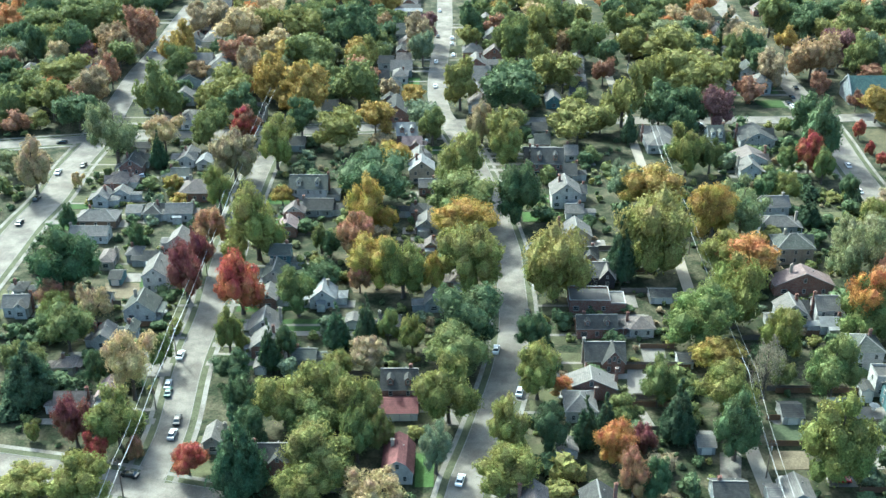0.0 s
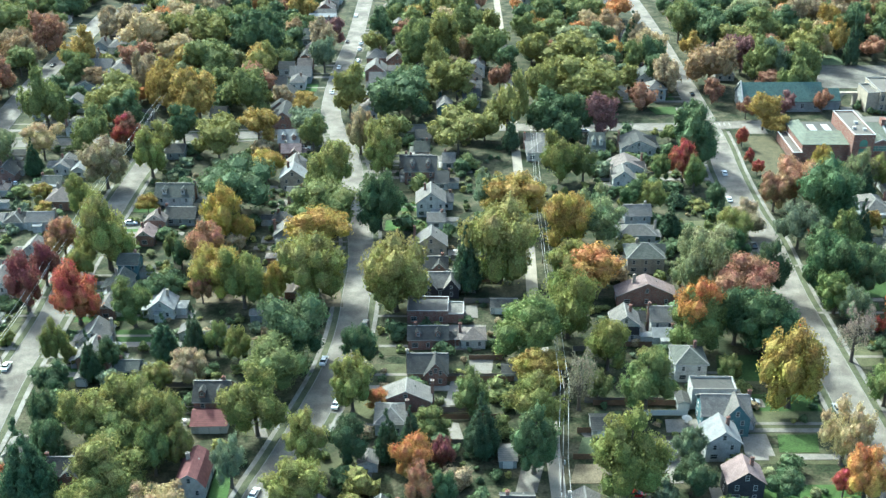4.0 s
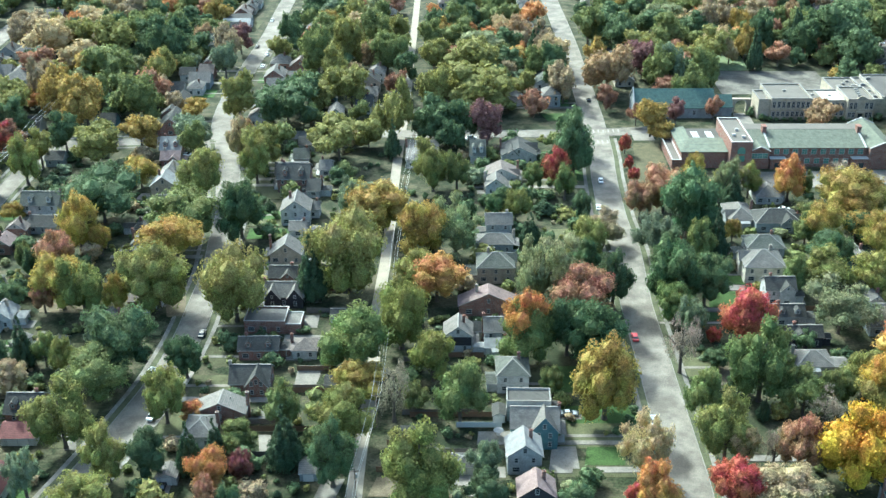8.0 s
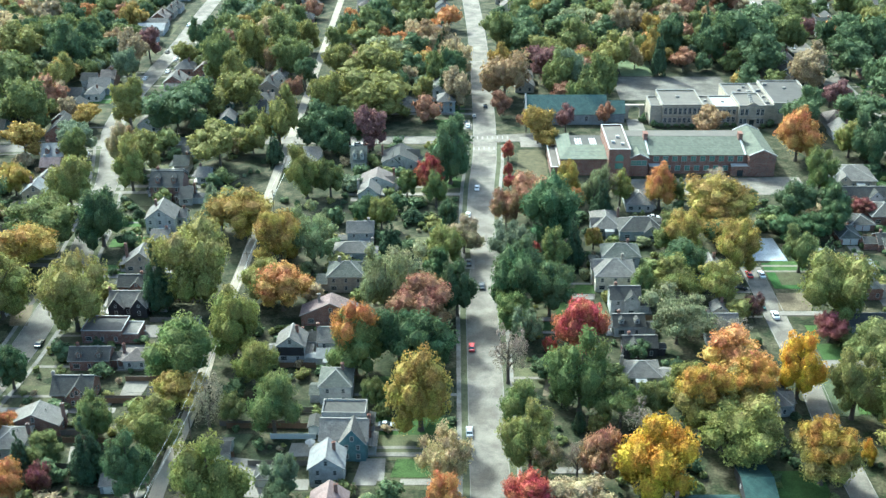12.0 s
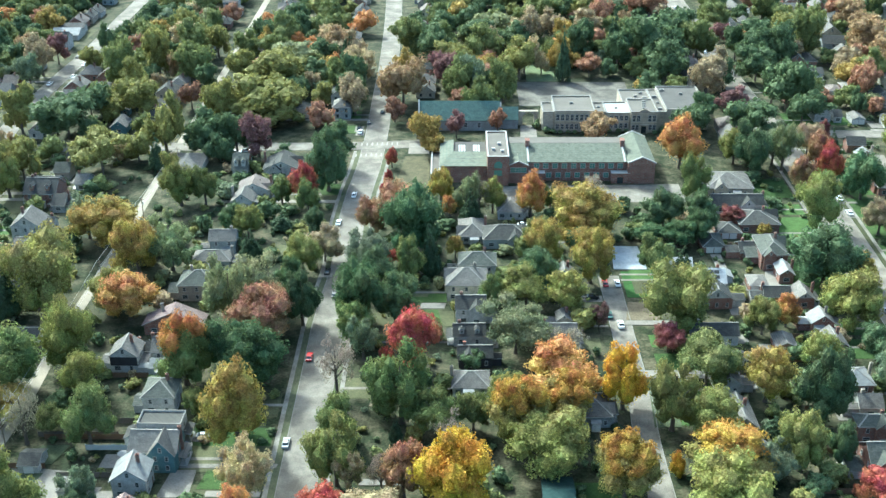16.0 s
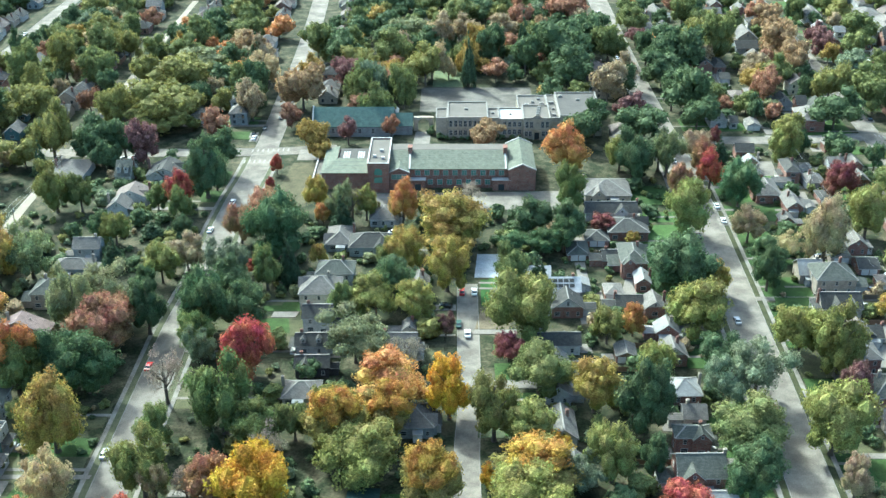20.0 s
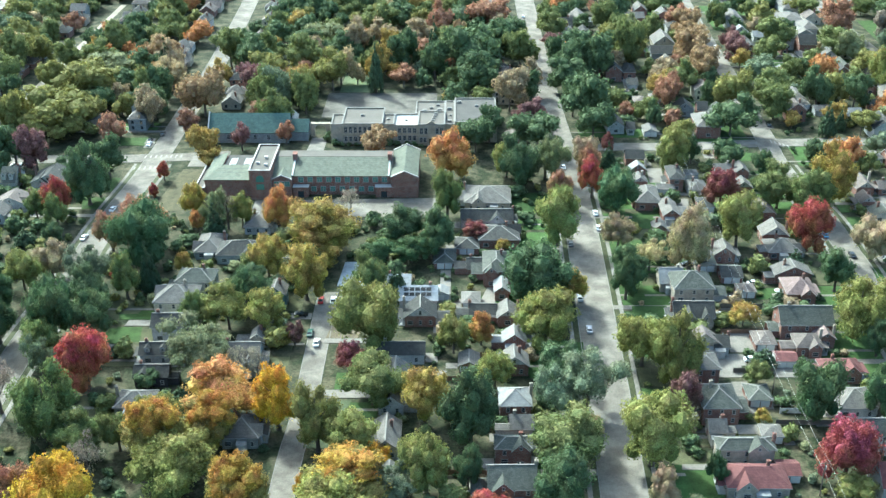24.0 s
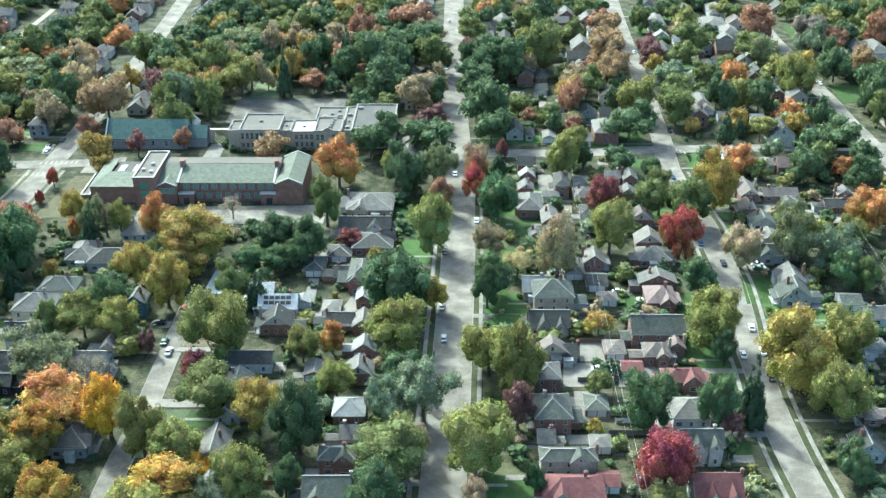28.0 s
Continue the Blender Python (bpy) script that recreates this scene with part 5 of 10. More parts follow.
lot(475.1, 615.2, 3.8, 8.7, 441.9, -1, 1, 1)
lot(479.5, 624.6, 6.4, 9.2, 442.2, -1, 0, 1)
lot(487.9, 616.9, 9.1, 11.0, 521.7, 1, 0, 0)
lot(500.1, 657.5, 9.0, 15.2, 520.8, 1, 0, 0)
lot(462.5, 570.4, 4.9, 9.6, 440.4, -1, 0, 1)
lot(498.5, 583.6, 4.4, 11.7, 521.0, 1, 0, 1)
lot(460.6, 528.0, 6.5, 11.9, 438.5, -1, 0, 1)
lot(469.6, 515.1, 12.0, 5.2, 438.2, -1, 1, 1)
lot(481.5, 511.2, 5.5, 5.1, 521.7, 1, 0, 1)
lot(458.7, 671.5, 9.1, 22.0, 443.3, -1, 0, 1)
lot(459.4, 700.6, 6.1, 8.7, 444.4, -1, 0, 1)
lot(458.0, 645.2, 8.9, 4.6, 442.6, -1, 1, 1)
lot(466.9, 639.6, 5.6, 7.6, 442.6, -1, 0, 0)
lot(482.9, 704.9, 7.9, 20.2, 444.6, -1, 0, 1)
lot(502.2, 704.9, 11.4, 20.2, 521.9, 1, 0, 1)
lot(562.9, 622.6, 7.8, 18.2, 531.1, -1, 0, 1)
lot(-32.8, 534.2, 7.5, 6.9, -11.3, 1, 1, 0)
lot(-24.4, 463.7, 11.4, 15.9, -9.0, 1, 0, 0)
lot(-16.2, 423.4, 7.6, 6.5, 0.6, 1, 0, 1)
lot(-24.6, 627.7, 15.2, 12.9, -9.1, 1, 0, 0)
lot(35.2, 409.2, 12.4, 8.7, 15.0, -1, 1, 0)
lot(45.6, 394.9, 4.9, 9.2, 17.6, -1, 0, 0)
lot(21.3, 532.4, 11.7, 5.6, -1.5, -1, 0, 1)
lot(-113.2, 525.9, 11.2, 20.0, -149.6, -1, 0, 0)
lot(-113.7, 495.5, 8.3, 9.4, -147.6, -1, 1, 1)
lot(-114.3, 449.7, 4.9, 5.2, -144.8, -1, 0, 0)
lot(-125.5, 400.3, 8.6, 6.2, -145.7, -1, 1, 0)
lot(-104.6, 392.3, 6.9, 5.1, -80.7, 1, 0, 0)

# ---- landmarks ----
STONE = coursed("cream_limestone", (0.285, 0.25, 0.19), (0.32, 0.28, 0.215), (0.22, 0.195, 0.155), 0.9, 0.45, 0.015)
SLATE = coursed("teal_slate", (0.062, 0.1, 0.082), (0.078, 0.118, 0.098), (0.042, 0.070, 0.070), 0.5, 0.25)
COPPER = coursed("weathered_green_roof", (0.098, 0.104, 0.077), (0.112, 0.118, 0.089), (0.075, 0.09, 0.072), 0.5, 0.3)
GRAVEL = material("grey_roof_gravel", (0.115, 0.104, 0.09), 0.95, 6, 0.15, 0.2, 0.3)
MEMBRANE = material("white_roof_membrane", (0.34, 0.34, 0.33), 0.7, 3, 0.3, 0.08, 0.05)
DARK_ROOF = material("dark_roof_membrane", (0.075, 0.07, 0.064), 0.9, 4, 0.2, 0.25, 0.1)
GREEN_PANE = material("green_window_glazing", (0.070, 0.168, 0.133), 0.25, 2, 0.4, 0.15, 0.0, spec=0.5)


def flat_block(g, name, x0, x1, y0, y1, z, wall, roof, parapet=0.6):
    """A flat-roofed block with a parapet and a pale coping."""
    bm = bmesh.new()
    box(bm, x0, x1, y0, y1, 0, z - parapet)
    t = 0.35
    for a in ((x0, x1, y0, y0 + t), (x0, x1, y1 - t, y1), (x0, x0 + t, y0 + t, y1 - t), (x1 - t, x1, y0 + t, y1 - t)):
        box(bm, *a, z - parapet, z)
    b = part(name, mesh_of(name, bm, wall), g)
    bm = bmesh.new()
    box(bm, x0 + t, x1 - t, y0 + t, y1 - t, z - parapet + 0.004, z - parapet + 0.12)
    part("roof", mesh_of("roof", bm, roof), g)
    bm = bmesh.new()
    o = 0.12
    outer = [(x0 - o, y0 - o), (x1 + o, y0 - o), (x1 + o, y1 + o), (x0 - o, y1 + o)]
    k = t + 0.08
    inner = [(x0 + k, y0 + k), (x1 - k, y0 + k), (x1 - k, y1 - k), (x0 + k, y1 - k)]
    lo = [bm.verts.new((*p, z)) for p in outer]
    li = [bm.verts.new((*p, z)) for p in inner]
    ho = [bm.verts.new((*p, z + 0.15)) for p in outer]
    hi = [bm.verts.new((*p, z + 0.15)) for p in inner]
    for i in range(4):
        j = (i + 1) % 4
        bm.faces.new((ho[i], ho[j], hi[j], hi[i]))
        bm.faces.new((lo[i], lo[j], ho[j], ho[i]))
        bm.faces.new((hi[i], hi[j], li[j], li[i]))
    part("coping", mesh_of("coping", bm, KERB if wall == STONE else TRIM), g, label="pale stone coping")
    return b


def tall_window(w, h, glazing):
    bm = bmesh.new()
    f = 0.14
    xs = [-w / 2, -w / 2 + f, -0.05, 0.05, w / 2 - f, w / 2]
    zs = [0, f, h * 0.5 - 0.05, h * 0.5 + 0.05, h - f, h]
    grid = {}
    for i, x in enumerate(xs):
        for j, z in enumerate(zs):
            grid[i, j] = bm.verts.new((x, -0.06, z))
    fs = []
    for i in range(5):
        for j in range(5):
            if i in (1, 3) and j in (1, 3):
                continue
            fs.append(bm.faces.new((grid[i, j], grid[i + 1, j], grid[i + 1, j + 1], grid[i, j + 1])))
    r = bmesh.ops.extrude_face_region(bm, geom=fs)
    bmesh.ops.translate(bm, vec=(0, 0.1, 0), verts=[v for v in r["geom"] if isinstance(v, bmesh.types.BMVert)])
    bmesh.ops.recalc_face_normals(bm, faces=bm.faces)
    frame_me = mesh_of("tall_window", bm, TRIM)
    bm = bmesh.new()
    box(bm, -w / 2 + 0.1, w / 2 - 0.1, -0.01, 0.03, 0.1, h - 0.1)
    return frame_me, mesh_of("tall_pane", bm, glazing)


SCHOOL_WIN = tall_window(2.2, 2.3, GREEN_PANE)
STONE_WIN = tall_window(1.5, 2.4, GLASS)


def windows_along(g, kit, x0, x1, n, y, z, turn=0):
    for i in range(n):
        wdw = part("window", kit[0], g, (x0 + (i + 0.5) * (x1 - x0) / n, y, z), rot=radians(turn))
        part("pane", kit[1], wdw)


# the brick school
school = holder("school", 240, 430, 0, "long red brick school with green roofs and square tower", "school")
school.location = (0, 0, 0)
BRICK = WALL["k"]
flat_block(school, "tower", 210, 218.5, 416, 444, 12.6, BRICK, GRAVEL)
for px, py in ((212.5, 424), (216, 422), (215, 430)):
    bm = bmesh.new()
    box(bm, px - 0.6, px + 0.6, py - 0.5, py + 0.5, 12.12, 13.0)
    box(bm, px - 0.7, px + 0.7, py - 0.6, py + 0.6, 13.0, 13.1)
    part("roof_vent", mesh_of("roof_vent", bm, TRIM), school)
# arched tower window
bm = bmesh.new()
arch = [(-1.6, 0), (1.6, 0), (1.6, 1.3)] + [(1.6 * math.cos(a * math.pi / 10), 1.3 + 1.6 * math.sin(a * math.pi / 10)) for a in range(1, 10)] + [(-1.6, 1.3)]
f = bm.faces.new([bm.verts.new((x, 0, z)) for x, z in arch])
r = bmesh.ops.extrude_face_region(bm, geom=[f])
bmesh.ops.translate(bm, vec=(0, -0.1, 0), verts=[v for v in r["geom"] if isinstance(v, bmesh.types.BMVert)])
bmesh.ops.recalc_face_normals(bm, faces=bm.faces)
part("arched_window", mesh_of("arched_window", bm, GREEN_PANE), school, (214.25, 415.98, 7.6), "green glazed arched window")
bm = bmesh.new()
box(bm, -1.6, 1.6, -0.1, 0, 0, 2.4)
part("window", mesh_of("lower_window", bm, GREEN_PANE), school, (214.25, 415.98, 4.3), "green glazed window")
# main range: brick body, long green slope, flat back strip
bm = bmesh.new()
pr = [(421, 0), (421, 8.4), (433.5, 11.2), (440, 11.2), (440, 0)]
a = [bm.verts.new((218.6, y, z)) for y, z in pr]
b = [bm.verts.new((266.4, y, z)) for y, z in pr]
bm.faces.new(a)
bm.faces.new(b[::-1])
for i in range(5):
    bm.faces.new((a[i], b[i], b[(i + 1) % 5], a[(i + 1) % 5]))
bmesh.ops.recalc_face_normals(bm, faces=bm.faces)
part("main_wall", mesh_of("main_wall", bm, BRICK), school)
bm = bmesh.new()
slab(bm, [(218.6, 420.3, 8.4), (266.4, 420.3, 8.4), (266.4, 433.5, 11.4), (218.6, 433.5, 11.4)], 0.2)
part("main_roof", mesh_of("main_roof", bm, COPPER), school, label="weathered green sloping roof")
bm = bmesh.new()
box(bm, 218.6, 266.4, 433.52, 440, 11.25, 11.5)
part("back_roof", mesh_of("back_roof", bm, GRAVEL), school)
for px in (226.6, 265.4):
    bm = bmesh.new()
    box(bm, px - 0.8, px + 0.8, 430.5, 433.5, 9, 13.4)
    box(bm, px - 0.95, px + 0.95, 430.35, 433.65, 13.4, 13.7)
    part("chimney", mesh_of("chimney", bm, BRICK), school)
    bm = bmesh.new()
    slab(bm, [(px - 0.35, 420.2, 8.75), (px + 0.35, 420.2, 8.75), (px + 0.35, 433.5, 11.75), (px - 0.35, 433.5, 11.75)], 0.3)
    part("roof_kerb", mesh_of("roof_kerb", bm, TRIM), school)
# small gabled bay beside the tower
bm = bmesh.new()
pr = [(-3.9, 0), (3.9, 0), (3.9, 7.9), (0, 9.6), (-3.9, 7.9)]
a = [bm.verts.new((222.5 + x, 418.4, z)) for x, z in pr]
b = [bm.verts.new((222.5 + x, 426, z)) for x, z in pr]
bm.faces.new(a)
bm.faces.new(b[::-1])
for i in range(5):
    bm.faces.new((a[i], b[i], b[(i + 1) % 5], a[(i + 1) % 5]))
bmesh.ops.recalc_face_normals(bm, faces=bm.faces)
part("gabled_bay", mesh_of("gabled_bay", bm, BRICK), school)
for s in (-1, 1):
    bm = bmesh.new()
    slab(bm, [(222.5, 418.0, 9.85), (222.5, 430, 9.85), (222.5 + s * 4.05, 430, 8.05), (222.5 + s * 4.05, 418.0, 8.05)][::s], 0.22)
    part("bay_roof", mesh_of("bay_roof", bm, COPPER), school)
    bm = bmesh.new()
    slab(bm, [(222.5, 417.75, 9.95), (222.5, 418.15, 9.95), (222.5 + s * 4.2, 418.15, 8.05), (222.5 + s * 4.2, 417.75, 8.05)][::s], 0.4)
    part("gable_coping", mesh_of("gable_coping", bm, TRIM), school)
windows_along(school, SCHOOL_WIN, 219.3, 225.7, 3, 418.36, 4.6)
# east end wing with its gable to the front
bm = bmesh.new()
pr = [(266.45, 0), (277.2, 0), (277.2, 8.8), (271.8, 11.2), (266.45, 8.8)]
a = [bm.verts.new((x, 418, z)) for x, z in pr]
b = [bm.verts.new((x, 447, z)) for x, z in pr]
bm.faces.new(a)
bm.faces.new(b[::-1])
for i in range(5):
    bm.faces.new((a[i], b[i], b[(i + 1) % 5], a[(i + 1) % 5]))
bmesh.ops.recalc_face_normals(bm, faces=bm.faces)
part("end_wing", mesh_of("end_wing", bm, BRICK), school)
for s in (-1, 1):
    bm = bmesh.new()
    slab(bm, [(271.8, 418.2, 11.42), (271.8, 446.8, 11.42), (271.8 + s * 5.5, 446.8, 8.95), (271.8 + s * 5.5, 418.2, 8.95)][::s], 0.2)
    part("end_roof", mesh_of("end_roof", bm, COPPER), school)
    for y in (417.7, 446.8):
        bm = bmesh.new()
        slab(bm, [(271.8, y, 11.75), (271.8, y + 0.5, 11.75), (271.8 + s * 5.7, y + 0.5, 9.2), (271.8 + s * 5.7, y, 9.2)][::s], 0.45)
        part("gable_coping", mesh_of("gable_coping", bm, TRIM), school)
windows_along(school, SCHOOL_WIN, 228, 265.5, 10, 420.96, 5.4)
windows_along(school, SCHOOL_WIN, 233, 260, 7, 420.96, 1.4)
for x0, x1 in ((227, 233), (260, 267)):
    bm = bmesh.new()
    box(bm, x0, x1, 418.2, 420.95, 0, 4.0)
    box(bm, x0 - 0.2, x1 + 0.2, 418.0, 420.95, 4.0, 4.4)
    part("entrance_porch", mesh_of("entrance_porch", bm, BRICK), school)
    bm = bmesh.new()
    box(bm, x0 - 0.25, x1 + 0.25, 417.9, 420.9, 4.41, 4.6)
    part("porch_coping", mesh_of("porch_coping", bm, TRIM), school)
    bm = bmesh.new()
    box(bm, (x0 + x1) / 2 - 1.2, (x0 + x1) / 2 + 1.2, 418.12, 418.19, 0.1, 2.7)
    part("door", mesh_of("door", bm, GLASS), school)
# west wing
bm = bmesh.new()
box(bm, 191.2, 209.95, 419.5, 445, 0, 7.0)
part("west_wall", mesh_of("west_wall", bm, BRICK), school)
bm = bmesh.new()
slab(bm, [(190.8, 419.1, 7.2), (209.95, 419.1, 7.2), (209.95, 432, 8.4), (196.5, 432, 8.4)], 0.25)
part("west_roof", mesh_of("west_roof", bm, COPPER), school)
bm = bmesh.new()
slab(bm, [(190.8, 445.4, 7.2), (190.8, 419.1, 7.2), (196.5, 432, 8.4), (196.5, 445.4, 8.4)], 0.25)
part("west_roof", mesh_of("west_roof", bm, COPPER), school)
bm = bmesh.new()
box(bm, 196.6, 209.9, 432.1, 445, 7.02, 7.4)
part("roof_well", mesh_of("roof_well", bm, DARK_ROOF), school)
for px in (200, 206):
    bm = bmesh.new()
    for i in range(3):
        box(bm, px - 1.4 + i * 1.0, px - 0.7 + i * 1.0, 434, 441, 7.42, 7.7)
    part("skylight", mesh_of("skylight", bm, MEMBRANE), school)
flat_block(school, "low_annex", 187.3, 191.1, 418, 442, 4.2, BRICK, GRAVEL)

# the pale stone school behind
annex = holder("stone_school", 0, 0, 0, "pale limestone school building with flat grey and white roofs", "school")
flat_block(annex, "main_block", 241.6, 259.6, 475.8, 496.5, 10.0, STONE, GRAVEL)
flat_block(annex, "west_wing", 236.4, 241.5, 477, 490, 9.2, STONE, GRAVEL)
flat_block(annex, "side_wing", 259.7, 264.6, 477, 490, 9.2, STONE, GRAVEL)
flat_block(annex, "middle_block", 264.7, 275.4, 476.6, 491.4, 8.8, STONE, MEMBRANE)
flat_block(annex, "entrance_block", 275.5, 287.4, 474.5, 492, 10.0, STONE, GRAVEL)
flat_block(annex, "east_block", 291.9, 310.9, 478.5, 510.5, 9.8, STONE, DARK_ROOF)
flat_block(annex, "link_block", 287.5, 291.8, 477.5, 508.9, 9.0, STONE, GRAVEL)
flat_block(annex, "rear_block", 273.9, 287.4, 492.1, 508.9, 8.8, STONE, GRAVEL)
TALL_WIN = tall_window(1.5, 3.0, GLASS)
windows_along(annex, TALL_WIN, 242, 259.2, 8, 475.76, 5.5)
windows_along(annex, STONE_WIN, 242, 259.2, 8, 475.76, 1.5)
windows_along(annex, STONE_WIN, 266, 275, 4, 476.56, 5.2)
windows_along(annex, STONE_WIN, 266, 275, 4, 476.56, 1.6)
windows_along(annex, TALL_WIN, 276, 280, 2, 474.46, 5.4)
windows_along(annex, TALL_WIN, 283, 287, 2, 474.46, 5.4)
windows_along(annex, STONE_WIN, 276, 279.4, 2, 474.46, 1.5)
windows_along(annex, STONE_WIN, 283.6, 287, 2, 474.46, 1.5)
windows_along(annex, STONE_WIN, 293, 310, 5, 478.46, 4.8)
for x0, x1, y, z in ((241.5, 259.7, 475.8, 4.75), (241.5, 259.7, 475.8, 9.0), (264.7, 275.4, 476.6, 4.4), (275.5, 287.4, 474.5, 4.75), (275.5, 287.4, 474.5, 9.0)):
    bm = bmesh.new()
    box(bm, x0, x1, y - 0.22, y + 0.02, z, z + 0.3)
    part("cornice", mesh_of("cornice", bm, STONE), annex)
bm = bmesh.new()
for x0, x1 in ((279.7, 280.3), (282.7, 283.3)):
    box(bm, x0, x1, 473.5, 474.46, 0, 3.7)
box(bm, 279.5, 283.5, 473.4, 474.46, 3.71, 4.3)
part("portal", mesh_of("portal", bm, STONE), annex)
bm = bmesh.new()
box(bm, 280.4, 282.6, 474.38, 474.47, 0.1, 3.2)
part("door", mesh_of("door", bm, GLASS), annex)
bm = bmesh.new()
slab(bm, [(279.2, 474.42, 10.2), (283.8, 474.42, 10.2), (283.8, 474.92, 10.2), (279.2, 474.92, 10.2)], 0.2)
prof = [(-2.3, 0), (2.3, 0), (1.0, 0.9), (0, 1.3), (-1.0, 0.9)]
a = [bm.verts.new((281.5 + px, 474.45, 10.21 + pz)) for px, pz in prof]
b = [bm.verts.new((281.5 + px, 474.9, 10.21 + pz)) for px, pz in prof]
bm.faces.new(a)
bm.faces.new(b[::-1])
for i in range(5):
    bm.faces.new((a[(i + 1) % 5], a[i], b[i], b[(i + 1) % 5]))
part("parapet_crest", mesh_of("parapet_crest", bm, STONE), annex)
for px, py, top, k in ((282, 480, 9.52, 0.8), (282.4, 483, 9.52, 0.8), (282.8, 486, 9.52, 0.8), (283.2, 489, 9.52, 0.8), (278, 496, 8.32, 1.0), (281, 500, 8.32, 0.8), (285, 497, 8.32, 1.1), (284, 504, 8.32, 0.8), (289.6, 482, 8.52, 0.9), (289.8, 490, 8.52, 0.7), (289.4, 498, 8.52, 1.1), (294, 505, 9.32, 1.0), (302, 500, 9.32, 0.8), (250, 487, 9.52, 0.8), (262, 484, 8.72, 0.7), (270, 484, 8.32, 0.6)):
    bm = bmesh.new()
    box(bm, px - k, px + k, py - 0.8 * k, py + 0.8 * k, top, top + 0.9 * k)
    box(bm, px - 0.6 * k, px + 0.6 * k, py - 0.5 * k, py + 0.5 * k, top + 0.9 * k, top + 1.05 * k)
    part("roof_unit", mesh_of("roof_unit", bm, KERB), annex)
# arched gateway beside it
gate = holder("gateway", 230.6, 486, 0, "pale stone arched gateway between church and school", "gateway")
bm = bmesh.new()
box(bm, -4.5, -2.6, -1, 1, 0, 6.5)
part("pier", mesh_of("pier", bm, STONE), gate)
bm = bmesh.new()
box(bm, 2.6, 4.5, -1, 1, 0, 6.5)
part("pier", mesh_of("pier", bm, STONE), gate)
bm = bmesh.new()
n = 10
pts = [(2.6 * math.cos(math.pi * i / n), 3.6 + 2.4 * math.sin(math.pi * i / n)) for i in range(n + 1)]
for p, q in zip(pts, pts[1:]):
    v = [bm.verts.new((x, y, z)) for y in (-1, 1) for x, z in (p, q, (q[0], 6.5), (p[0], 6.5))]
    for fc in ((0, 1, 2, 3), (7, 6, 5, 4), (0, 4, 5, 1), (1, 5, 6, 2), (2, 6, 7, 3), (3, 7, 4, 0)):
        bm.faces.new([v[k] for k in fc])
bmesh.ops.remove_doubles(bm, verts=bm.verts, dist=0.001)
bmesh.ops.recalc_face_normals(bm, faces=bm.faces)
part("arch", mesh_of("arch", bm, STONE), gate)

# the church with its long slate roof
church = holder("church", 199, 485, 0, "grey stone church with a long teal slate roof", "church")
bm = bmesh.new()
shell(bm, "x", 36, 15, 5.2, 6.4)
part("nave_wall", mesh_of("nave_wall", bm, WALL["g"]), church)
for k, f in enumerate(roof_facets("x", 36, 15, 5.25, 6.4, 0.4)):
    bm = bmesh.new()
    slab(bm, f, 0.2)
    part("nave_roof", mesh_of("nave_roof", bm, SLATE), church)
bm = bmesh.new()
shell(bm, "x", 8.5, 10, 4.6, 4.2)
part("choir_wall", mesh_of("choir_wall", bm, WALL["g"]), church, (22.3, 0, 0))
for f in roof_facets("x", 8.5, 10, 4.65, 4.2, 0.3):
    bm = bmesh.new()
    slab(bm, f, 0.18)
    part("choir_roof", mesh_of("choir_roof", bm, SLATE), church, (22.3, 0, 0))
bm = bmesh.new()
shell(bm, "y", 11, 9, 5.0, 5.2)
part("transept_wall", mesh_of("transept_wall", bm, WALL["s"]), church, (14, 12.1, 0))
for f in roof_facets("y", 11, 9, 5.05, 5.2, 0.3):
    bm = bmesh.new()
    slab(bm, f, 0.18)
    part("transept_roof", mesh_of("transept_roof", bm, ROOF["w"]), church, (14, 12.1, 0))
for s in (-1, 1):
    bm = bmesh.new()
    slab(bm, [(-18.4, 0, 12.4), (-17.9, 0, 12.4), (-17.9, s * 8.0, 5.6), (-18.4, s * 8.0, 5.6)][::-s], 0.6)
    part("gable_coping", mesh_of("gable_coping", bm, TRIM), church)
for i in range(6):
    wdw = part("window", STONE_WIN[0], church, (-15 + i * 6, -7.54, 1.6))
    part("pane", STONE_WIN[1], wdw)


YARDS_AT = []


def sheet(name, poly, z, mat, label, category, colour=None):
    YARDS_AT.append((min(p[0] for p in poly), max(p[0] for p in poly), min(p[1] for p in poly), max(p[1] for p in poly)))
    bm = bmesh.new()
    slab(bm, [(x, y, z) for x, y in poly], z - 0.001)
    ob = tagged(new(name, mesh_of(name, bm, mat)), label, category, kind="structure")
    if colour:
        ob.color = (*colour, 1)
    return ob


WORN_YARD = material("worn_yard", (0.085, 0.078, 0.066), 0.9, 2.5, 0.1, 0.4, 0.2, second=(0.125, 0.114, 0.095))
PALE_COURT = material("pale_worn_court", (0.28, 0.3, 0.32), 0.8, 3, 0.18, 0.35, 0.05)
sheet("paved_court", [(251.5, 344.5), (263, 344.5), (262.3, 362), (252.8, 362)], 0.12, PALE_COURT, "pale blue-white paved court at the end of a street", "court")
sheet("car_park", [(212, 400), (287, 400), (287, 417.5), (212, 415)], 0.05, ASPHALT, "grey asphalt car park in front of the school", "car park")
sheet("school_yard", [(228, 510.5), (283, 510.5), (283, 546), (228, 546)], 0.05, WORN_YARD, "grey asphalt yard behind the school", "yard")
sheet("playing_field", [(233.5, 547), (250, 547), (251, 573), (234, 573)], 0.06, LAWN, "pale green playing field with a fence", "field", (0.11, 0.135, 0.07))
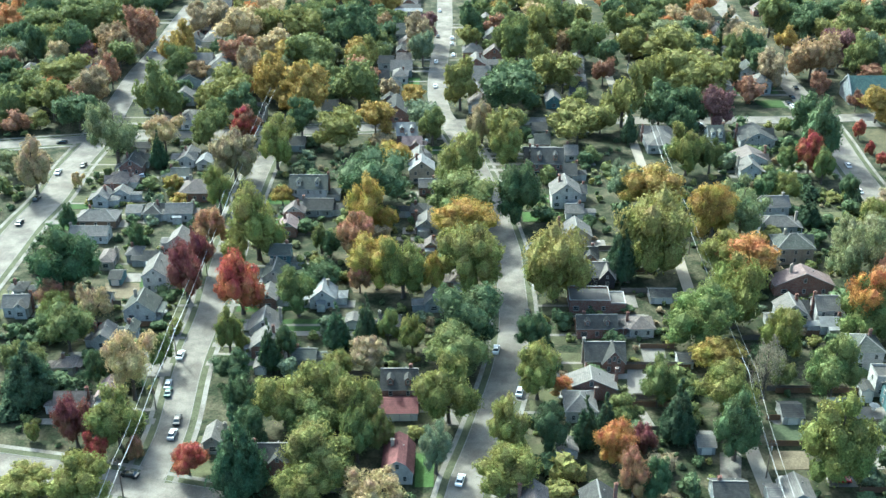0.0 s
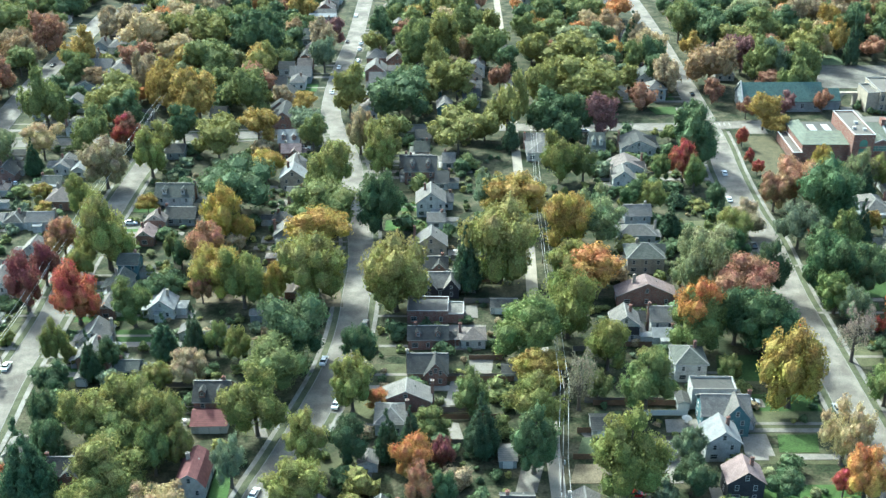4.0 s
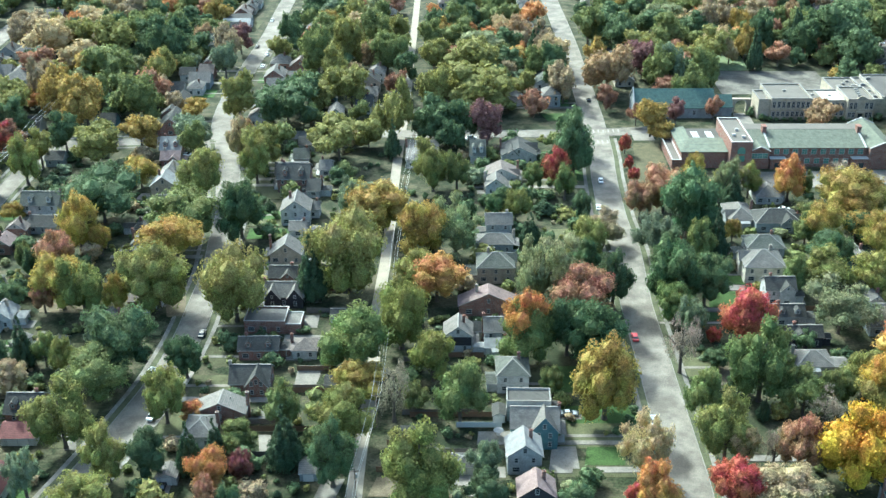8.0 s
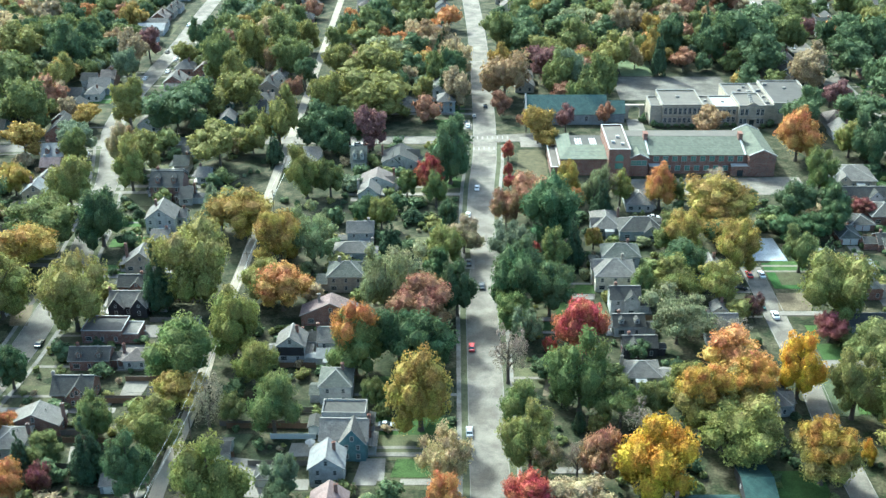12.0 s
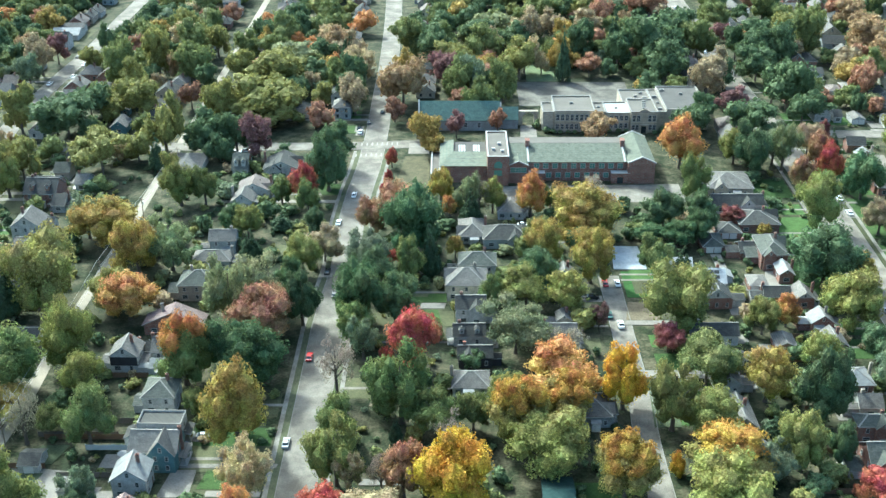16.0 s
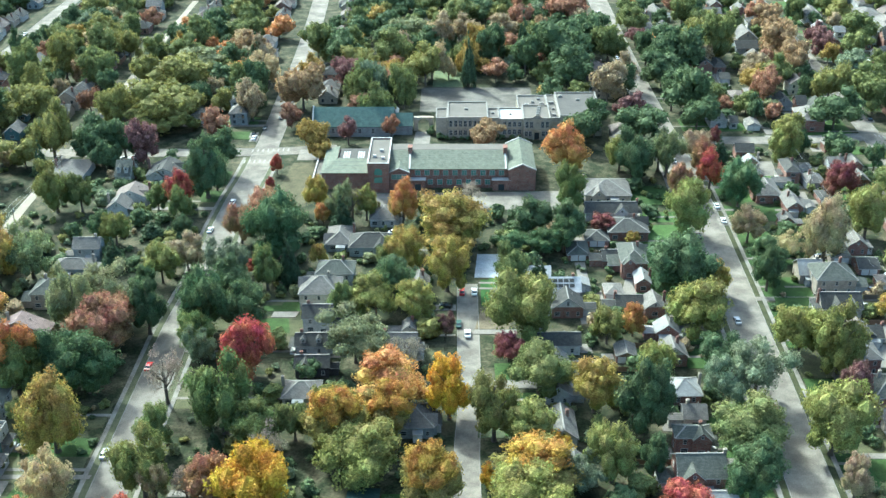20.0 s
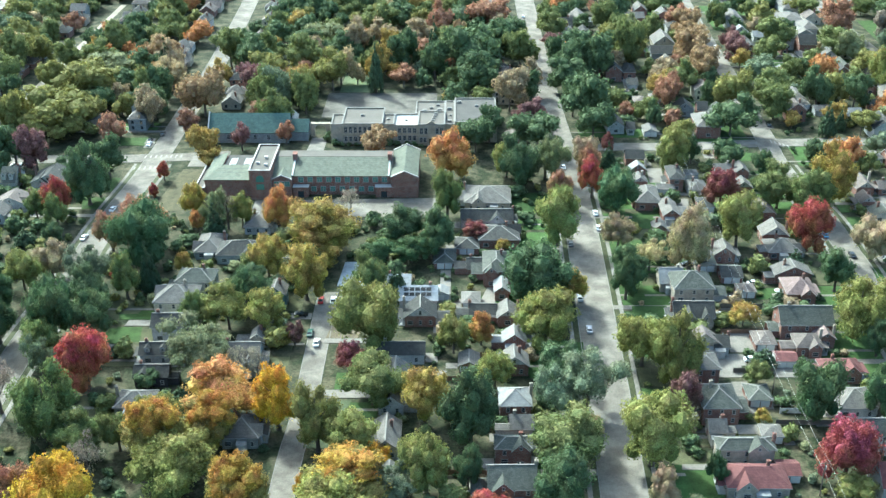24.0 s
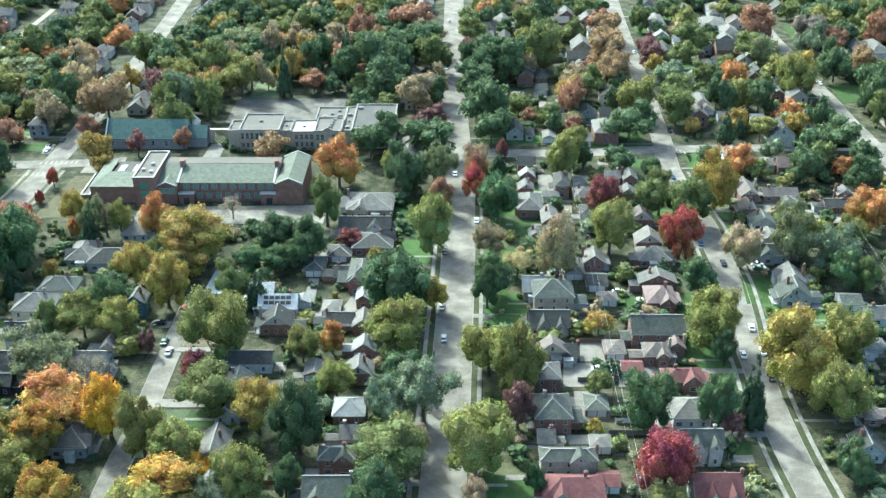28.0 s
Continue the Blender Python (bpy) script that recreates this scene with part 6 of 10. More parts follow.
sheet("school_lawn", [(172, 405), (186, 405), (187, 447), (176, 447)], 0.06, LAWN, "dry tan lawn beside the school", "lawn", (0.078, 0.071, 0.04))
sheet("gateway_drive", [(225, 447), (233, 447), (234, 484), (227, 484)], 0.098, CONCRETE, "pale concrete drive to the gateway", "driveway")
sheet("church_walk", [(177, 450), (186, 450), (186, 462), (177, 462)], 0.094, CONCRETE, "pale concrete forecourt at the corner", "path")
sheet("corner_lawn", [(253.5, 325), (262.8, 325), (262.8, 343), (253.5, 343)], 0.05, LAWN, "green lawn beside the paved court", "lawn", (0.035, 0.08, 0.02))
sheet("corner_drive", [(82, 237), (100, 234), (104, 219), (90, 221)], 0.06, CONCRETE, "broad pale concrete drive", "driveway")

# utility poles and their wires
WOOD = material("pole_wood", (0.14, 0.11, 0.085), 0.9, 5, 0.7, 0.3, 0.3)
WIRE = material("wire", (0.5, 0.49, 0.46), 0.5, 5, 1, 0.1, 0.0)


def tube_between(bm, a, b, ra, rb, n=6):
    a, b = Vector(a), Vector(b)
    q = (b - a).to_track_quat("Z", "Y").to_matrix()
    ring = [[bm.verts.new(c + q @ Vector((math.cos(k * 6.283 / n) * r, math.sin(k * 6.283 / n) * r, 0))) for k in range(n)] for c, r in ((a, ra), (b, rb))]
    for k in range(n):
        bm.faces.new((ring[0][k], ring[0][(k + 1) % n], ring[1][(k + 1) % n], ring[1][k]))
    bm.faces.new(ring[1])


bm = bmesh.new()
tube_between(bm, (0, 0, 0), (0, 0, 11), 0.17, 0.12, 8)
POLE = mesh_of("pole_shaft", bm, WOOD)
bm = bmesh.new()
box(bm, -1.2, 1.2, -0.07, 0.07, 10.2, 10.36)
ARM = mesh_of("crossarm", bm, WOOD)
bm = bmesh.new()
tube_between(bm, (0.3, 0.25, 8.2), (0.3, 0.25, 9.3), 0.26, 0.26, 10)
DRUM = mesh_of("transformer", bm, material("grey_steel", (0.3, 0.31, 0.31), 0.5, 4, 1, 0.1, 0.0, metal=0.5))


def pole_line(pts, wires, group, thick=0.02):
    for i, (x, y) in enumerate(pts):
        p = holder("utility_pole", x, y, 0, "wooden utility pole with a crossarm carrying wires", "utility pole", group)
        part("shaft", POLE, p)
        part("crossarm", ARM, p)
        if i % 2:
            part("transformer", DRUM, p)
    for dx, z in wires:
        cu = bpy.data.curves.new("wire", "CURVE")
        cu.dimensions = "3D"
        cu.bevel_depth = thick
        cu.bevel_resolution = 0
        sp = cu.splines.new("POLY")
        line = []
        for (x0, y0), (x1, y1) in zip(pts, pts[1:]):
            for k in range(8):
                t = k / 8
                line.append((x0 + (x1 - x0) * t + dx, y0 + (y1 - y0) * t, z - 3.2 * t * (1 - t)))
        line.append((pts[-1][0] + dx, pts[-1][1], z))
        sp.points.add(len(line) - 1)
        for q, v in zip(sp.points, line):
            q.co = (*v, 1)
        cu.materials.append(WIRE)
        tagged(new("overhead_wire", cu), "thin pale overhead wire between utility poles", "wire", "wires")


WIRES = [(-1.1, 10.4), (1.1, 10.4), (0.0, 8.0)]
pole_line([(-77.6, 168), (-77.6, 205), (-78.2, 240), (-78.5, 266), (-79.2, 314), (-79.9, 360), (-80.3, 405), (-80.3, 450), (-80.3, 495)], WIRES, "street poles", 0.05)
pole_line([(74, 168), (75.7, 212), (78.8, 243), (79.5, 285), (79.8, 330), (81, 380), (83, 430)], WIRES, "alley poles", 0.035)
pole_line([(384.6, 190), (384.7, 235), (384.2, 280), (384.9, 325), (385.4, 370), (385.1, 412), (384.8, 450)], WIRES[1:], "lane poles")
pole_line([(481, 200), (482, 260), (483, 320), (484, 380)], WIRES[1:], "lane poles")


# ---- garden fences ----
def fence_panel(mat):
    """Boards that run into one another, with worn gaps at the top."""
    bm = bmesh.new()
    n = 12
    low = [(i * 2.4 / n, 0.06) for i in range(n + 1)]
    top = []
    for i in range(n):
        x0, x1 = i * 2.4 / n, (i + 1) * 2.4 / n
        top += [(x0 + 0.012, 1.7), (x0 + 0.05, 1.8), (x1 - 0.05, 1.8), (x1 - 0.012, 1.7)]
    f = bm.faces.new([bm.verts.new((x, -0.015, z)) for x, z in low[::6] + top[::-1]])
    r = bmesh.ops.extrude_face_region(bm, geom=[f])
    bmesh.ops.translate(bm, vec=(0, 0.03, 0), verts=[v for v in r["geom"] if isinstance(v, bmesh.types.BMVert)])
    bmesh.ops.recalc_face_normals(bm, faces=bm.faces)
    return mesh_of("fence_panel", bm, mat)


FENCE_MATS = [material("grey_fence_wood", (0.13, 0.115, 0.10), 0.9, 5, 0.6, 0.3, 0.3), material("brown_fence_wood", (0.15, 0.095, 0.06), 0.9, 5, 0.6, 0.3, 0.3), material("white_fence", (0.5, 0.5, 0.48), 0.7, 5, 0.6, 0.12, 0.1)]
FENCE_PANELS = [fence_panel(m) for m in FENCE_MATS]
bm = bmesh.new()
box(bm, -0.06, 0.06, -0.06, 0.06, 0, 1.95)
POSTS = []
for m in FENCE_MATS:
    b2 = bm.copy()
    POSTS.append(mesh_of("post", b2, m))
bm.free()


def fence(x, y, n, k):
    """A board fence along a garden's edge, n panels long."""
    g = holder("fence", x, y, 0, f"{('weathered grey', 'brown', 'white')[k]} wooden board fence between back gardens", "fence", "garden fences")
    for i in range(n):
        part("panel", FENCE_PANELS[k], g, (i * 2.4, 0, 0))
        part("post", POSTS[k], g, (i * 2.4, 0.06, 0))
    part("post", POSTS[k], g, (n * 2.4, 0.06, 0))


# ---- patios, sheds and garden tables ----
def patio(x, y, w, d):
    bm = bmesh.new()
    box(bm, x - w / 2, x + w / 2, y - d / 2, y + d / 2, 0.0, 0.11 + 0.0007 * (len(LOTS) % 30))
    LOTS.append(x)
    tagged(new("patio", mesh_of("patio", bm, CONCRETE)), "pale concrete patio behind a house", "patio", kind="structure")


bm = bmesh.new()
bmesh.ops.create_cone(bm, cap_ends=True, segments=14, radius1=0.62, radius2=0.6, depth=0.05, matrix=Matrix.Translation((0, 0, 0.73)))
TABLE_TOP = mesh_of("table_top", bm, TRIM)
bm = bmesh.new()
tube_between(bm, (0, 0, 0), (0, 0, 0.71), 0.05, 0.04, 6)
box(bm, -0.3, 0.3, -0.04, 0.04, 0, 0.04)
TABLE_LEG = mesh_of("table_leg", bm, TRIM)
bm = bmesh.new()
for k in range(8):
    a0, a1 = k * math.pi / 4, (k + 1) * math.pi / 4
    slab(bm, [(0, 0, 2.55), (1.4 * math.cos(a0), 1.4 * math.sin(a0), 2.05), (1.4 * math.cos(a1), 1.4 * math.sin(a1), 2.05)], 0.03)
bmesh.ops.remove_doubles(bm, verts=bm.verts, dist=0.001)
PARASOL = mesh_of("parasol", bm, TRIM)


def garden_table(x, y, shaded):
    g = holder("garden_table", x, y, 0, "small white round garden table on a patio", "table", "garden tables", z=0.13)
    part("table_top", TABLE_TOP, g)
    part("table_leg", TABLE_LEG, g)
    if shaded:
        part("parasol", PARASOL, g, label="closed-weave white parasol")

# ---- houses and garages ----
house(100.4, 283.7, 8.1, 7.5, -0.8, 2, "y", "g", "w", 1, "S")
house(105.1, 288.8, 3.8, 4.6, 0.1, 1.5, "x", "d", "w", 1, "")
house(111.8, 286.1, 7.2, 7.4, -0.4, 2, "x", "g", "w", 1, "N")
house(111.1, 280.6, 5.5, 5.1, 0.3, 1, "x", "w", "w", 1, "")
house(115.4, 263.8, 8.7, 9.5, 0.4, 2, "h", "t", "w", 1, "")
house(119.0, 249.1, 11.6, 6.1, -1.3, 2, "f", "d", "w", 1, "")
house(119.9, 239.7, 12.0, 8.9, -1.5, 2, "x", "g", "n", 1, "V")
house(116.5, 227.5, 8.5, 7.6, 1.0, 2, "y", "w", "w", 1, "")
house(-126.5, 578.6, 11.1, 22.0, -0.7, 1.5, "h", "g", "c", -1, "n")
house(-124.0, 528.7, 11.6, 10.1, -0.8, 2, "x", "g", "w", -1, "n")
house(-124.5, 505.1, 12.5, 6.1, 1.5, 1.5, "y", "d", "g", -1, "n")
house(-122.2, 481.0, 9.9, 6.4, -0.1, 1.5, "y", "g", "w", -1, "n")
house(-125.6, 462.7, 7.8, 11.0, 1.0, 1, "h", "g", "w", -1, "n")
house(-115.4, 459.3, 5.3, 7.2, -0.1, 1, "h", "g", "g", -1, "n")
house(-209.5, 526.9, 4.7, 10.4, 0.4, 1, "h", "g", "w", 1, "n")
house(-105.5, 410.9, 6.5, 11.2, -1.0, 1, "y", "g", "w", 1, "")
house(-97.8, 405.7, 5.8, 6.7, 0.4, 1, "y", "w", "w", 1, "")
house(-126.7, 408.3, 5.8, 12.3, 1.1, 1.5, "h", "d", "k", -1, "")
house(-126.1, 421.5, 7.2, 4.7, 0.1, 1, "x", "d", "g", -1, "")
house(-86.4, 461.6, 9.0, 9.6, 0.7, 1.5, "x", "d", "g", 1, "n")
house(-64.0, 425.3, 7.2, 7.7, 0.5, 1, "x", "d", "g", -1, "")
house(-187.8, 625.7, 7.2, 10.0, -1.3, 1, "x", "d", "g", 1, "n")
house(-25.2, 639.1, 13.9, 7.1, 0.8, 1, "x", "g", "w", 1, "n")
house(19.4, 614.1, 5.4, 8.8, 0.3, 1.5, "y", "g", "g", -1, "n")
house(22.1, 578.6, 9.6, 9.5, -0.6, 1.5, "y", "g", "s", -1, "n")
house(21.8, 546.9, 10.5, 6.8, -1.4, 1.5, "y", "b", "k", -1, "n")
house(-29.4, 588.3, 9.8, 11.0, 1.1, 1.5, "x", "t", "g", 1, "n")
house(-25.8, 553.8, 4.9, 8.2, -0.1, 1.5, "y", "d", "k", 1, "n")
house(-24.5, 523.5, 10.1, 9.5, 0.7, 1.5, "x", "g", "g", 1, "n")
house(-33.6, 512.4, 7.2, 9.6, 1.1, 1, "x", "d", "g", 1, "n")
house(-27.4, 495.5, 7.0, 7.9, 0.6, 1.5, "y", "d", "w", 1, "n")
house(-27.7, 474.3, 9.3, 4.6, 1.3, 1.5, "y", "d", "k", 1, "n")
house(-53.8, 466.6, 7.1, 8.3, -0.3, 1.5, "x", "d", "n", -1, "n")
house(-18.6, 436.2, 8.5, 9.9, 0.9, 1.5, "x", "w", "k", 1, "")
house(-12.9, 407.9, 7.6, 8.7, -0.2, 1.5, "y", "g", "k", 1, "")
house(-11.5, 392.6, 9.4, 7.6, 1.3, 2, "y", "w", "s", 1, "")
house(37.2, 441.6, 6.2, 7.5, 1.1, 1, "x", "d", "g", -1, "")
house(37.2, 425.2, 6.0, 7.4, -1.2, 1.5, "x", "t", "s", -1, "")
house(37.3, 400.9, 12.2, 11.0, -1.1, 2, "x", "d", "k", -1, "d")
house(48.2, 414.9, 4.7, 8.4, -0.8, 1, "x", "g", "w", -1, "")
house(46.1, 478.0, 6.7, 9.7, 1.4, 1.5, "y", "g", "n", -1, "n")
house(42.5, 499.4, 3.9, 4.6, -0.2, 1, "y", "d", "n", -1, "n")
house(86.4, 430.4, 12.8, 22.0, 0.4, 1.5, "h", "g", "w", 0, "")
house(109.2, 430.3, 6.0, 11.9, -0.6, 1.5, "x", "t", "w", 1, "d")
house(126.0, 430.5, 14.1, 12.3, 0.0, 1.5, "y", "d", "w", 1, "c")
house(118.0, 407.5, 12.4, 8.8, -0.3, 1.5, "y", "b", "w", 1, "")
house(115.5, 396.7, 7.8, 7.6, -0.4, 1.5, "y", "g", "w", 1, "")
house(125.6, 498.1, 12.2, 7.8, 0.3, 1, "y", "d", "w", 1, "n")
house(89.3, 521.1, 4.6, 11.1, 0.3, 1, "x", "d", "g", 0, "n")
house(-127.2, 387.7, 7.7, 9.6, 1.2, 1, "h", "b", "k", -1, "")
house(-129.0, 371.0, 5.3, 7.8, 0.5, 1.5, "y", "g", "w", -1, "")
house(-122.8, 374.8, 6.4, 4.6, 1.3, 1, "y", "g", "w", -1, "")
house(-95.4, 377.5, 10.6, 10.7, 1.1, 1.5, "h", "b", "k", 1, "")
house(-97.3, 358.0, 9.2, 6.1, 1.5, 1.5, "x", "g", "w", 1, "")
house(-125.6, 353.7, 14.0, 8.1, 0.5, 1, "h", "g", "b", -1, "")
house(-124.7, 341.2, 12.7, 6.4, -1.0, 1, "x", "g", "w", -1, "")
house(-114.3, 361.1, 5.5, 7.1, 1.1, 1, "x", "g", "w", -1, "a")
house(-107.1, 359.4, 6.2, 8.3, 1.4, 1, "h", "d", "g", 1, "")
house(-113.4, 322.9, 4.6, 8.9, 1.2, 1, "h", "b", "s", 1, "")
house(-105.5, 326.5, 4.7, 5.8, 0.2, 1, "h", "g", "g", 1, "")
house(-98.4, 322.8, 5.6, 6.4, 0.6, 1, "x", "d", "g", 1, "")
house(-107.4, 311.1, 3.9, 6.3, -0.9, 1, "x", "d", "n", 1, "a")
house(-93.6, 309.0, 7.4, 10.6, 1.0, 2, "y", "g", "w", 1, "N")
house(-92.2, 335.4, 6.7, 7.6, 0.2, 1.5, "y", "g", "w", 1, "")
house(-107.4, 295.2, 5.2, 5.6, -0.6, 1, "x", "t", "w", 1, "")
house(-93.8, 289.4, 9.4, 8.2, -1.3, 1.5, "y", "t", "w", 1, "N")
house(-93.6, 276.2, 3.2, 5.8, 1.1, 1.5, "y", "t", "g", 1, "")
house(-132.1, 291.2, 7.6, 6.4, 1.5, 1.5, "x", "g", "w", -1, "")
house(-55.9, 321.4, 6.4, 6.0, -1.2, 2, "x", "t", "n", -1, "")
house(-56.9, 346.0, 5.9, 7.0, 0.9, 1.5, "y", "m", "k", -1, "")
house(-56.1, 357.1, 7.1, 4.6, -0.3, 1.5, "y", "b", "k", -1, "")
house(-52.8, 375.9, 13.7, 9.1, -1.0, 2, "x", "t", "w", -1, "d")
house(-56.4, 311.1, 6.8, 8.6, -0.6, 1.5, "y", "t", "w", -1, "N")
house(-56.3, 296.2, 5.1, 7.6, 0.8, 1.5, "y", "g", "k", -1, "")
house(-54.9, 279.0, 8.4, 8.2, 1.1, 1.5, "y", "g", "w", -1, "N")
house(-135.0, 302.1, 3.5, 5.1, -1.4, 1, "h", "d", "g", -1, "")
house(-8.8, 380.3, 6.5, 5.4, 0.3, 1.5, "x", "g", "k", 1, "")
house(-11.9, 360.0, 5.1, 6.9, -1.4, 1, "h", "d", "k", 1, "")
house(-8.6, 347.5, 6.9, 7.6, 0.7, 1.5, "y", "g", "g", 1, "")
house(-6.9, 330.9, 3.8, 4.6, -0.5, 1.5, "y", "b", "k", 1, "")
house(-39.6, 296.9, 7.7, 7.6, 1.1, 1.5, "y", "w", "w", -1, "")
house(-5.4, 293.7, 5.1, 6.0, 1.4, 1.5, "y", "g", "g", 1, "")
house(2.4, 308.8, 5.3, 7.6, 0.0, 1, "h", "b", "k", 1, "")
house(41.7, 370.9, 10.4, 9.6, 1.5, 2, "y", "g", "w", -1, "")
house(47.1, 374.9, 5.3, 5.3, -0.6, 1.5, "x", "g", "w", -1, "")
house(43.9, 359.1, 6.1, 6.2, -1.3, 1, "x", "g", "w", -1, "")
house(42.3, 339.5, 10.6, 7.6, 0.3, 1.5, "y", "g", "s", -1, "")
house(-48.0, 363.0, 10.3, 8.0, -1.4, 1, "x", "d", "g", -1, "")
house(-29.2, 283.5, 4.4, 4.9, -0.9, 1, "y", "g", "w", -1, "a")
house(-18.1, 280.8, 5.7, 6.8, -0.3, 1, "x", "d", "g", 1, "")
house(45.6, 311.0, 12.0, 8.3, 0.3, 1.5, "x", "g", "d", -1, "ND")
house(43.5, 323.1, 8.8, 6.4, -1.0, 1.5, "x", "d", "k", -1, "Nc")
house(42.1, 295.1, 12.4, 9.0, -1.4, 1.5, "f", "g", "k", -1, "NE")
house(42.4, 279.0, 11.4, 6.5, 1.1, 1.5, "x", "d", "k", -1, "d")
house(65.4, 299.2, 8.1, 5.9, -0.6, 1, "x", "d", "w", -1, "a")
house(55.6, 279.6, 7.0, 6.6, 1.4, 1, "h", "b", "w", -1, "N")
house(115.1, 358.6, 9.1, 6.8, 1.2, 2, "x", "g", "g", 1, "")
house(113.3, 347.2, 12.7, 7.3, -0.4, 1.5, "h", "g", "g", 1, "")
house(112.9, 327.2, 12.0, 10.0, -0.1, 2, "h", "t", "s", 1, "")
house(109.9, 304.3, 18.3, 6.1, 0.1, 1.5, "y", "m", "k", 1, "")
house(-100.7, 273.3, 4.8, 7.6, 0.4, 1.5, "y", "g", "w", 1, "")
house(-107.1, 258.3, 4.6, 5.1, 0.3, 1, "h", "b", "s", 1, "")
house(-100.0, 240.0, 7.9, 5.7, 0.2, 1.5, "x", "b", "w", 1, "")
house(-91.4, 244.3, 5.1, 7.6, 0.4, 1.5, "y", "m", "w", 1, "")
house(-52.6, 268.8, 8.7, 7.6, 1.3, 1.5, "y", "g", "k", -1, "")
house(-53.2, 259.1, 3.2, 4.9, 0.0, 1, "y", "g", "w", -1, "a")
house(-59.3, 224.3, 4.7, 6.6, -0.2, 1.5, "y", "g", "g", -1, "")
house(-43.2, 214.5, 8.1, 6.6, 0.7, 2, "x", "d", "k", -1, "c")
house(-41.3, 262.8, 6.2, 5.4, -0.8, 1, "x", "t", "g", -1, "")
house(-12.9, 215.0, 7.1, 11.0, -0.6, 1.5, "G", "r", "w", 1, "")
house(-13.6, 239.4, 9.2, 8.6, 1.4, 1, "x", "r", "w", 1, "a")
house(-13.8, 245.8, 9.2, 8.9, 0.1, 2, "x", "d", "k", 1, "d")
house(42.7, 262.7, 10.8, 8.7, 0.1, 1.5, "x", "d", "k", -1, "V")
house(37.2, 247.5, 13.3, 6.0, -1.5, 1.5, "y", "g", "k", -1, "")
house(33.5, 238.8, 7.8, 9.1, -0.3, 1.5, "h", "g", "w", -1, "")
house(28.6, 221.8, 4.9, 4.9, 0.2, 1, "y", "g", "w", -1, "a")
house(18.7, 197.3, 6.0, 7.5, -1.4, 2, "y", "b", "d", -1, "")
house(33.2, 197.0, 7.3, 6.9, 0.3, 2, "y", "d", "k", -1, "")
house(65.4, 262.1, 4.1, 5.0, 0.4, 1, "x", "d", "w", -1, "a")
house(64.6, 203.8, 7.5, 8.1, -1.3, 1, "x", "d", "g", 0, "")
house(80.4, 203.6, 6.9, 7.6, 0.4, 1, "y", "g", "g", 0, "")
house(88.0, 237.0, 5.2, 6.9, -0.1, 1, "x", "d", "w", 0, "a")
house(63.2, 224.2, 4.3, 6.4, 0.5, 1, "x", "g", "g", -1, "a")
house(218.0, 390.0, 9.7, 11.7, -0.4, 1, "h", "g", "w", 1, "p")
house(203.2, 370.8, 9.2, 14.0, 0.6, 1, "h", "g", "g", -1, "")
house(215.2, 365.4, 16.1, 10.4, 0.7, 1.5, "h", "d", "g", 1, "")
house(204.5, 340.9, 12.3, 8.9, -1.4, 2, "h", "t", "g", 1, "")
house(200.8, 328.2, 12.8, 11.4, -1.3, 2, "h", "g", "c", -1, "")
house(201.8, 311.2, 9.1, 7.2, 0.5, 2, "x", "d", "w", -1, "")
house(201.2, 298.0, 9.3, 6.4, 1.4, 1.5, "x", "d", "w", -1, "")
house(232.9, 331.6, 6.5, 6.4, -0.7, 2, "y", "g", "n", 1, "")
house(230.8, 306.7, 4.3, 4.9, -0.1, 1.5, "y", "g", "s", 1, "")
house(228.6, 295.0, 9.4, 11.5, 0.4, 1.5, "x", "g", "g", 1, "c")
house(234.1, 259.0, 9.8, 11.0, 0.4, 1.5, "h", "g", "g", 1, "")
house(273.6, 255.0, 7.2, 12.2, 0.4, 1.5, "y", "g", "w", -1, "")
house(275.3, 237.4, 6.3, 7.1, 0.4, 1.5, "y", "g", "w", -1, "")
house(272.6, 341.7, 8.6, 6.4, -0.5, 1.5, "x", "p", "w", -1, "N")
house(111.1, 247.8, 3.2, 4.9, -0.4, 1, "y", "d", "w", 1, "a")
house(102.2, 226.3, 7.1, 5.4, -0.6, 1, "h", "d", "w", 1, "a")
house(118.5, 211.5, 8.6, 6.6, -0.4, 2, "y", "m", "d", 1, "N")
house(207.7, 209.5, 14.9, 8.1, 0.3, 2, "h", "v", "w", 1, "")
house(222.1, 222.4, 7.5, 13.9, -0.6, 1, "x", "v", "d", 1, "a")
house(201.3, 272.2, 10.2, 8.5, -0.4, 1, "h", "g", "w", -1, "")
house(202.8, 285.8, 9.8, 5.9, 0.8, 1.5, "x", "d", "d", -1, "")
house(304.9, 413.3, 17.8, 16.4, -1.4, 1.5, "h", "g", "s", 1, "")
house(304.1, 393.2, 19.3, 7.3, 0.2, 1.5, "x", "d", "w", 1, "")
house(308.1, 378.9, 14.5, 12.6, 0.7, 1.5, "h", "d", "k", 1, "")
house(296.4, 372.8, 8.6, 9.2, -0.6, 1, "h", "d", "k", 1, "a")
house(306.3, 351.6, 8.7, 14.5, -0.8, 2, "h", "t", "k", 1, "")
house(299.8, 355.3, 6.9, 7.5, 0.9, 1, "x", "d", "k", 1, "")
house(307.8, 338.0, 4.7, 7.6, -0.8, 1.5, "y", "w", "k", 1, "")
house(287.3, 336.9, 5.1, 4.9, -0.9, 1, "y", "w", "w", -1, "a")
house(297.4, 332.5, 5.9, 7.5, -0.2, 1, "h", "g", "k", 1, "a")
house(308.9, 321.2, 6.3, 7.6, 0.6, 1.5, "y", "g", "k", 1, "")
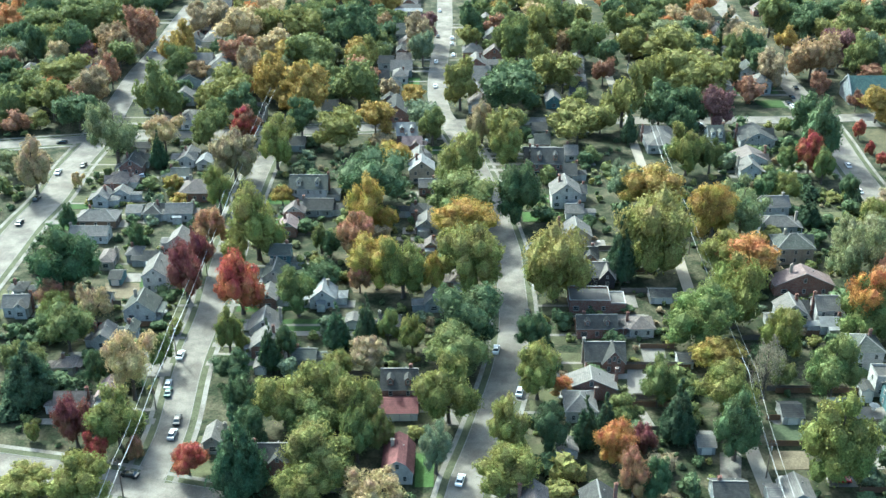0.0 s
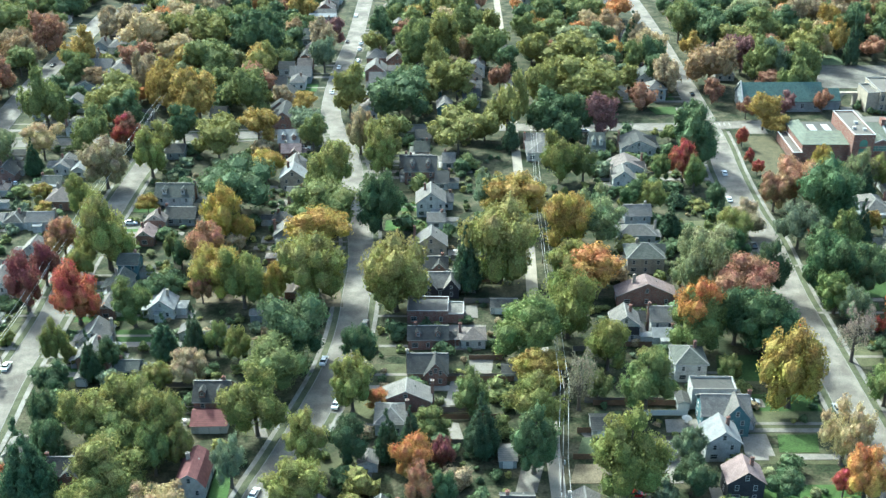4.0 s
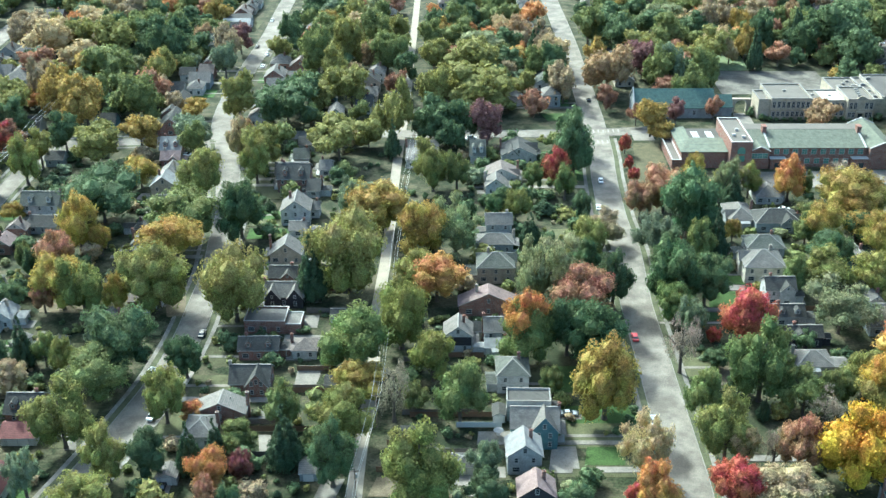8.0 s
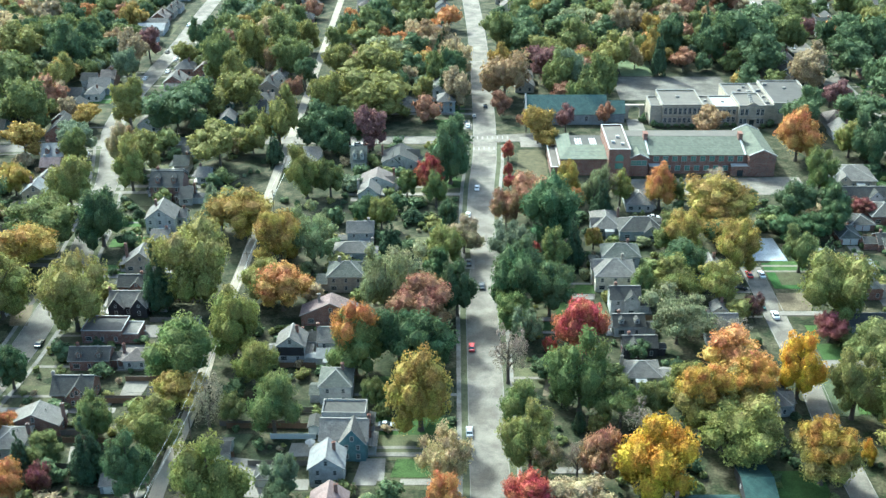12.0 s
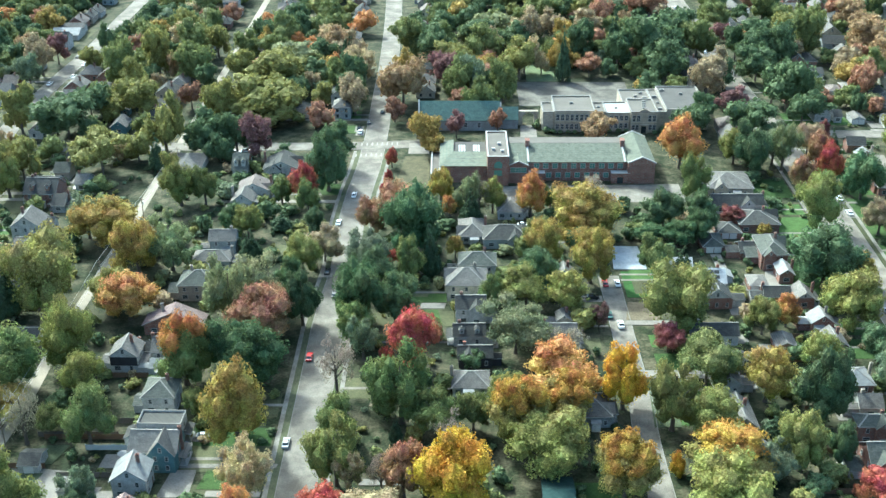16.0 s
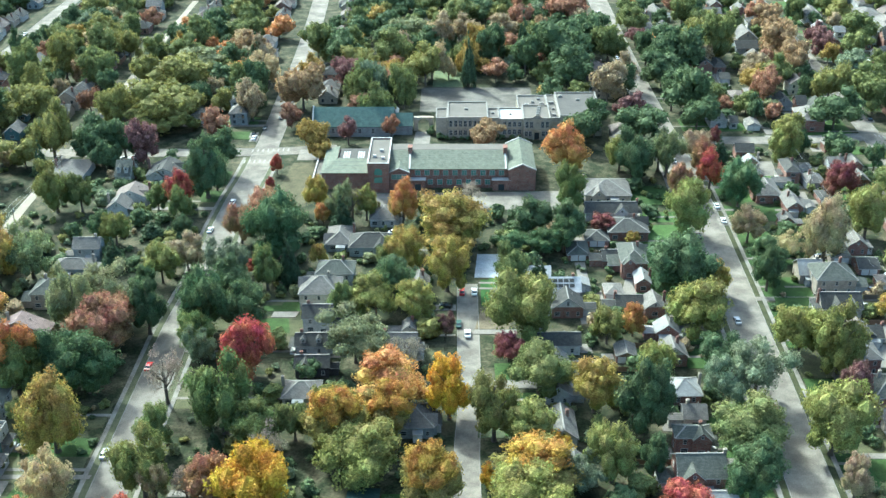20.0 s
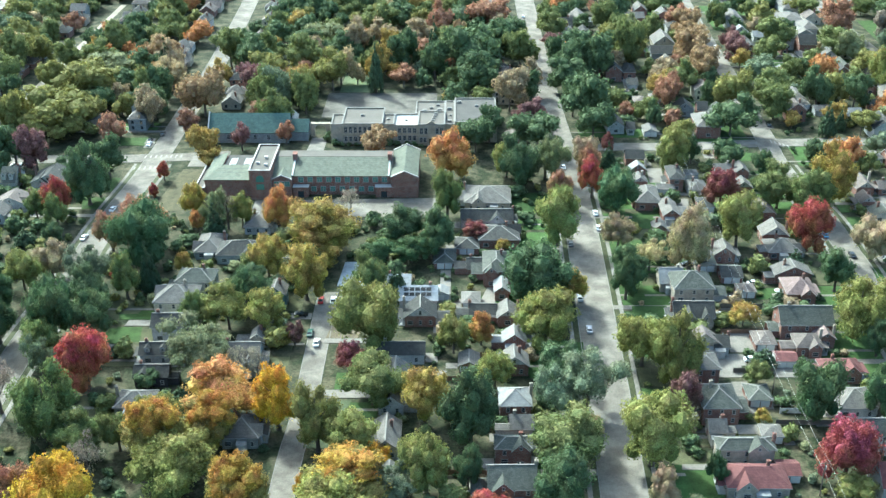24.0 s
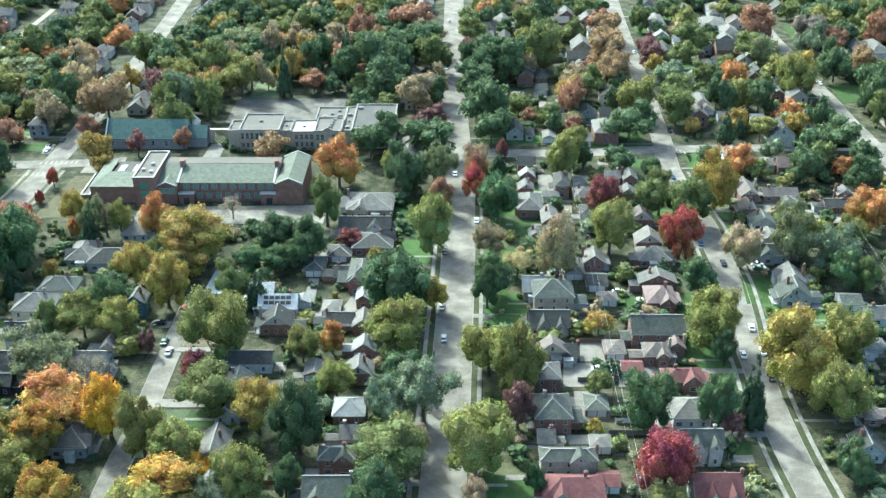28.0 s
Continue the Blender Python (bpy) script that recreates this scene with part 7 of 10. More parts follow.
house(301.2, 323.6, 8.2, 6.7, -1.2, 1, "x", "d", "k", 1, "")
house(310.4, 305.5, 6.9, 5.8, -0.5, 1.5, "y", "w", "k", 1, "")
house(365.4, 344.8, 7.6, 8.9, -0.5, 1.5, "x", "w", "s", -1, "")
house(371.2, 338.3, 13.0, 11.5, 1.0, 2, "h", "t", "s", -1, "")
house(368.7, 322.0, 12.6, 8.9, -0.2, 1.5, "x", "d", "s", -1, "T")
house(380.2, 358.9, 7.3, 7.6, 1.1, 1, "y", "t", "s", -1, "a")
house(387.9, 365.0, 7.1, 7.2, -1.0, 1.5, "y", "g", "k", 1, "")
house(387.3, 351.3, 7.1, 9.2, -0.5, 1, "x", "d", "k", 1, "a")
house(279.9, 332.5, 12.4, 8.3, 0.5, 1.5, "x", "p", "w", -1, "NP")
house(280.9, 321.1, 9.9, 7.6, 1.2, 1.5, "y", "d", "k", -1, "")
house(288.4, 362.5, 7.7, 11.0, -0.1, 1, "h", "t", "k", -1, "a")
house(274.5, 286.3, 7.3, 6.9, -0.8, 1.5, "y", "g", "w", -1, "")
house(274.1, 272.9, 7.0, 7.6, -1.1, 1.5, "y", "g", "w", -1, "")
house(296.3, 294.5, 6.1, 7.0, -0.9, 1, "y", "g", "k", 1, "a")
house(309.7, 292.4, 8.3, 6.6, 0.9, 1.5, "y", "g", "k", 1, "")
house(308.9, 270.0, 8.5, 8.6, 1.0, 2, "h", "w", "k", 1, "")
house(310.3, 261.2, 6.0, 6.4, -0.9, 1.5, "x", "g", "w", 1, "")
house(307.5, 249.1, 9.4, 5.5, -0.7, 2, "h", "t", "k", 1, "")
house(306.4, 235.0, 11.7, 9.6, 0.9, 2, "x", "t", "k", 1, "c")
house(310.3, 226.3, 7.4, 4.7, 0.4, 1, "x", "w", "w", 1, "")
house(275.5, 298.5, 14.4, 6.4, 0.9, 1.5, "x", "d", "w", -1, "N")
house(409.5, 398.7, 9.9, 6.4, -0.5, 1.5, "y", "b", "k", 1, "")
house(409.7, 380.2, 9.4, 7.6, -1.1, 1.5, "y", "g", "k", 1, "")
house(409.9, 369.1, 11.2, 9.8, -0.6, 1, "h", "g", "k", 1, "")
house(408.0, 349.4, 12.6, 6.0, 0.9, 1.5, "y", "g", "k", 1, "")
house(407.2, 338.4, 9.4, 11.1, -0.7, 1.5, "h", "m", "k", 1, "")
house(390.0, 339.5, 6.0, 5.6, -0.5, 1, "h", "b", "k", 1, "a")
house(402.1, 314.8, 16.1, 10.1, -0.2, 2, "x", "t", "k", 1, "")
house(456.1, 398.2, 8.7, 7.6, -0.2, 1, "y", "t", "w", -1, "")
house(454.1, 380.4, 13.5, 7.6, -0.3, 1.5, "y", "g", "w", -1, "")
house(452.9, 371.0, 11.2, 6.7, 1.3, 1.5, "x", "t", "g", -1, "")
house(454.3, 351.3, 8.7, 9.3, -1.0, 1.5, "y", "g", "w", -1, "")
house(452.6, 340.6, 10.4, 7.6, -1.5, 1.5, "y", "t", "w", -1, "c")
house(469.3, 424.0, 13.8, 6.8, 1.3, 1, "x", "b", "k", -1, "")
house(456.5, 425.7, 7.0, 12.9, 1.1, 1.5, "y", "b", "k", -1, "")
house(489.2, 413.2, 10.2, 6.6, 1.5, 1, "x", "d", "k", 1, "")
house(470.8, 338.0, 6.9, 7.8, -0.2, 1, "x", "t", "g", -1, "a")
house(477.4, 327.8, 8.2, 7.7, 1.4, 1, "x", "g", "w", -1, "")
house(368.3, 303.7, 10.3, 4.6, 1.3, 1.5, "y", "b", "s", -1, "")
house(373.9, 304.3, 4.3, 7.1, -0.8, 1, "x", "d", "w", -1, "")
house(365.7, 288.6, 7.3, 8.5, 0.7, 2, "h", "g", "k", -1, "")
house(365.8, 270.7, 10.0, 11.6, 1.0, 2, "h", "t", "k", -1, "")
house(368.4, 248.9, 14.6, 5.3, 0.5, 2, "h", "t", "s", -1, "")
house(363.4, 259.7, 4.4, 5.9, 0.1, 1.5, "x", "g", "s", -1, "")
house(368.8, 238.2, 15.4, 9.3, -0.6, 1.5, "h", "r", "s", -1, "c")
house(378.4, 243.2, 5.5, 6.3, -0.5, 1, "x", "r", "k", -1, "a")
house(379.1, 277.7, 6.6, 8.1, -0.8, 1, "h", "t", "k", -1, "a")
house(378.3, 259.3, 5.5, 5.4, -1.3, 1, "h", "g", "s", -1, "a")
house(388.1, 307.4, 6.4, 8.0, 0.3, 1, "h", "b", "k", 1, "a")
house(400.5, 303.8, 7.7, 7.6, -0.6, 1.5, "h", "b", "k", 1, "")
house(406.9, 307.2, 5.2, 4.7, 0.9, 1.5, "y", "m", "k", 1, "")
house(392.0, 296.7, 6.2, 5.4, -1.4, 1, "x", "r", "w", 1, "a")
house(406.1, 289.7, 11.5, 6.9, 1.2, 1.5, "h", "r", "k", 1, "")
house(404.7, 273.0, 10.1, 9.8, 0.6, 1.5, "h", "g", "w", 1, "")
house(404.6, 256.3, 11.1, 7.5, 1.3, 2, "x", "t", "w", 1, "T")
house(404.6, 236.4, 11.7, 10.2, 1.2, 2, "x", "r", "w", 1, "TH")
house(458.8, 299.5, 8.4, 7.6, 1.2, 1, "f", "d", "g", -1, "")
house(455.8, 272.3, 4.6, 6.2, 0.2, 1, "h", "b", "k", -1, "")
house(449.6, 256.9, 7.4, 7.6, -1.5, 1.5, "y", "d", "w", -1, "")
house(466.6, 309.0, 6.0, 7.6, 0.7, 1, "y", "g", "w", -1, "")
house(460.0, 464.6, 8.8, 15.0, -1.0, 1, "h", "g", "w", -1, "n")
house(485.8, 486.7, 10.5, 12.5, -0.6, 2, "y", "d", "w", 1, "n")
house(459.4, 536.0, 7.3, 16.9, 0.5, 1, "h", "g", "w", -1, "n")
house(492.9, 567.5, 10.7, 5.7, 0.1, 1.5, "y", "d", "k", 1, "n")
house(494.5, 595.7, 9.8, 4.6, -0.3, 1.5, "y", "g", "w", 1, "n")
house(499.6, 547.5, 6.1, 10.0, 1.3, 1.5, "y", "w", "k", 1, "n")
house(496.3, 517.7, 11.2, 7.5, 0.3, 1.5, "x", "t", "k", 1, "n")
house(494.3, 675.4, 14.3, 19.8, -0.5, 1.5, "h", "g", "w", 1, "n")
house(454.3, 612.4, 11.5, 17.8, -0.7, 1.5, "y", "d", "k", -1, "n")
house(494.8, 643.2, 8.9, 5.7, 1.1, 1, "y", "g", "g", 1, "n")
house(571.5, 615.0, 11.4, 22.0, -0.1, 2, "h", "g", "w", -1, "n")
house(366.7, 676.3, 9.3, 16.3, 0.8, 1.5, "y", "g", "w", -1, "n")
house(371.4, 670.6, 6.6, 5.8, -0.4, 1, "x", "w", "w", -1, "n")
house(366.7, 641.8, 6.2, 18.2, -0.9, 1.5, "y", "d", "k", -1, "n")
house(401.9, 680.6, 10.4, 8.3, 0.1, 1, "x", "g", "k", 1, "n")
house(406.9, 696.8, 7.8, 11.6, 1.0, 1.5, "y", "g", "k", 1, "n")
house(411.2, 662.6, 7.1, 11.0, -1.0, 1.5, "y", "g", "k", 1, "n")
house(409.8, 627.8, 11.2, 14.6, 0.9, 1.5, "y", "g", "s", 1, "n")
house(405.9, 608.4, 12.1, 10.0, 1.3, 1, "x", "d", "g", 1, "n")
house(404.7, 585.8, 10.2, 4.6, 0.9, 1.5, "y", "g", "k", 1, "n")
house(393.4, 614.8, 6.9, 14.5, 1.0, 1, "h", "d", "k", 1, "n")
house(364.1, 573.5, 10.0, 4.9, -1.5, 1.5, "y", "d", "k", -1, "n")
house(374.3, 567.6, 8.1, 7.8, 0.4, 2, "y", "d", "k", -1, "n")
house(383.0, 575.1, 6.2, 13.7, 1.1, 1.5, "h", "d", "k", -1, "n")
house(382.6, 556.7, 5.1, 9.2, -1.4, 1, "x", "d", "w", -1, "a")
house(382.8, 529.5, 6.3, 8.7, -0.7, 1, "h", "b", "k", -1, "a")
house(369.6, 542.9, 6.4, 12.5, -0.7, 1, "h", "b", "k", -1, "a")
house(390.4, 532.4, 4.6, 11.2, 0.1, 1, "h", "g", "k", 1, "a")
house(401.2, 515.6, 8.8, 8.3, -0.2, 1.5, "y", "d", "g", 1, "n")
house(409.7, 514.7, 4.5, 7.9, -0.1, 1.5, "x", "d", "k", 1, "n")
house(365.6, 493.7, 7.6, 10.6, 0.8, 1.5, "y", "d", "w", -1, "n")
house(372.4, 490.7, 3.2, 7.1, -1.5, 1, "x", "d", "w", -1, "n")
house(381.2, 489.4, 5.8, 8.3, -1.3, 1, "y", "g", "w", -1, "a")
house(395.5, 484.2, 8.0, 8.1, -1.1, 1, "x", "g", "w", 1, "n")
house(407.0, 491.1, 10.8, 16.0, -1.1, 2, "h", "g", "k", 1, "n")
house(368.9, 454.2, 7.5, 6.4, -1.3, 1.5, "x", "d", "k", -1, "n")
house(368.3, 440.6, 6.2, 4.6, 1.4, 1.5, "y", "w", "k", -1, "")
house(367.1, 428.0, 6.0, 6.0, 1.1, 1.5, "y", "g", "k", -1, "")
house(367.7, 412.9, 9.4, 14.8, -1.2, 1.5, "h", "g", "k", -1, "")
house(374.7, 399.9, 6.0, 12.1, 0.0, 1.5, "y", "g", "k", -1, "")
house(368.4, 384.7, 4.8, 5.9, -0.6, 1.5, "y", "g", "k", -1, "")
house(381.8, 430.3, 5.5, 13.1, -0.6, 2, "h", "d", "k", -1, "")
house(377.2, 423.7, 6.7, 5.3, -0.4, 1, "x", "g", "w", -1, "a")
house(381.6, 399.3, 3.7, 5.7, 0.4, 1, "y", "g", "w", -1, "a")
house(408.7, 461.0, 6.9, 7.0, 0.3, 1.5, "y", "g", "k", 1, "n")
house(404.2, 441.7, 6.2, 6.2, -0.4, 1, "x", "g", "w", 1, "")
house(411.1, 439.5, 5.4, 8.1, -0.9, 1.5, "y", "g", "k", 1, "")
house(407.8, 422.5, 7.2, 5.8, -0.5, 1.5, "y", "g", "k", 1, "")
house(390.4, 438.6, 5.3, 5.4, -1.1, 1, "h", "g", "w", 1, "a")
house(389.8, 423.3, 7.0, 9.3, 0.2, 1, "h", "g", "w", 1, "")
house(390.2, 408.5, 5.6, 9.0, 0.6, 1, "h", "d", "k", 1, "a")
house(472.6, 455.9, 4.9, 7.5, -0.4, 1, "h", "g", "w", -1, "n")
house(478.0, 453.0, 4.6, 8.1, -1.3, 1.5, "x", "m", "k", -1, "n")
house(453.1, 409.2, 5.7, 7.6, -1.0, 1.5, "y", "b", "k", -1, "")
house(472.3, 418.2, 6.1, 6.6, -0.4, 1, "h", "t", "k", -1, "a")
house(495.0, 422.7, 5.9, 4.6, 0.3, 1.5, "y", "g", "k", 1, "")
house(475.1, 596.1, 4.6, 9.6, 0.8, 1, "h", "g", "w", -1, "n")
house(481.7, 599.2, 4.6, 13.7, -0.4, 1, "h", "g", "w", 1, "n")
house(475.1, 615.2, 3.8, 8.7, 0.9, 1.5, "y", "g", "k", -1, "n")
house(479.5, 624.6, 6.4, 9.2, 0.4, 2, "y", "g", "w", -1, "n")
house(487.9, 616.9, 9.1, 11.0, -0.2, 2, "x", "d", "k", 1, "n")
house(500.1, 657.5, 9.0, 15.2, -0.4, 1.5, "h", "g", "w", 1, "n")
house(462.5, 570.4, 4.9, 9.6, -0.0, 1.5, "y", "w", "w", -1, "n")
house(498.5, 583.6, 4.4, 11.7, 0.6, 1.5, "y", "t", "k", 1, "n")
house(460.6, 528.0, 6.5, 11.9, -0.2, 1, "h", "g", "w", -1, "a")
house(469.6, 515.1, 12.0, 5.2, 0.6, 1, "x", "g", "w", -1, "n")
house(481.5, 511.2, 5.5, 5.1, -0.1, 1, "x", "w", "w", 1, "n")
house(458.7, 671.5, 9.1, 22.0, -0.8, 2, "h", "g", "w", -1, "n")
house(459.4, 700.6, 6.1, 8.7, 0.1, 1.5, "y", "g", "w", -1, "n")
house(458.0, 645.2, 8.9, 4.6, 0.6, 1.5, "y", "w", "w", -1, "n")
house(466.9, 639.6, 5.6, 7.6, -1.3, 1, "x", "w", "w", -1, "n")
house(482.9, 704.9, 7.9, 20.2, -0.2, 1.5, "h", "g", "w", -1, "n")
house(502.2, 704.9, 11.4, 20.2, -0.2, 1.5, "h", "g", "w", 1, "n")
house(581.0, 668.6, 6.5, 9.6, 1.1, 1, "x", "g", "w", -1, "n")
house(562.9, 622.6, 7.8, 18.2, 1.3, 2, "h", "g", "w", -1, "n")
house(-32.8, 534.2, 7.5, 6.9, -0.4, 1.5, "x", "d", "w", 1, "n")
house(-24.4, 463.7, 11.4, 15.9, 1.2, 1.5, "y", "d", "k", 1, "n")
house(-16.2, 423.4, 7.6, 6.5, 0.9, 1.5, "x", "m", "k", 1, "")
house(-24.6, 627.7, 15.2, 12.9, -0.7, 1, "x", "w", "w", 1, "n")
house(35.2, 409.2, 12.4, 8.7, -0.1, 1.5, "x", "d", "k", -1, "c")
house(45.6, 394.9, 4.9, 9.2, -1.1, 1, "x", "d", "g", -1, "")
house(21.3, 532.4, 11.7, 5.6, 0.9, 1, "x", "g", "w", -1, "n")
house(-113.2, 525.9, 11.2, 20.0, 0.5, 2, "h", "g", "w", -1, "n")
house(-113.7, 495.5, 8.3, 9.4, 1.2, 1.5, "y", "g", "g", -1, "n")
house(-114.3, 449.7, 4.9, 5.2, 0.9, 1.5, "y", "g", "w", -1, "")
house(-125.5, 400.3, 8.6, 6.2, 0.5, 1.5, "y", "d", "k", -1, "")
house(-104.6, 392.9, 6.9, 6.4, 0.7, 1, "x", "t", "w", 1, "")

# ---- fences and patios ----
fence(99.9, 255.2, 4, 0)
fence(99.7, 243.3, 5, 2)
fence(95.6, 232.0, 7, 0)
fence(-116.7, 282.4, 7, 0)
fence(-51.1, 315.6, 5, 0)
fence(49.1, 332.7, 5, 0)
fence(53.2, 303.2, 5, 0)
fence(49.2, 316.9, 7, 1)
fence(54.3, 270.2, 4, 1)
fence(-37.7, 208.3, 4, 0)
fence(-36.7, 256.3, 6, 0)
fence(-34.8, 206.4, 7, 0)
fence(-31.7, 231.7, 5, 0)
fence(45.4, 241.4, 7, 1)
fence(38.9, 230.6, 6, 0)
fence(23.2, 189.8, 6, 0)
fence(207.8, 304.6, 4, 1)
fence(216.1, 324.8, 5, 1)
fence(96.4, 206.6, 7, 1)
fence(182.0, 206.0, 7, 0)
fence(207.9, 264.2, 4, 1)
fence(295.8, 299.7, 4, 1)
fence(379.2, 329.7, 6, 0)
fence(376.5, 313.6, 7, 1)
fence(287.4, 314.2, 4, 0)
fence(279.6, 279.1, 7, 0)
fence(289.7, 286.4, 6, 1)
fence(293.6, 262.0, 4, 1)
fence(286.9, 242.6, 6, 1)
fence(284.7, 226.3, 6, 1)
fence(295.5, 220.6, 4, 1)
fence(483.0, 320.6, 5, 0)
fence(378.0, 230.5, 7, 1)
fence(383.9, 270.7, 4, 2)
fence(375.4, 291.3, 5, 0)
fence(381.4, 265.2, 7, 0)
fence(464.5, 292.2, 4, 0)
fence(454.8, 250.5, 6, 2)
fence(471.1, 301.4, 7, 1)
fence(85.2, 249.0, 9, 0)
fence(81.8, 235.6, 4, 1)
fence(79.7, 224.6, 4, 1)
fence(48.4, 260.7, 8, 0)
fence(37.9, 244.7, 7, 0)
fence(84.6, 275.1, 3, 0)
fence(95.8, 277.5, 5, 1)
fence(87.3, 247.9, 10, 1)
fence(-107.1, 295.3, 2, 0)
fence(-96.1, 282.8, 4, 1)
fence(45.0, 259.3, 9, 1)
fence(355.7, 282.2, 5, 0)
patio(110.7, 239.2, 5.9, 3.9)
patio(53.2, 287.2, 10.2, 5.1)
patio(57.4, 267.2, 6.1, 11.5)
patio(54.6, 297.7, 5.5, 7.4)
patio(127.3, 230.5, 6.4, 9.0)
patio(374.1, 277.4, 5.5, 12.0)
patio(377.9, 298.2, 9.5, 6.3)
patio(383.0, 305.3, 4.0, 5.8)
patio(397.0, 300.9, 5.7, 4.4)
patio(287.6, 320.4, 5.0, 13.6)
patio(288.8, 342.9, 3.6, 26.0)
garden_table(110.7, 239.2, 1)
patio(109.5, 224.5, 4.9, 4.1)
patio(-19.4, 391.6, 5.9, 5.9)
patio(109.8, 395.7, 3.0, 3.3)
patio(-116.4, 374.5, 5.7, 4.1)
patio(-116.4, 353.7, 3.8, 5.9)
patio(-98.0, 335.0, 4.3, 3.9)
patio(-126.0, 291.4, 3.8, 5.8)
garden_table(-126.0, 291.4, 1)
patio(-49.8, 321.4, 5.2, 3.9)
patio(-50.9, 347.5, 5.6, 5.6)
garden_table(-50.9, 347.5, 0)
patio(-43.7, 376.1, 4.0, 3.9)
patio(-48.3, 275.4, 5.2, 4.8)
garden_table(-48.3, 275.4, 1)
patio(-14.0, 379.0, 3.3, 5.1)
patio(-14.8, 347.8, 4.8, 5.1)
patio(-32.6, 296.1, 5.5, 4.4)
patio(50.3, 337.9, 4.7, 4.9)
garden_table(50.3, 337.9, 0)
patio(-40.2, 362.3, 4.6, 4.5)
patio(-23.9, 279.8, 5.4, 3.2)
patio(54.5, 311.1, 5.0, 3.1)
patio(50.5, 324.5, 5.1, 3.1)
garden_table(50.5, 324.5, 0)
patio(53.0, 296.8, 3.4, 3.9)
garden_table(53.0, 296.8, 0)
patio(54.7, 278.1, 3.2, 3.2)
patio(108.6, 357.9, 3.4, 4.3)
patio(-46.2, 267.3, 3.5, 4.9)
patio(-36.4, 214.7, 4.9, 3.8)
garden_table(-36.4, 214.7, 1)
patio(-36.2, 262.3, 3.4, 3.7)
patio(-21.0, 240.1, 5.0, 3.3)
garden_table(-21.0, 240.1, 0)
patio(-20.9, 245.7, 4.4, 4.2)
patio(46.5, 248.9, 4.6, 4.2)
patio(40.4, 237.1, 5.4, 5.2)
patio(23.8, 196.8, 3.6, 5.1)
patio(196.0, 342.9, 4.1, 3.1)
garden_table(196.0, 342.9, 0)
patio(209.2, 327.0, 3.3, 3.1)
garden_table(209.2, 327.0, 1)
patio(208.6, 310.4, 4.0, 4.3)
patio(208.1, 295.8, 4.0, 4.4)
patio(280.0, 341.0, 5.6, 4.4)
garden_table(280.0, 341.0, 0)
patio(112.8, 210.9, 3.1, 5.7)
patio(292.4, 392.5, 3.5, 5.4)
patio(290.2, 373.1, 3.1, 5.1)
patio(292.5, 332.4, 3.2, 6.0)
patio(380.5, 336.4, 5.0, 3.5)
patio(377.7, 322.9, 4.7, 5.8)
garden_table(377.7, 322.9, 1)
patio(288.7, 330.7, 4.5, 5.3)
patio(288.6, 321.4, 4.9, 5.6)
garden_table(288.6, 321.4, 1)
patio(280.6, 273.6, 5.4, 3.3)
garden_table(280.6, 273.6, 0)
patio(291.1, 294.6, 3.6, 3.1)
patio(303.2, 293.3, 4.1, 4.9)
patio(304.3, 258.8, 5.5, 3.7)
garden_table(304.3, 258.8, 0)
patio(300.6, 247.6, 3.8, 4.2)
patio(297.8, 236.9, 5.1, 5.4)
patio(284.9, 299.1, 3.7, 5.1)
patio(402.6, 398.2, 3.2, 5.3)
patio(399.7, 348.0, 3.4, 3.1)
patio(400.7, 338.1, 3.1, 3.1)
garden_table(400.7, 338.1, 1)
patio(384.7, 338.1, 4.0, 3.9)
patio(463.8, 377.4, 5.2, 3.1)
patio(461.0, 372.8, 4.3, 3.8)
patio(460.6, 350.7, 3.4, 3.6)
patio(459.8, 338.2, 3.5, 5.9)
patio(478.2, 423.7, 3.4, 5.3)
patio(482.0, 411.9, 3.7, 4.8)
patio(476.2, 338.0, 3.5, 4.4)
garden_table(476.2, 338.0, 0)
patio(483.9, 329.7, 4.3, 3.2)
garden_table(483.9, 329.7, 0)
patio(385.1, 276.2, 4.9, 4.2)
patio(382.9, 257.7, 3.1, 3.5)
patio(382.8, 306.7, 3.6, 5.4)
patio(393.9, 303.3, 4.9, 5.4)
garden_table(393.9, 303.3, 0)
patio(387.1, 297.2, 3.1, 5.0)
patio(397.7, 289.5, 4.6, 5.1)
patio(396.5, 271.2, 5.8, 4.7)
garden_table(396.5, 271.2, 1)
patio(396.3, 256.4, 4.8, 5.0)
garden_table(396.3, 256.4, 0)
patio(465.7, 301.2, 4.8, 5.6)
patio(455.1, 254.4, 3.0, 5.8)
garden_table(455.1, 254.4, 0)
patio(472.9, 308.2, 5.9, 5.7)
patio(467.1, 464.7, 4.8, 3.6)
patio(485.5, 569.1, 3.5, 5.0)
patio(487.2, 596.5, 4.2, 3.3)
patio(494.2, 546.4, 4.1, 5.7)
patio(396.4, 586.3, 5.7, 3.5)
patio(375.4, 542.1, 4.6, 5.7)
patio(393.6, 513.8, 5.9, 3.6)
patio(386.9, 490.3, 4.9, 5.1)
patio(388.5, 483.5, 5.5, 5.9)
patio(398.4, 491.9, 5.8, 3.7)
patio(374.7, 452.9, 3.3, 3.6)
patio(372.1, 428.9, 3.3, 5.3)
patio(375.3, 414.7, 5.1, 5.8)
patio(402.8, 462.0, 4.4, 5.0)
patio(398.5, 440.2, 4.6, 4.1)
patio(401.4, 424.3, 5.1, 4.5)
patio(384.6, 407.0, 5.2, 3.9)
patio(458.8, 407.3, 5.2, 5.8)
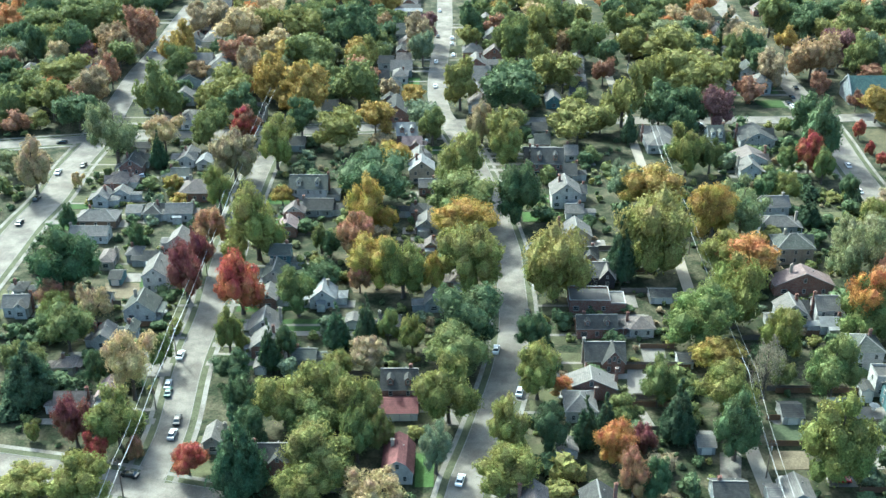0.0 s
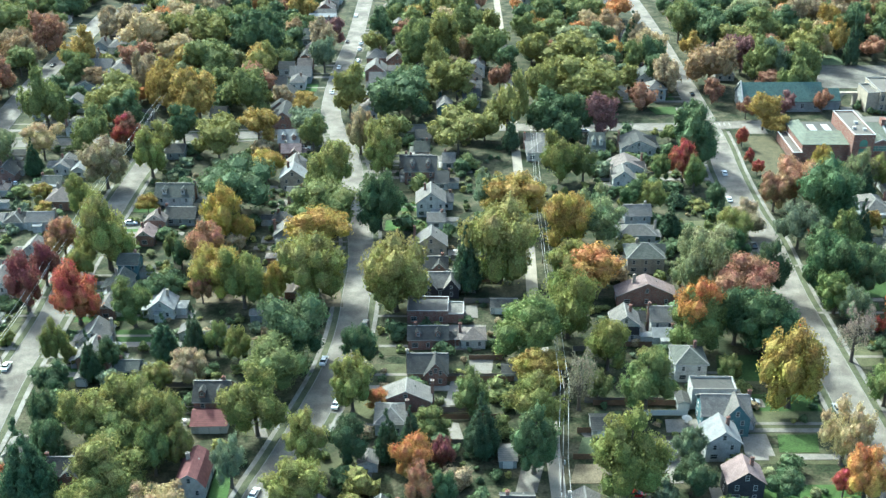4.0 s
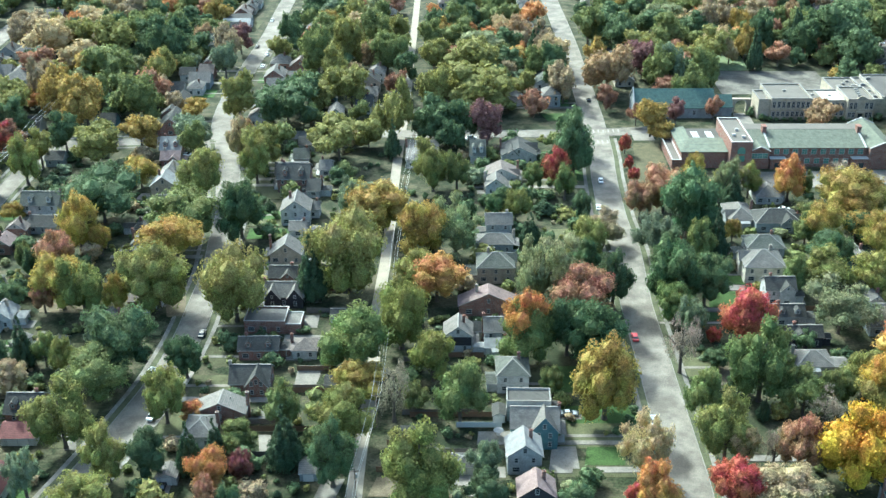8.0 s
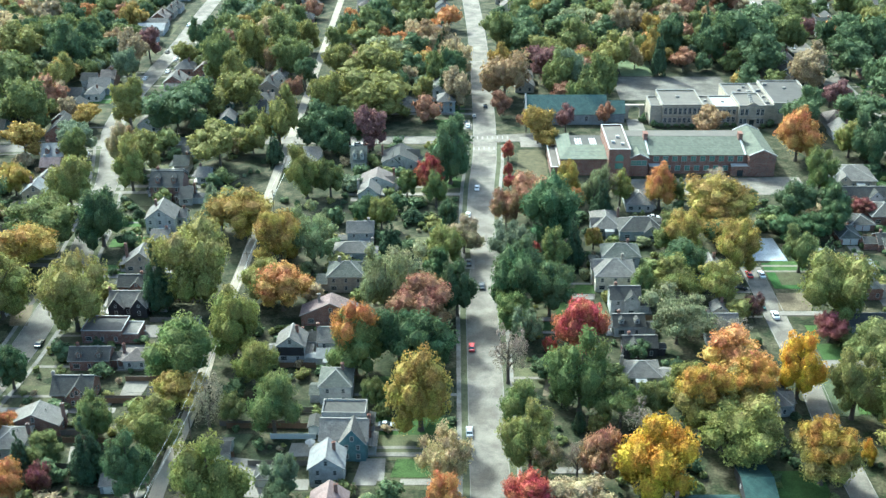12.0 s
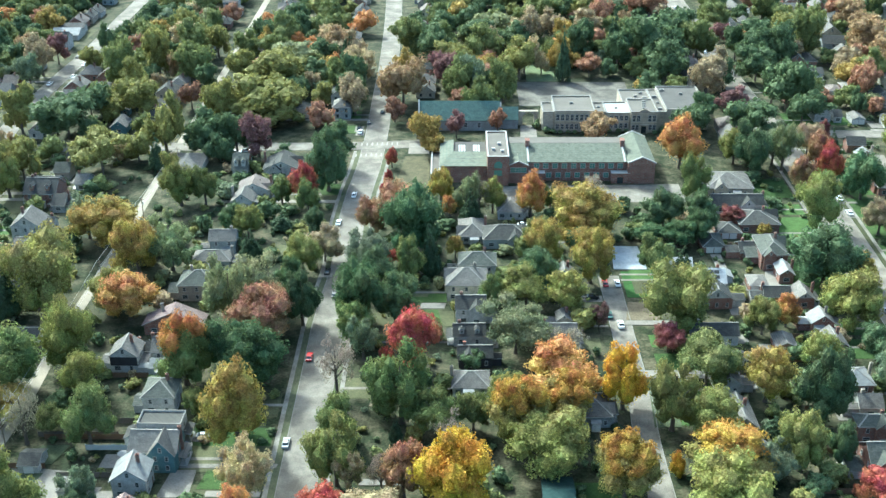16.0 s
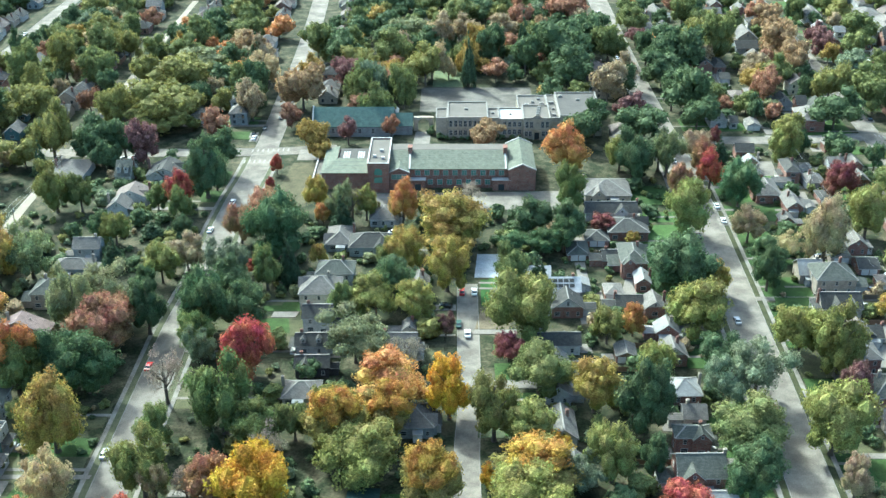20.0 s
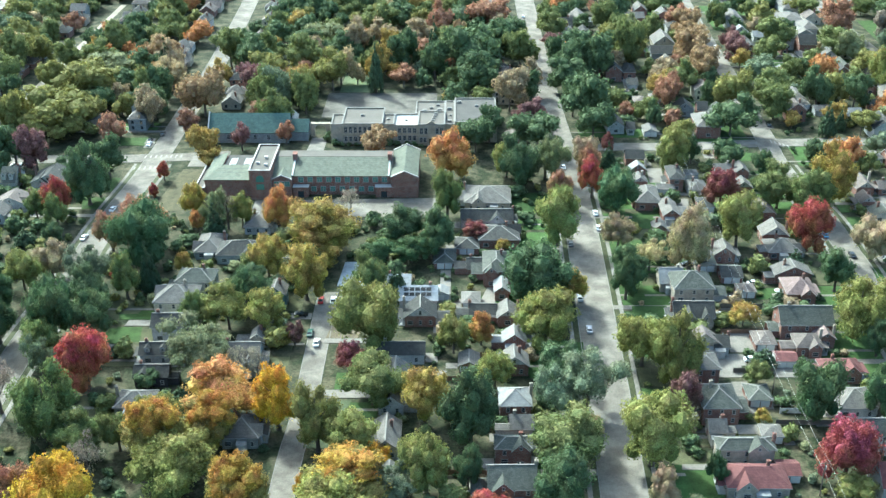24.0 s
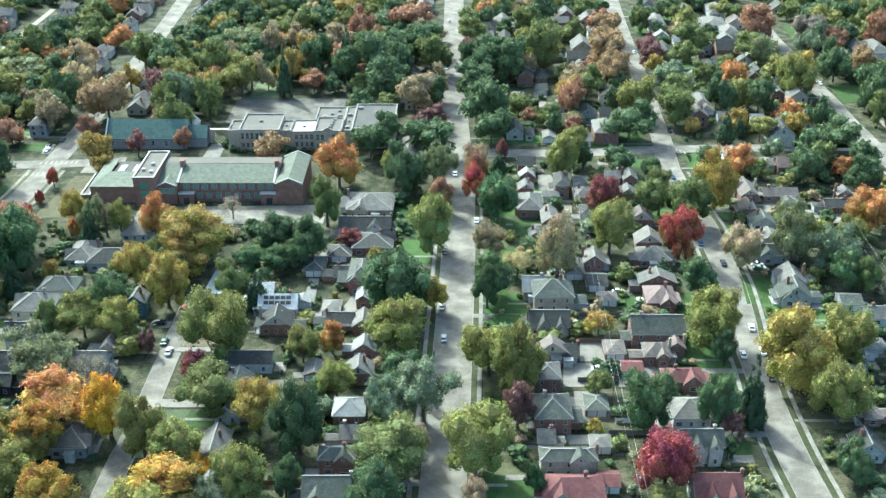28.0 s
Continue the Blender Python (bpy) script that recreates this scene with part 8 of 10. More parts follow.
sheet("paved_yard", [(370.8, 288.7), (378.0, 288.7), (379.4, 301.7), (371.9, 301.6)], 0.136, CONCRETE, "pale concrete yard between a house and its garage", "yard")
sheet("paved_yard", [(372.3, 270.4), (377.6, 270.4), (379.3, 286.4), (373.8, 286.4)], 0.137, CONCRETE, "pale concrete yard between a house and its garage", "yard")
sheet("paved_yard", [(369.3, 260.7), (378.2, 260.8), (378.7, 265.1), (369.7, 265.1)], 0.138, CONCRETE, "pale concrete yard between a house and its garage", "yard")
sheet("paved_yard", [(377.1, 302.6), (387.7, 302.7), (389.1, 313.9), (378.2, 313.8)], 0.139, CONCRETE, "pale concrete yard between a house and its garage", "yard")
sheet("paved_yard", [(393.3, 301.7), (397.7, 301.8), (399.7, 315.3), (395.2, 315.3)], 0.140, CONCRETE, "pale concrete yard between a house and its garage", "yard")
sheet("paved_yard", [(387.3, 288.8), (399.9, 288.9), (401.6, 299.0), (388.6, 298.9)], 0.141, CONCRETE, "pale concrete yard between a house and its garage", "yard")
sheet("paved_yard", [(409.9, 252.8), (419.1, 252.9), (419.3, 256.3), (410.6, 256.2)], 0.142, CONCRETE, "pale concrete yard between a house and its garage", "yard")
sheet("paved_yard", [(379.6, 409.8), (384.5, 409.9), (385.2, 416.8), (380.2, 416.8)], 0.143, CONCRETE, "pale concrete yard between a house and its garage", "yard")
sheet("paved_yard", [(372.6, 432.9), (378.7, 432.9), (379.9, 448.3), (373.6, 448.3)], 0.144, CONCRETE, "pale concrete yard between a house and its garage", "yard")
sheet("paved_yard", [(460.7, 411.7), (469.2, 411.8), (470.6, 421.4), (462.7, 421.4)], 0.145, CONCRETE, "pale concrete yard between a house and its garage", "yard")
sheet("paved_yard", [(378.1, 548.3), (384.7, 548.3), (386.1, 567.9), (379.3, 567.8)], 0.146, CONCRETE, "pale concrete yard between a house and its garage", "yard")
sheet("paved_yard", [(372.0, 619.3), (376.1, 619.3), (377.5, 644.7), (373.2, 644.8)], 0.147, CONCRETE, "pale concrete yard between a house and its garage", "yard")
sheet("paved_yard", [(484.9, 401.0), (490.4, 401.1), (493.8, 411.9), (488.2, 411.9)], 0.148, CONCRETE, "pale concrete yard between a house and its garage", "yard")
sheet("paved_yard", [(395.5, 287.4), (399.7, 287.4), (400.9, 294.9), (396.6, 294.9)], 0.149, CONCRETE, "pale concrete yard between a house and its garage", "yard")
sheet("lawn", [(388.8, 303.0), (394.2, 303.0), (395.1, 309.2), (389.6, 309.2)], 0.0944, LAWN, "deep green mown lawn beside a house", "lawn", (0.04, 0.066, 0.019))
sheet("lawn", [(414.2, 287.5), (422.7, 287.6), (424.6, 297.8), (416.3, 297.8)], 0.0950, LAWN, "deep green mown lawn beside a house", "lawn", (0.04, 0.066, 0.019))
sheet("lawn", [(413.7, 256.5), (419.4, 256.5), (420.3, 261.6), (414.8, 261.5)], 0.0956, LAWN, "deep green mown lawn beside a house", "lawn", (0.04, 0.066, 0.019))
sheet("lawn", [(437.0, 338.6), (446.1, 338.6), (449.0, 357.8), (439.1, 357.7)], 0.0962, LAWN, "deep green mown lawn beside a house", "lawn", (0.04, 0.066, 0.019))
sheet("lawn", [(350.9, 354.0), (356.8, 354.0), (357.4, 369.4), (351.3, 369.3)], 0.0968, LAWN, "deep green mown lawn beside a house", "lawn", (0.04, 0.066, 0.019))
sheet("lawn", [(350.4, 337.3), (356.1, 337.4), (356.7, 350.7), (350.8, 350.7)], 0.0974, LAWN, "deep green mown lawn beside a house", "lawn", (0.04, 0.066, 0.019))
sheet("lawn", [(348.3, 386.3), (356.4, 386.3), (356.9, 398.5), (348.5, 398.5)], 0.0980, LAWN, "deep green mown lawn beside a house", "lawn", (0.04, 0.066, 0.019))
sheet("lawn", [(535.3, 625.7), (544.9, 625.7), (560.9, 680.6), (537.8, 680.7)], 0.0986, LAWN, "deep green mown lawn beside a house", "lawn", (0.04, 0.066, 0.019))
sheet("lawn", [(531.8, 540.0), (545.2, 540.0), (551.6, 568.0), (532.2, 568.0)], 0.0992, LAWN, "deep green mown lawn beside a house", "lawn", (0.04, 0.066, 0.019))
sheet("lawn", [(504.4, 486.5), (509.5, 486.5), (513.1, 498.6), (507.9, 498.6)], 0.0998, LAWN, "deep green mown lawn beside a house", "lawn", (0.04, 0.066, 0.019))
sheet("lawn", [(441.7, 392.9), (447.1, 392.9), (448.4, 398.9), (443.0, 398.8)], 0.1004, LAWN, "deep green mown lawn beside a house", "lawn", (0.04, 0.066, 0.019))
sheet("lawn", [(468.1, 458.5), (471.8, 458.5), (474.0, 467.5), (470.3, 467.5)], 0.1010, LAWN, "deep green mown lawn beside a house", "lawn", (0.04, 0.066, 0.019))
sheet("lawn", [(353.4, 234.9), (361.3, 235.0), (363.0, 244.5), (352.2, 244.4)], 0.1016, LAWN, "deep green mown lawn beside a house", "lawn", (0.04, 0.066, 0.019))
sheet("lawn", [(325.6, 297.5), (331.5, 297.6), (332.3, 308.3), (326.3, 308.2)], 0.1022, LAWN, "deep green mown lawn beside a house", "lawn", (0.04, 0.066, 0.019))
sheet("paved_yard", [(351.7, 245.1), (360.9, 245.1), (361.3, 247.5), (352.1, 247.4)], 0.164, CONCRETE, "pale concrete yard between a house and its garage", "yard")
sheet("paved_yard", [(122.6, 224.2), (128.5, 224.2), (130.2, 233.9), (124.1, 233.9)], 0.165, CONCRETE, "pale concrete yard between a house and its garage", "yard")
sheet("paved_yard", [(125.6, 235.8), (150.8, 235.8), (151.1, 237.5), (125.8, 237.5)], 0.166, CONCRETE, "pale concrete yard between a house and its garage", "yard")
sheet("paved_yard", [(134.3, 224.4), (148.3, 224.5), (148.5, 226.7), (134.7, 226.7)], 0.167, CONCRETE, "pale concrete yard between a house and its garage", "yard")
sheet("paved_yard", [(105.0, 235.7), (114.0, 235.8), (114.8, 241.4), (105.5, 241.4)], 0.168, CONCRETE, "pale concrete yard between a house and its garage", "yard")
sheet("paved_yard", [(102.5, 215.3), (105.5, 215.3), (108.2, 228.0), (103.0, 228.0)], 0.169, CONCRETE, "pale concrete yard between a house and its garage", "yard")
sheet("lawn", [(131.9, 227.4), (142.0, 227.4), (143.6, 234.9), (133.3, 234.8)], 0.1064, LAWN, "deep green mown lawn beside a house", "lawn", (0.04, 0.066, 0.019))
sheet("lawn", [(182.5, 321.4), (194.3, 321.5), (193.7, 325.1), (181.8, 325.1)], 0.1070, LAWN, "deep green mown lawn beside a house", "lawn", (0.04, 0.066, 0.019))
sheet("lawn", [(185.0, 307.8), (192.9, 307.8), (191.4, 316.8), (183.4, 316.8)], 0.1076, LAWN, "deep green mown lawn beside a house", "lawn", (0.04, 0.066, 0.019))
sheet("lawn", [(141.8, 474.1), (153.0, 474.1), (152.6, 483.9), (138.6, 483.9)], 0.1082, LAWN, "deep green mown lawn beside a house", "lawn", (0.04, 0.066, 0.019))
sheet("lawn", [(144.4, 406.8), (152.9, 406.8), (151.2, 417.6), (141.6, 417.6)], 0.1088, LAWN, "deep green mown lawn beside a house", "lawn", (0.04, 0.066, 0.019))
sheet("lawn", [(179.9, 344.1), (187.3, 344.1), (186.1, 351.5), (178.6, 351.5)], 0.1094, LAWN, "deep green mown lawn beside a house", "lawn", (0.04, 0.066, 0.019))
sheet("lawn", [(352.6, 394.5), (357.6, 394.5), (359.0, 410.0), (353.5, 410.0)], 0.1100, LAWN, "deep green mown lawn beside a house", "lawn", (0.04, 0.066, 0.019))
sheet("lawn", [(359.9, 389.6), (367.6, 389.6), (369.0, 402.1), (360.8, 402.1)], 0.1106, LAWN, "deep green mown lawn beside a house", "lawn", (0.04, 0.066, 0.019))
sheet("lawn", [(350.2, 324.4), (361.2, 324.4), (362.3, 331.0), (350.7, 331.0)], 0.1112, LAWN, "deep green mown lawn beside a house", "lawn", (0.04, 0.066, 0.019))
sheet("lawn", [(348.3, 368.5), (360.2, 368.6), (361.3, 380.0), (348.7, 380.0)], 0.1118, LAWN, "deep green mown lawn beside a house", "lawn", (0.04, 0.066, 0.019))
sheet("lawn", [(123.6, 259.5), (135.2, 259.5), (137.6, 272.8), (125.5, 272.8)], 0.1124, LAWN, "deep green mown lawn beside a house", "lawn", (0.04, 0.066, 0.019))
sheet("paved_yard", [(50.1, 275.7), (57.7, 275.7), (59.8, 289.4), (51.9, 289.4)], 0.181, CONCRETE, "pale concrete yard between a house and its garage", "yard")
sheet("paved_yard", [(56.2, 264.5), (60.7, 264.5), (61.5, 272.0), (54.1, 272.0)], 0.182, CONCRETE, "pale concrete yard between a house and its garage", "yard")
sheet("paved_yard", [(47.4, 247.6), (51.5, 247.6), (53.3, 259.5), (49.1, 259.5)], 0.183, CONCRETE, "pale concrete yard between a house and its garage", "yard")
sheet("drive", [(64.6, 211.7), (69.7, 211.7), (72.1, 221.8), (66.7, 221.8)], 0.178, ASPHALT, "dark asphalt parking pad beside the alley", "driveway")
sheet("lawn", [(80.7, 225.3), (89.2, 225.3), (91.6, 233.6), (82.9, 233.6)], 0.1154, LAWN, "thin muted green back lawn", "lawn", (0.062, 0.075, 0.04))
sheet("lawn", [(78.1, 215.1), (87.0, 215.2), (89.1, 222.5), (80.0, 222.5)], 0.1160, LAWN, "dry tan lawn beside a house", "lawn", (0.125, 0.102, 0.066))
sheet("lawn", [(85.4, 237.1), (92.6, 237.1), (94.9, 245.3), (87.5, 245.3)], 0.1166, LAWN, "thin muted green back lawn", "lawn", (0.062, 0.075, 0.04))
sheet("paved_yard", [(-84.5, 255.8), (-78.1, 255.8), (-78.8, 262.4), (-86.5, 262.4)], 0.188, CONCRETE, "pale concrete yard between a house and its garage", "yard")
sheet("lawn", [(-108.3, 299.6), (-97.6, 299.5), (-100.2, 309.8), (-111.2, 309.8)], 0.1178, LAWN, "dry tan lawn beside a house", "lawn", (0.125, 0.102, 0.066))
sheet("paved_yard", [(-105.8, 310.2), (-99.8, 310.2), (-101.2, 316.0), (-107.3, 316.0)], 0.190, CONCRETE, "pale concrete yard between a house and its garage", "yard")
sheet("lawn", [(-30.9, 303.2), (-13.3, 303.2), (-15.4, 309.6), (-33.2, 309.6)], 0.1190, LAWN, "dry tan lawn beside a house", "lawn", (0.125, 0.102, 0.066))
sheet("lawn", [(9.7, 300.8), (15.5, 300.8), (13.1, 313.6), (6.3, 313.6)], 0.1196, LAWN, "dry tan lawn beside a house", "lawn", (0.125, 0.102, 0.066))
sheet("paved_yard", [(-1.1, 233.2), (2.1, 233.2), (-0.8, 242.3), (-4.1, 242.3)], 0.193, CONCRETE, "pale concrete yard between a house and its garage", "yard")
sheet("paved_yard", [(49.4, 231.9), (52.6, 231.9), (51.1, 239.7), (47.9, 239.7)], 0.194, CONCRETE, "pale concrete yard between a house and its garage", "yard")
sheet("lawn", [(251.1, 310.4), (261.8, 310.4), (264.1, 321.9), (253.1, 321.9)], 0.1214, LAWN, "dry tan lawn beside a house", "lawn", (0.125, 0.102, 0.066))
sheet("paved_yard", [(250.6, 307.3), (264.1, 307.3), (264.6, 310.1), (251.1, 310.0)], 0.196, CONCRETE, "pale concrete yard between a house and its garage", "yard")
sheet("paved_yard", [(280.9, 286.7), (288.3, 286.8), (289.7, 291.8), (282.3, 291.8)], 0.197, CONCRETE, "pale concrete yard between a house and its garage", "yard")
sheet("paved_yard", [(298.6, 327.3), (303.7, 327.3), (308.6, 344.3), (303.4, 344.3)], 0.198, CONCRETE, "pale concrete yard between a house and its garage", "yard")
sheet("paved_yard", [(251.7, 277.3), (284.7, 277.4), (285.9, 281.6), (252.5, 281.5)], 0.199, CONCRETE, "pale concrete yard between a house and its garage", "yard")
sheet("lawn", [(250.9, 253.7), (258.1, 253.7), (262.2, 276.2), (252.5, 276.2)], 0.1244, LAWN, "thin muted green back lawn", "lawn", (0.062, 0.075, 0.04))
sheet("lawn", [(179.7, 306.8), (187.4, 306.8), (189.1, 315.9), (181.3, 315.9)], 0.1250, LAWN, "deep green mown lawn beside a house", "lawn", (0.04, 0.066, 0.019))
sheet("lawn", [(174.8, 298.5), (181.9, 298.5), (182.8, 303.3), (175.6, 303.3)], 0.1256, LAWN, "deep green mown lawn beside a house", "lawn", (0.04, 0.066, 0.019))
sheet("lawn", [(172.8, 263.2), (178.8, 263.2), (180.9, 274.1), (174.8, 274.1)], 0.1262, LAWN, "dry tan lawn beside a house", "lawn", (0.125, 0.102, 0.066))
sheet("paved_yard", [(172.4, 229.0), (187.7, 229.0), (188.4, 231.5), (172.9, 231.5)], 0.204, CONCRETE, "pale concrete yard between a house and its garage", "yard")
sheet("lawn", [(187.6, 323.4), (193.8, 323.4), (194.5, 327.3), (188.4, 327.3)], 0.1274, LAWN, "deep green mown lawn beside a house", "lawn", (0.04, 0.066, 0.019))
sheet("paved_yard", [(175.3, 304.0), (184.9, 304.0), (185.3, 306.1), (175.7, 306.1)], 0.206, CONCRETE, "pale concrete yard between a house and its garage", "yard")
sheet("paved_yard", [(185.4, 317.4), (193.4, 317.4), (194.2, 321.1), (186.1, 321.1)], 0.207, CONCRETE, "pale concrete yard between a house and its garage", "yard")
for x, y in ((156.3, 460.8), (158.6, 461.0), (160.8, 461.1), (163.0, 461.2), (165.2, 461.3), (167.4, 461.4), (169.6, 461.6), (171.8, 461.7), (154.7, 448.1), (156.8, 448.2), (159.0, 448.3), (161.2, 448.5), (163.3, 448.6), (165.5, 448.7), (434.5, 479.4), (436.0, 478.0), (437.6, 476.7), (439.1, 475.3), (440.6, 474.0)):
    sheet("road_marking", [(x - 0.3, y - 1.6), (x + 0.3, y - 1.6), (x + 0.3, y + 1.6), (x - 0.3, y + 1.6)], 0.11, WHITE_LINE, "white bar of a pedestrian crossing", "road marking")

# ---- cars ----
car("white", -77.3, 265.9, -180, 1.2, 0.036)
car("black", -71.3, 234.6, -177, 1.2, 0.036)
car("silver", -71.2, 228.5, -182, 1.2, 0.036)
car("silver", -77.5, 251.3, -177, 1.0, 0.036)
car("green", -76.6, 247.5, -177, 1.0, 0.036)
car("black", -77.9, 212.4, -104, 1.0, 0.068)
car("white", 2.1, 210.6, -193, 1.0, 0.040)
car("white", 18.4, 247.5, -192, 1.2, 0.126)
car("white", 12.8, 268.9, -188, 1.2, 0.040)
car("black", 23.1, 289.8, -183, 1.0, 0.040)
car("black", 20.1, 373.7, -173, 1.0, 0.126)
car("black", 21.7, 362.8, -173, 1.0, 0.126)
car("white", -7.5, 440.8, -167, 1.0, 0.126)
car("white", -154.9, 399.4, -178, 1.2, 0.032)
car("black", -154.9, 374.1, -183, 1.0, 0.032)
car("black", -154.0, 353.6, -181, 1.0, 0.032)
car("black", -147.1, 406.9, -182, 1.0, 0.032)
car("black", -163.5, 431.5, -81, 1.0, 0.072)
car("black", -155.2, 547.5, -182, 1.0, 0.032)
car("white", -155.5, 563.4, -179, 1.0, 0.032)
car("white", -7.0, 641.8, -181, 1.0, 0.040)
car("black", -7.4, 588.7, -182, 1.0, 0.040)
car("white", 0.3, 574.7, -182, 1.0, 0.126)
car("white", 0.3, 585.4, -182, 1.0, 0.126)
car("white", -7.8, 542.8, -182, 1.0, 0.040)
car("white", -7.8, 504.4, -176, 1.0, 0.040)
car("white", 0.9, 554.3, -182, 1.0, 0.126)
car("white", 10.5, 552.3, 90, 1.0, 0.126)
car("white", -120.0, 395.3, 90, 1.0, 0.126)
car("white", -66.2, 360.1, 90, 1.2, 0.126)
car("black", 27.8, 217.6, 0, 1.0, 0.126)
car("red", 93.4, 210.6, 90, 1.0, 0.126)
car("red", -103.7, 281.8, 90, 1.0, 0.126)
car("black", 163.0, 501.0, -180, 1.0, 0.048)
car("black", 157.6, 487.3, -180, 1.0, 0.048)
car("black", 153.7, 479.5, -180, 1.0, 0.126)
car("white", 154.5, 474.9, -181, 1.0, 0.126)
car("white", 103.1, 450.5, 90, 1.0, 0.126)
car("white", 107.0, 451.9, 90, 1.0, 0.126)
car("white", -12.1, 432.9, 90, 1.0, 0.126)
car("white", 157.3, 405.8, -183, 1.0, 0.048)
car("white", 153.5, 380.6, -182, 1.0, 0.048)
car("red", 153.4, 287.9, -181, 1.0, 0.048)
car("silver", 152.1, 245.9, -180, 1.0, 0.048)
car("black", 153.3, 341.9, -182, 1.0, 0.126)
car("black", 157.3, 325.8, -183, 1.0, 0.048)
car("silver", 130.0, 248.8, 90, 1.0, 0.126)
car("white", 251.3, 333.7, -180, 1.0, 0.052)
car("red", 247.2, 333.7, -180, 1.0, 0.052)
car("black", 241.8, 323.9, 90, 1.2, 0.126)
car("green", 246.0, 312.8, -180, 1.0, 0.052)
car("white", 248.8, 306.7, -180, 1.2, 0.052)
car("white", 283.1, 378.1, 90, 1.0, 0.126)
car("white", 222.4, 378.1, 90, 1.2, 0.126)
car("white", 186.7, 343.1, -182, 1.0, 0.126)
car("black", 378.7, 567.9, -179, 1.0, 0.126)
car("black", 377.3, 540.8, -179, 1.0, 0.126)
car("black", 376.3, 523.0, -179, 1.0, 0.126)
car("white", 346.7, 402.4, -180, 1.0, 0.126)
car("white", 346.5, 389.2, -182, 1.0, 0.126)
car("silver", 334.9, 315.2, -181, 1.0, 0.056)
car("white", 306.5, 385.7, 90, 1.0, 0.126)
car("white", 334.2, 689.0, -180, 1.0, 0.056)
car("white", 333.3, 594.7, -179, 1.0, 0.056)
car("black", 344.1, 566.9, -179, 1.0, 0.126)
car("black", 334.6, 375.7, -182, 1.0, 0.056)
car("silver", 334.0, 335.5, -182, 1.0, 0.056)
car("white", 338.2, 448.6, -180, 1.0, 0.056)
car("white", 439.5, 623.8, -181, 1.0, 0.060)
car("black", 438.3, 499.1, -181, 1.0, 0.126)
car("blue", 430.0, 383.1, -182, 1.0, 0.126)
car("black", 435.1, 367.3, -180, 1.0, 0.060)
car("white", 434.6, 322.5, -186, 1.0, 0.060)
car("white", 428.1, 306.2, -182, 1.0, 0.060)
car("white", 434.7, 307.8, -182, 1.2, 0.060)
car("black", 433.7, 293.6, -182, 1.0, 0.060)
car("white", 382.3, 297.3, 90, 1.2, 0.126)
car("red", 381.0, 275.9, 0, 1.0, 0.126)
car("white", 352.3, 356.6, 0, 1.0, 0.126)
car("white", 356.3, 357.5, 0, 1.0, 0.126)
car("white", 394.6, 345.5, 90, 1.2, 0.126)
car("black", 374.5, 359.7, 90, 1.0, 0.126)
car("white", 382.9, 335.7, 90, 1.0, 0.126)
car("white", 447.1, 366.5, 90, 1.0, 0.126)
car("silver", 447.3, 363.4, 90, 1.0, 0.126)
car("white", 528.3, 568.9, -179, 1.0, 0.064)
car("black", 524.9, 581.1, -181, 1.0, 0.064)
car("blue", 430.4, 445.8, -177, 1.0, 0.060)
car("white", 391.0, 298.0, 90, 1.0, 0.126)

# ---- trees ----
far_tree("d", 238.2, 474.6, 3.2, 1.6, 0.1, "shrub")
far_tree("d", 241.0, 474.0, 2.4, 1.8, 0.1, "shrub")
far_tree("d", 244.5, 474.0, 1.6, 1.3, 0.1, "shrub")
far_tree("d", 248.0, 474.2, 1.5, 1.2, 0.1, "shrub")
far_tree("d", 251.0, 474.0, 1.7, 1.3, 0.1, "shrub")
far_tree("d", 255.0, 474.2, 1.6, 1.2, 0.1, "shrub")
far_tree("d", 258.4, 474.0, 2.0, 1.4, 0.1, "shrub")
far_tree("d", 262.5, 475.0, 3.6, 1.8, 0.1, "shrub")
far_tree("d", 266.0, 475.0, 2.0, 1.4, 0.1, "shrub")
far_tree("d", 270.5, 475.0, 1.8, 1.3, 0.1, "shrub")
far_tree("d", 274.0, 474.0, 2.4, 1.5, 0.1, "shrub")
far_tree("d", 277.0, 472.8, 1.6, 1.2, 0.1, "shrub")
far_tree("d", 286.5, 472.8, 2.2, 1.4, 0.1, "shrub")
far_tree("d", 290.0, 474.5, 3.4, 2.0, 0.1, "shrub")
far_tree("d", 233.8, 481.0, 4.2, 2.0, 0.1, "shrub")
tree("t", -17.9, 199.3, 11.2, 6.7, 2.9)
tree("y", -85.5, 199.7, 14.9, 6.1, 3.7)
tree("y", -34.4, 201.5, 10.9, 6.5, 2.8)
tree("d", 47.0, 203.0, 13.1, 3.4, 3.3)
tree("u", 42.3, 203.3, 14.1, 3.6, 3.5)
tree("y", 13.2, 204.5, 15.1, 6.8, 3.7)
tree("c", -49.9, 207.0, 20.6, 6.2, 0.6)
tree("y", -31.2, 208.1, 16.9, 7.7, 4.1)
tree("b", 176.6, 208.1, 13.4, 8.1, 3.4)
tree("o", 146.4, 208.3, 15.8, 4.7, 3.9)
tree("d", 128.0, 209.0, 9.3, 4.1, 2.5)
tree("y", 90.9, 209.8, 24.2, 7.9, 4.2)
tree("r", 142.2, 210.2, 7.7, 2.8, 2.1)
tree("d", 106.5, 211.3, 10.2, 4.8, 2.7)
tree("r", 165.7, 211.4, 13.3, 6.1, 3.3)
tree("r", -63.5, 212.8, 9.7, 4.2, 2.6)
tree("w", -3.8, 213.8, 14.6, 3.8, 3.6)
tree("r", -86.4, 216.5, 9.8, 3.0, 2.6)
tree("o", 39.7, 216.5, 12.1, 4.5, 3.1)
tree("y", 262.2, 217.7, 16.7, 10.2, 4.1)
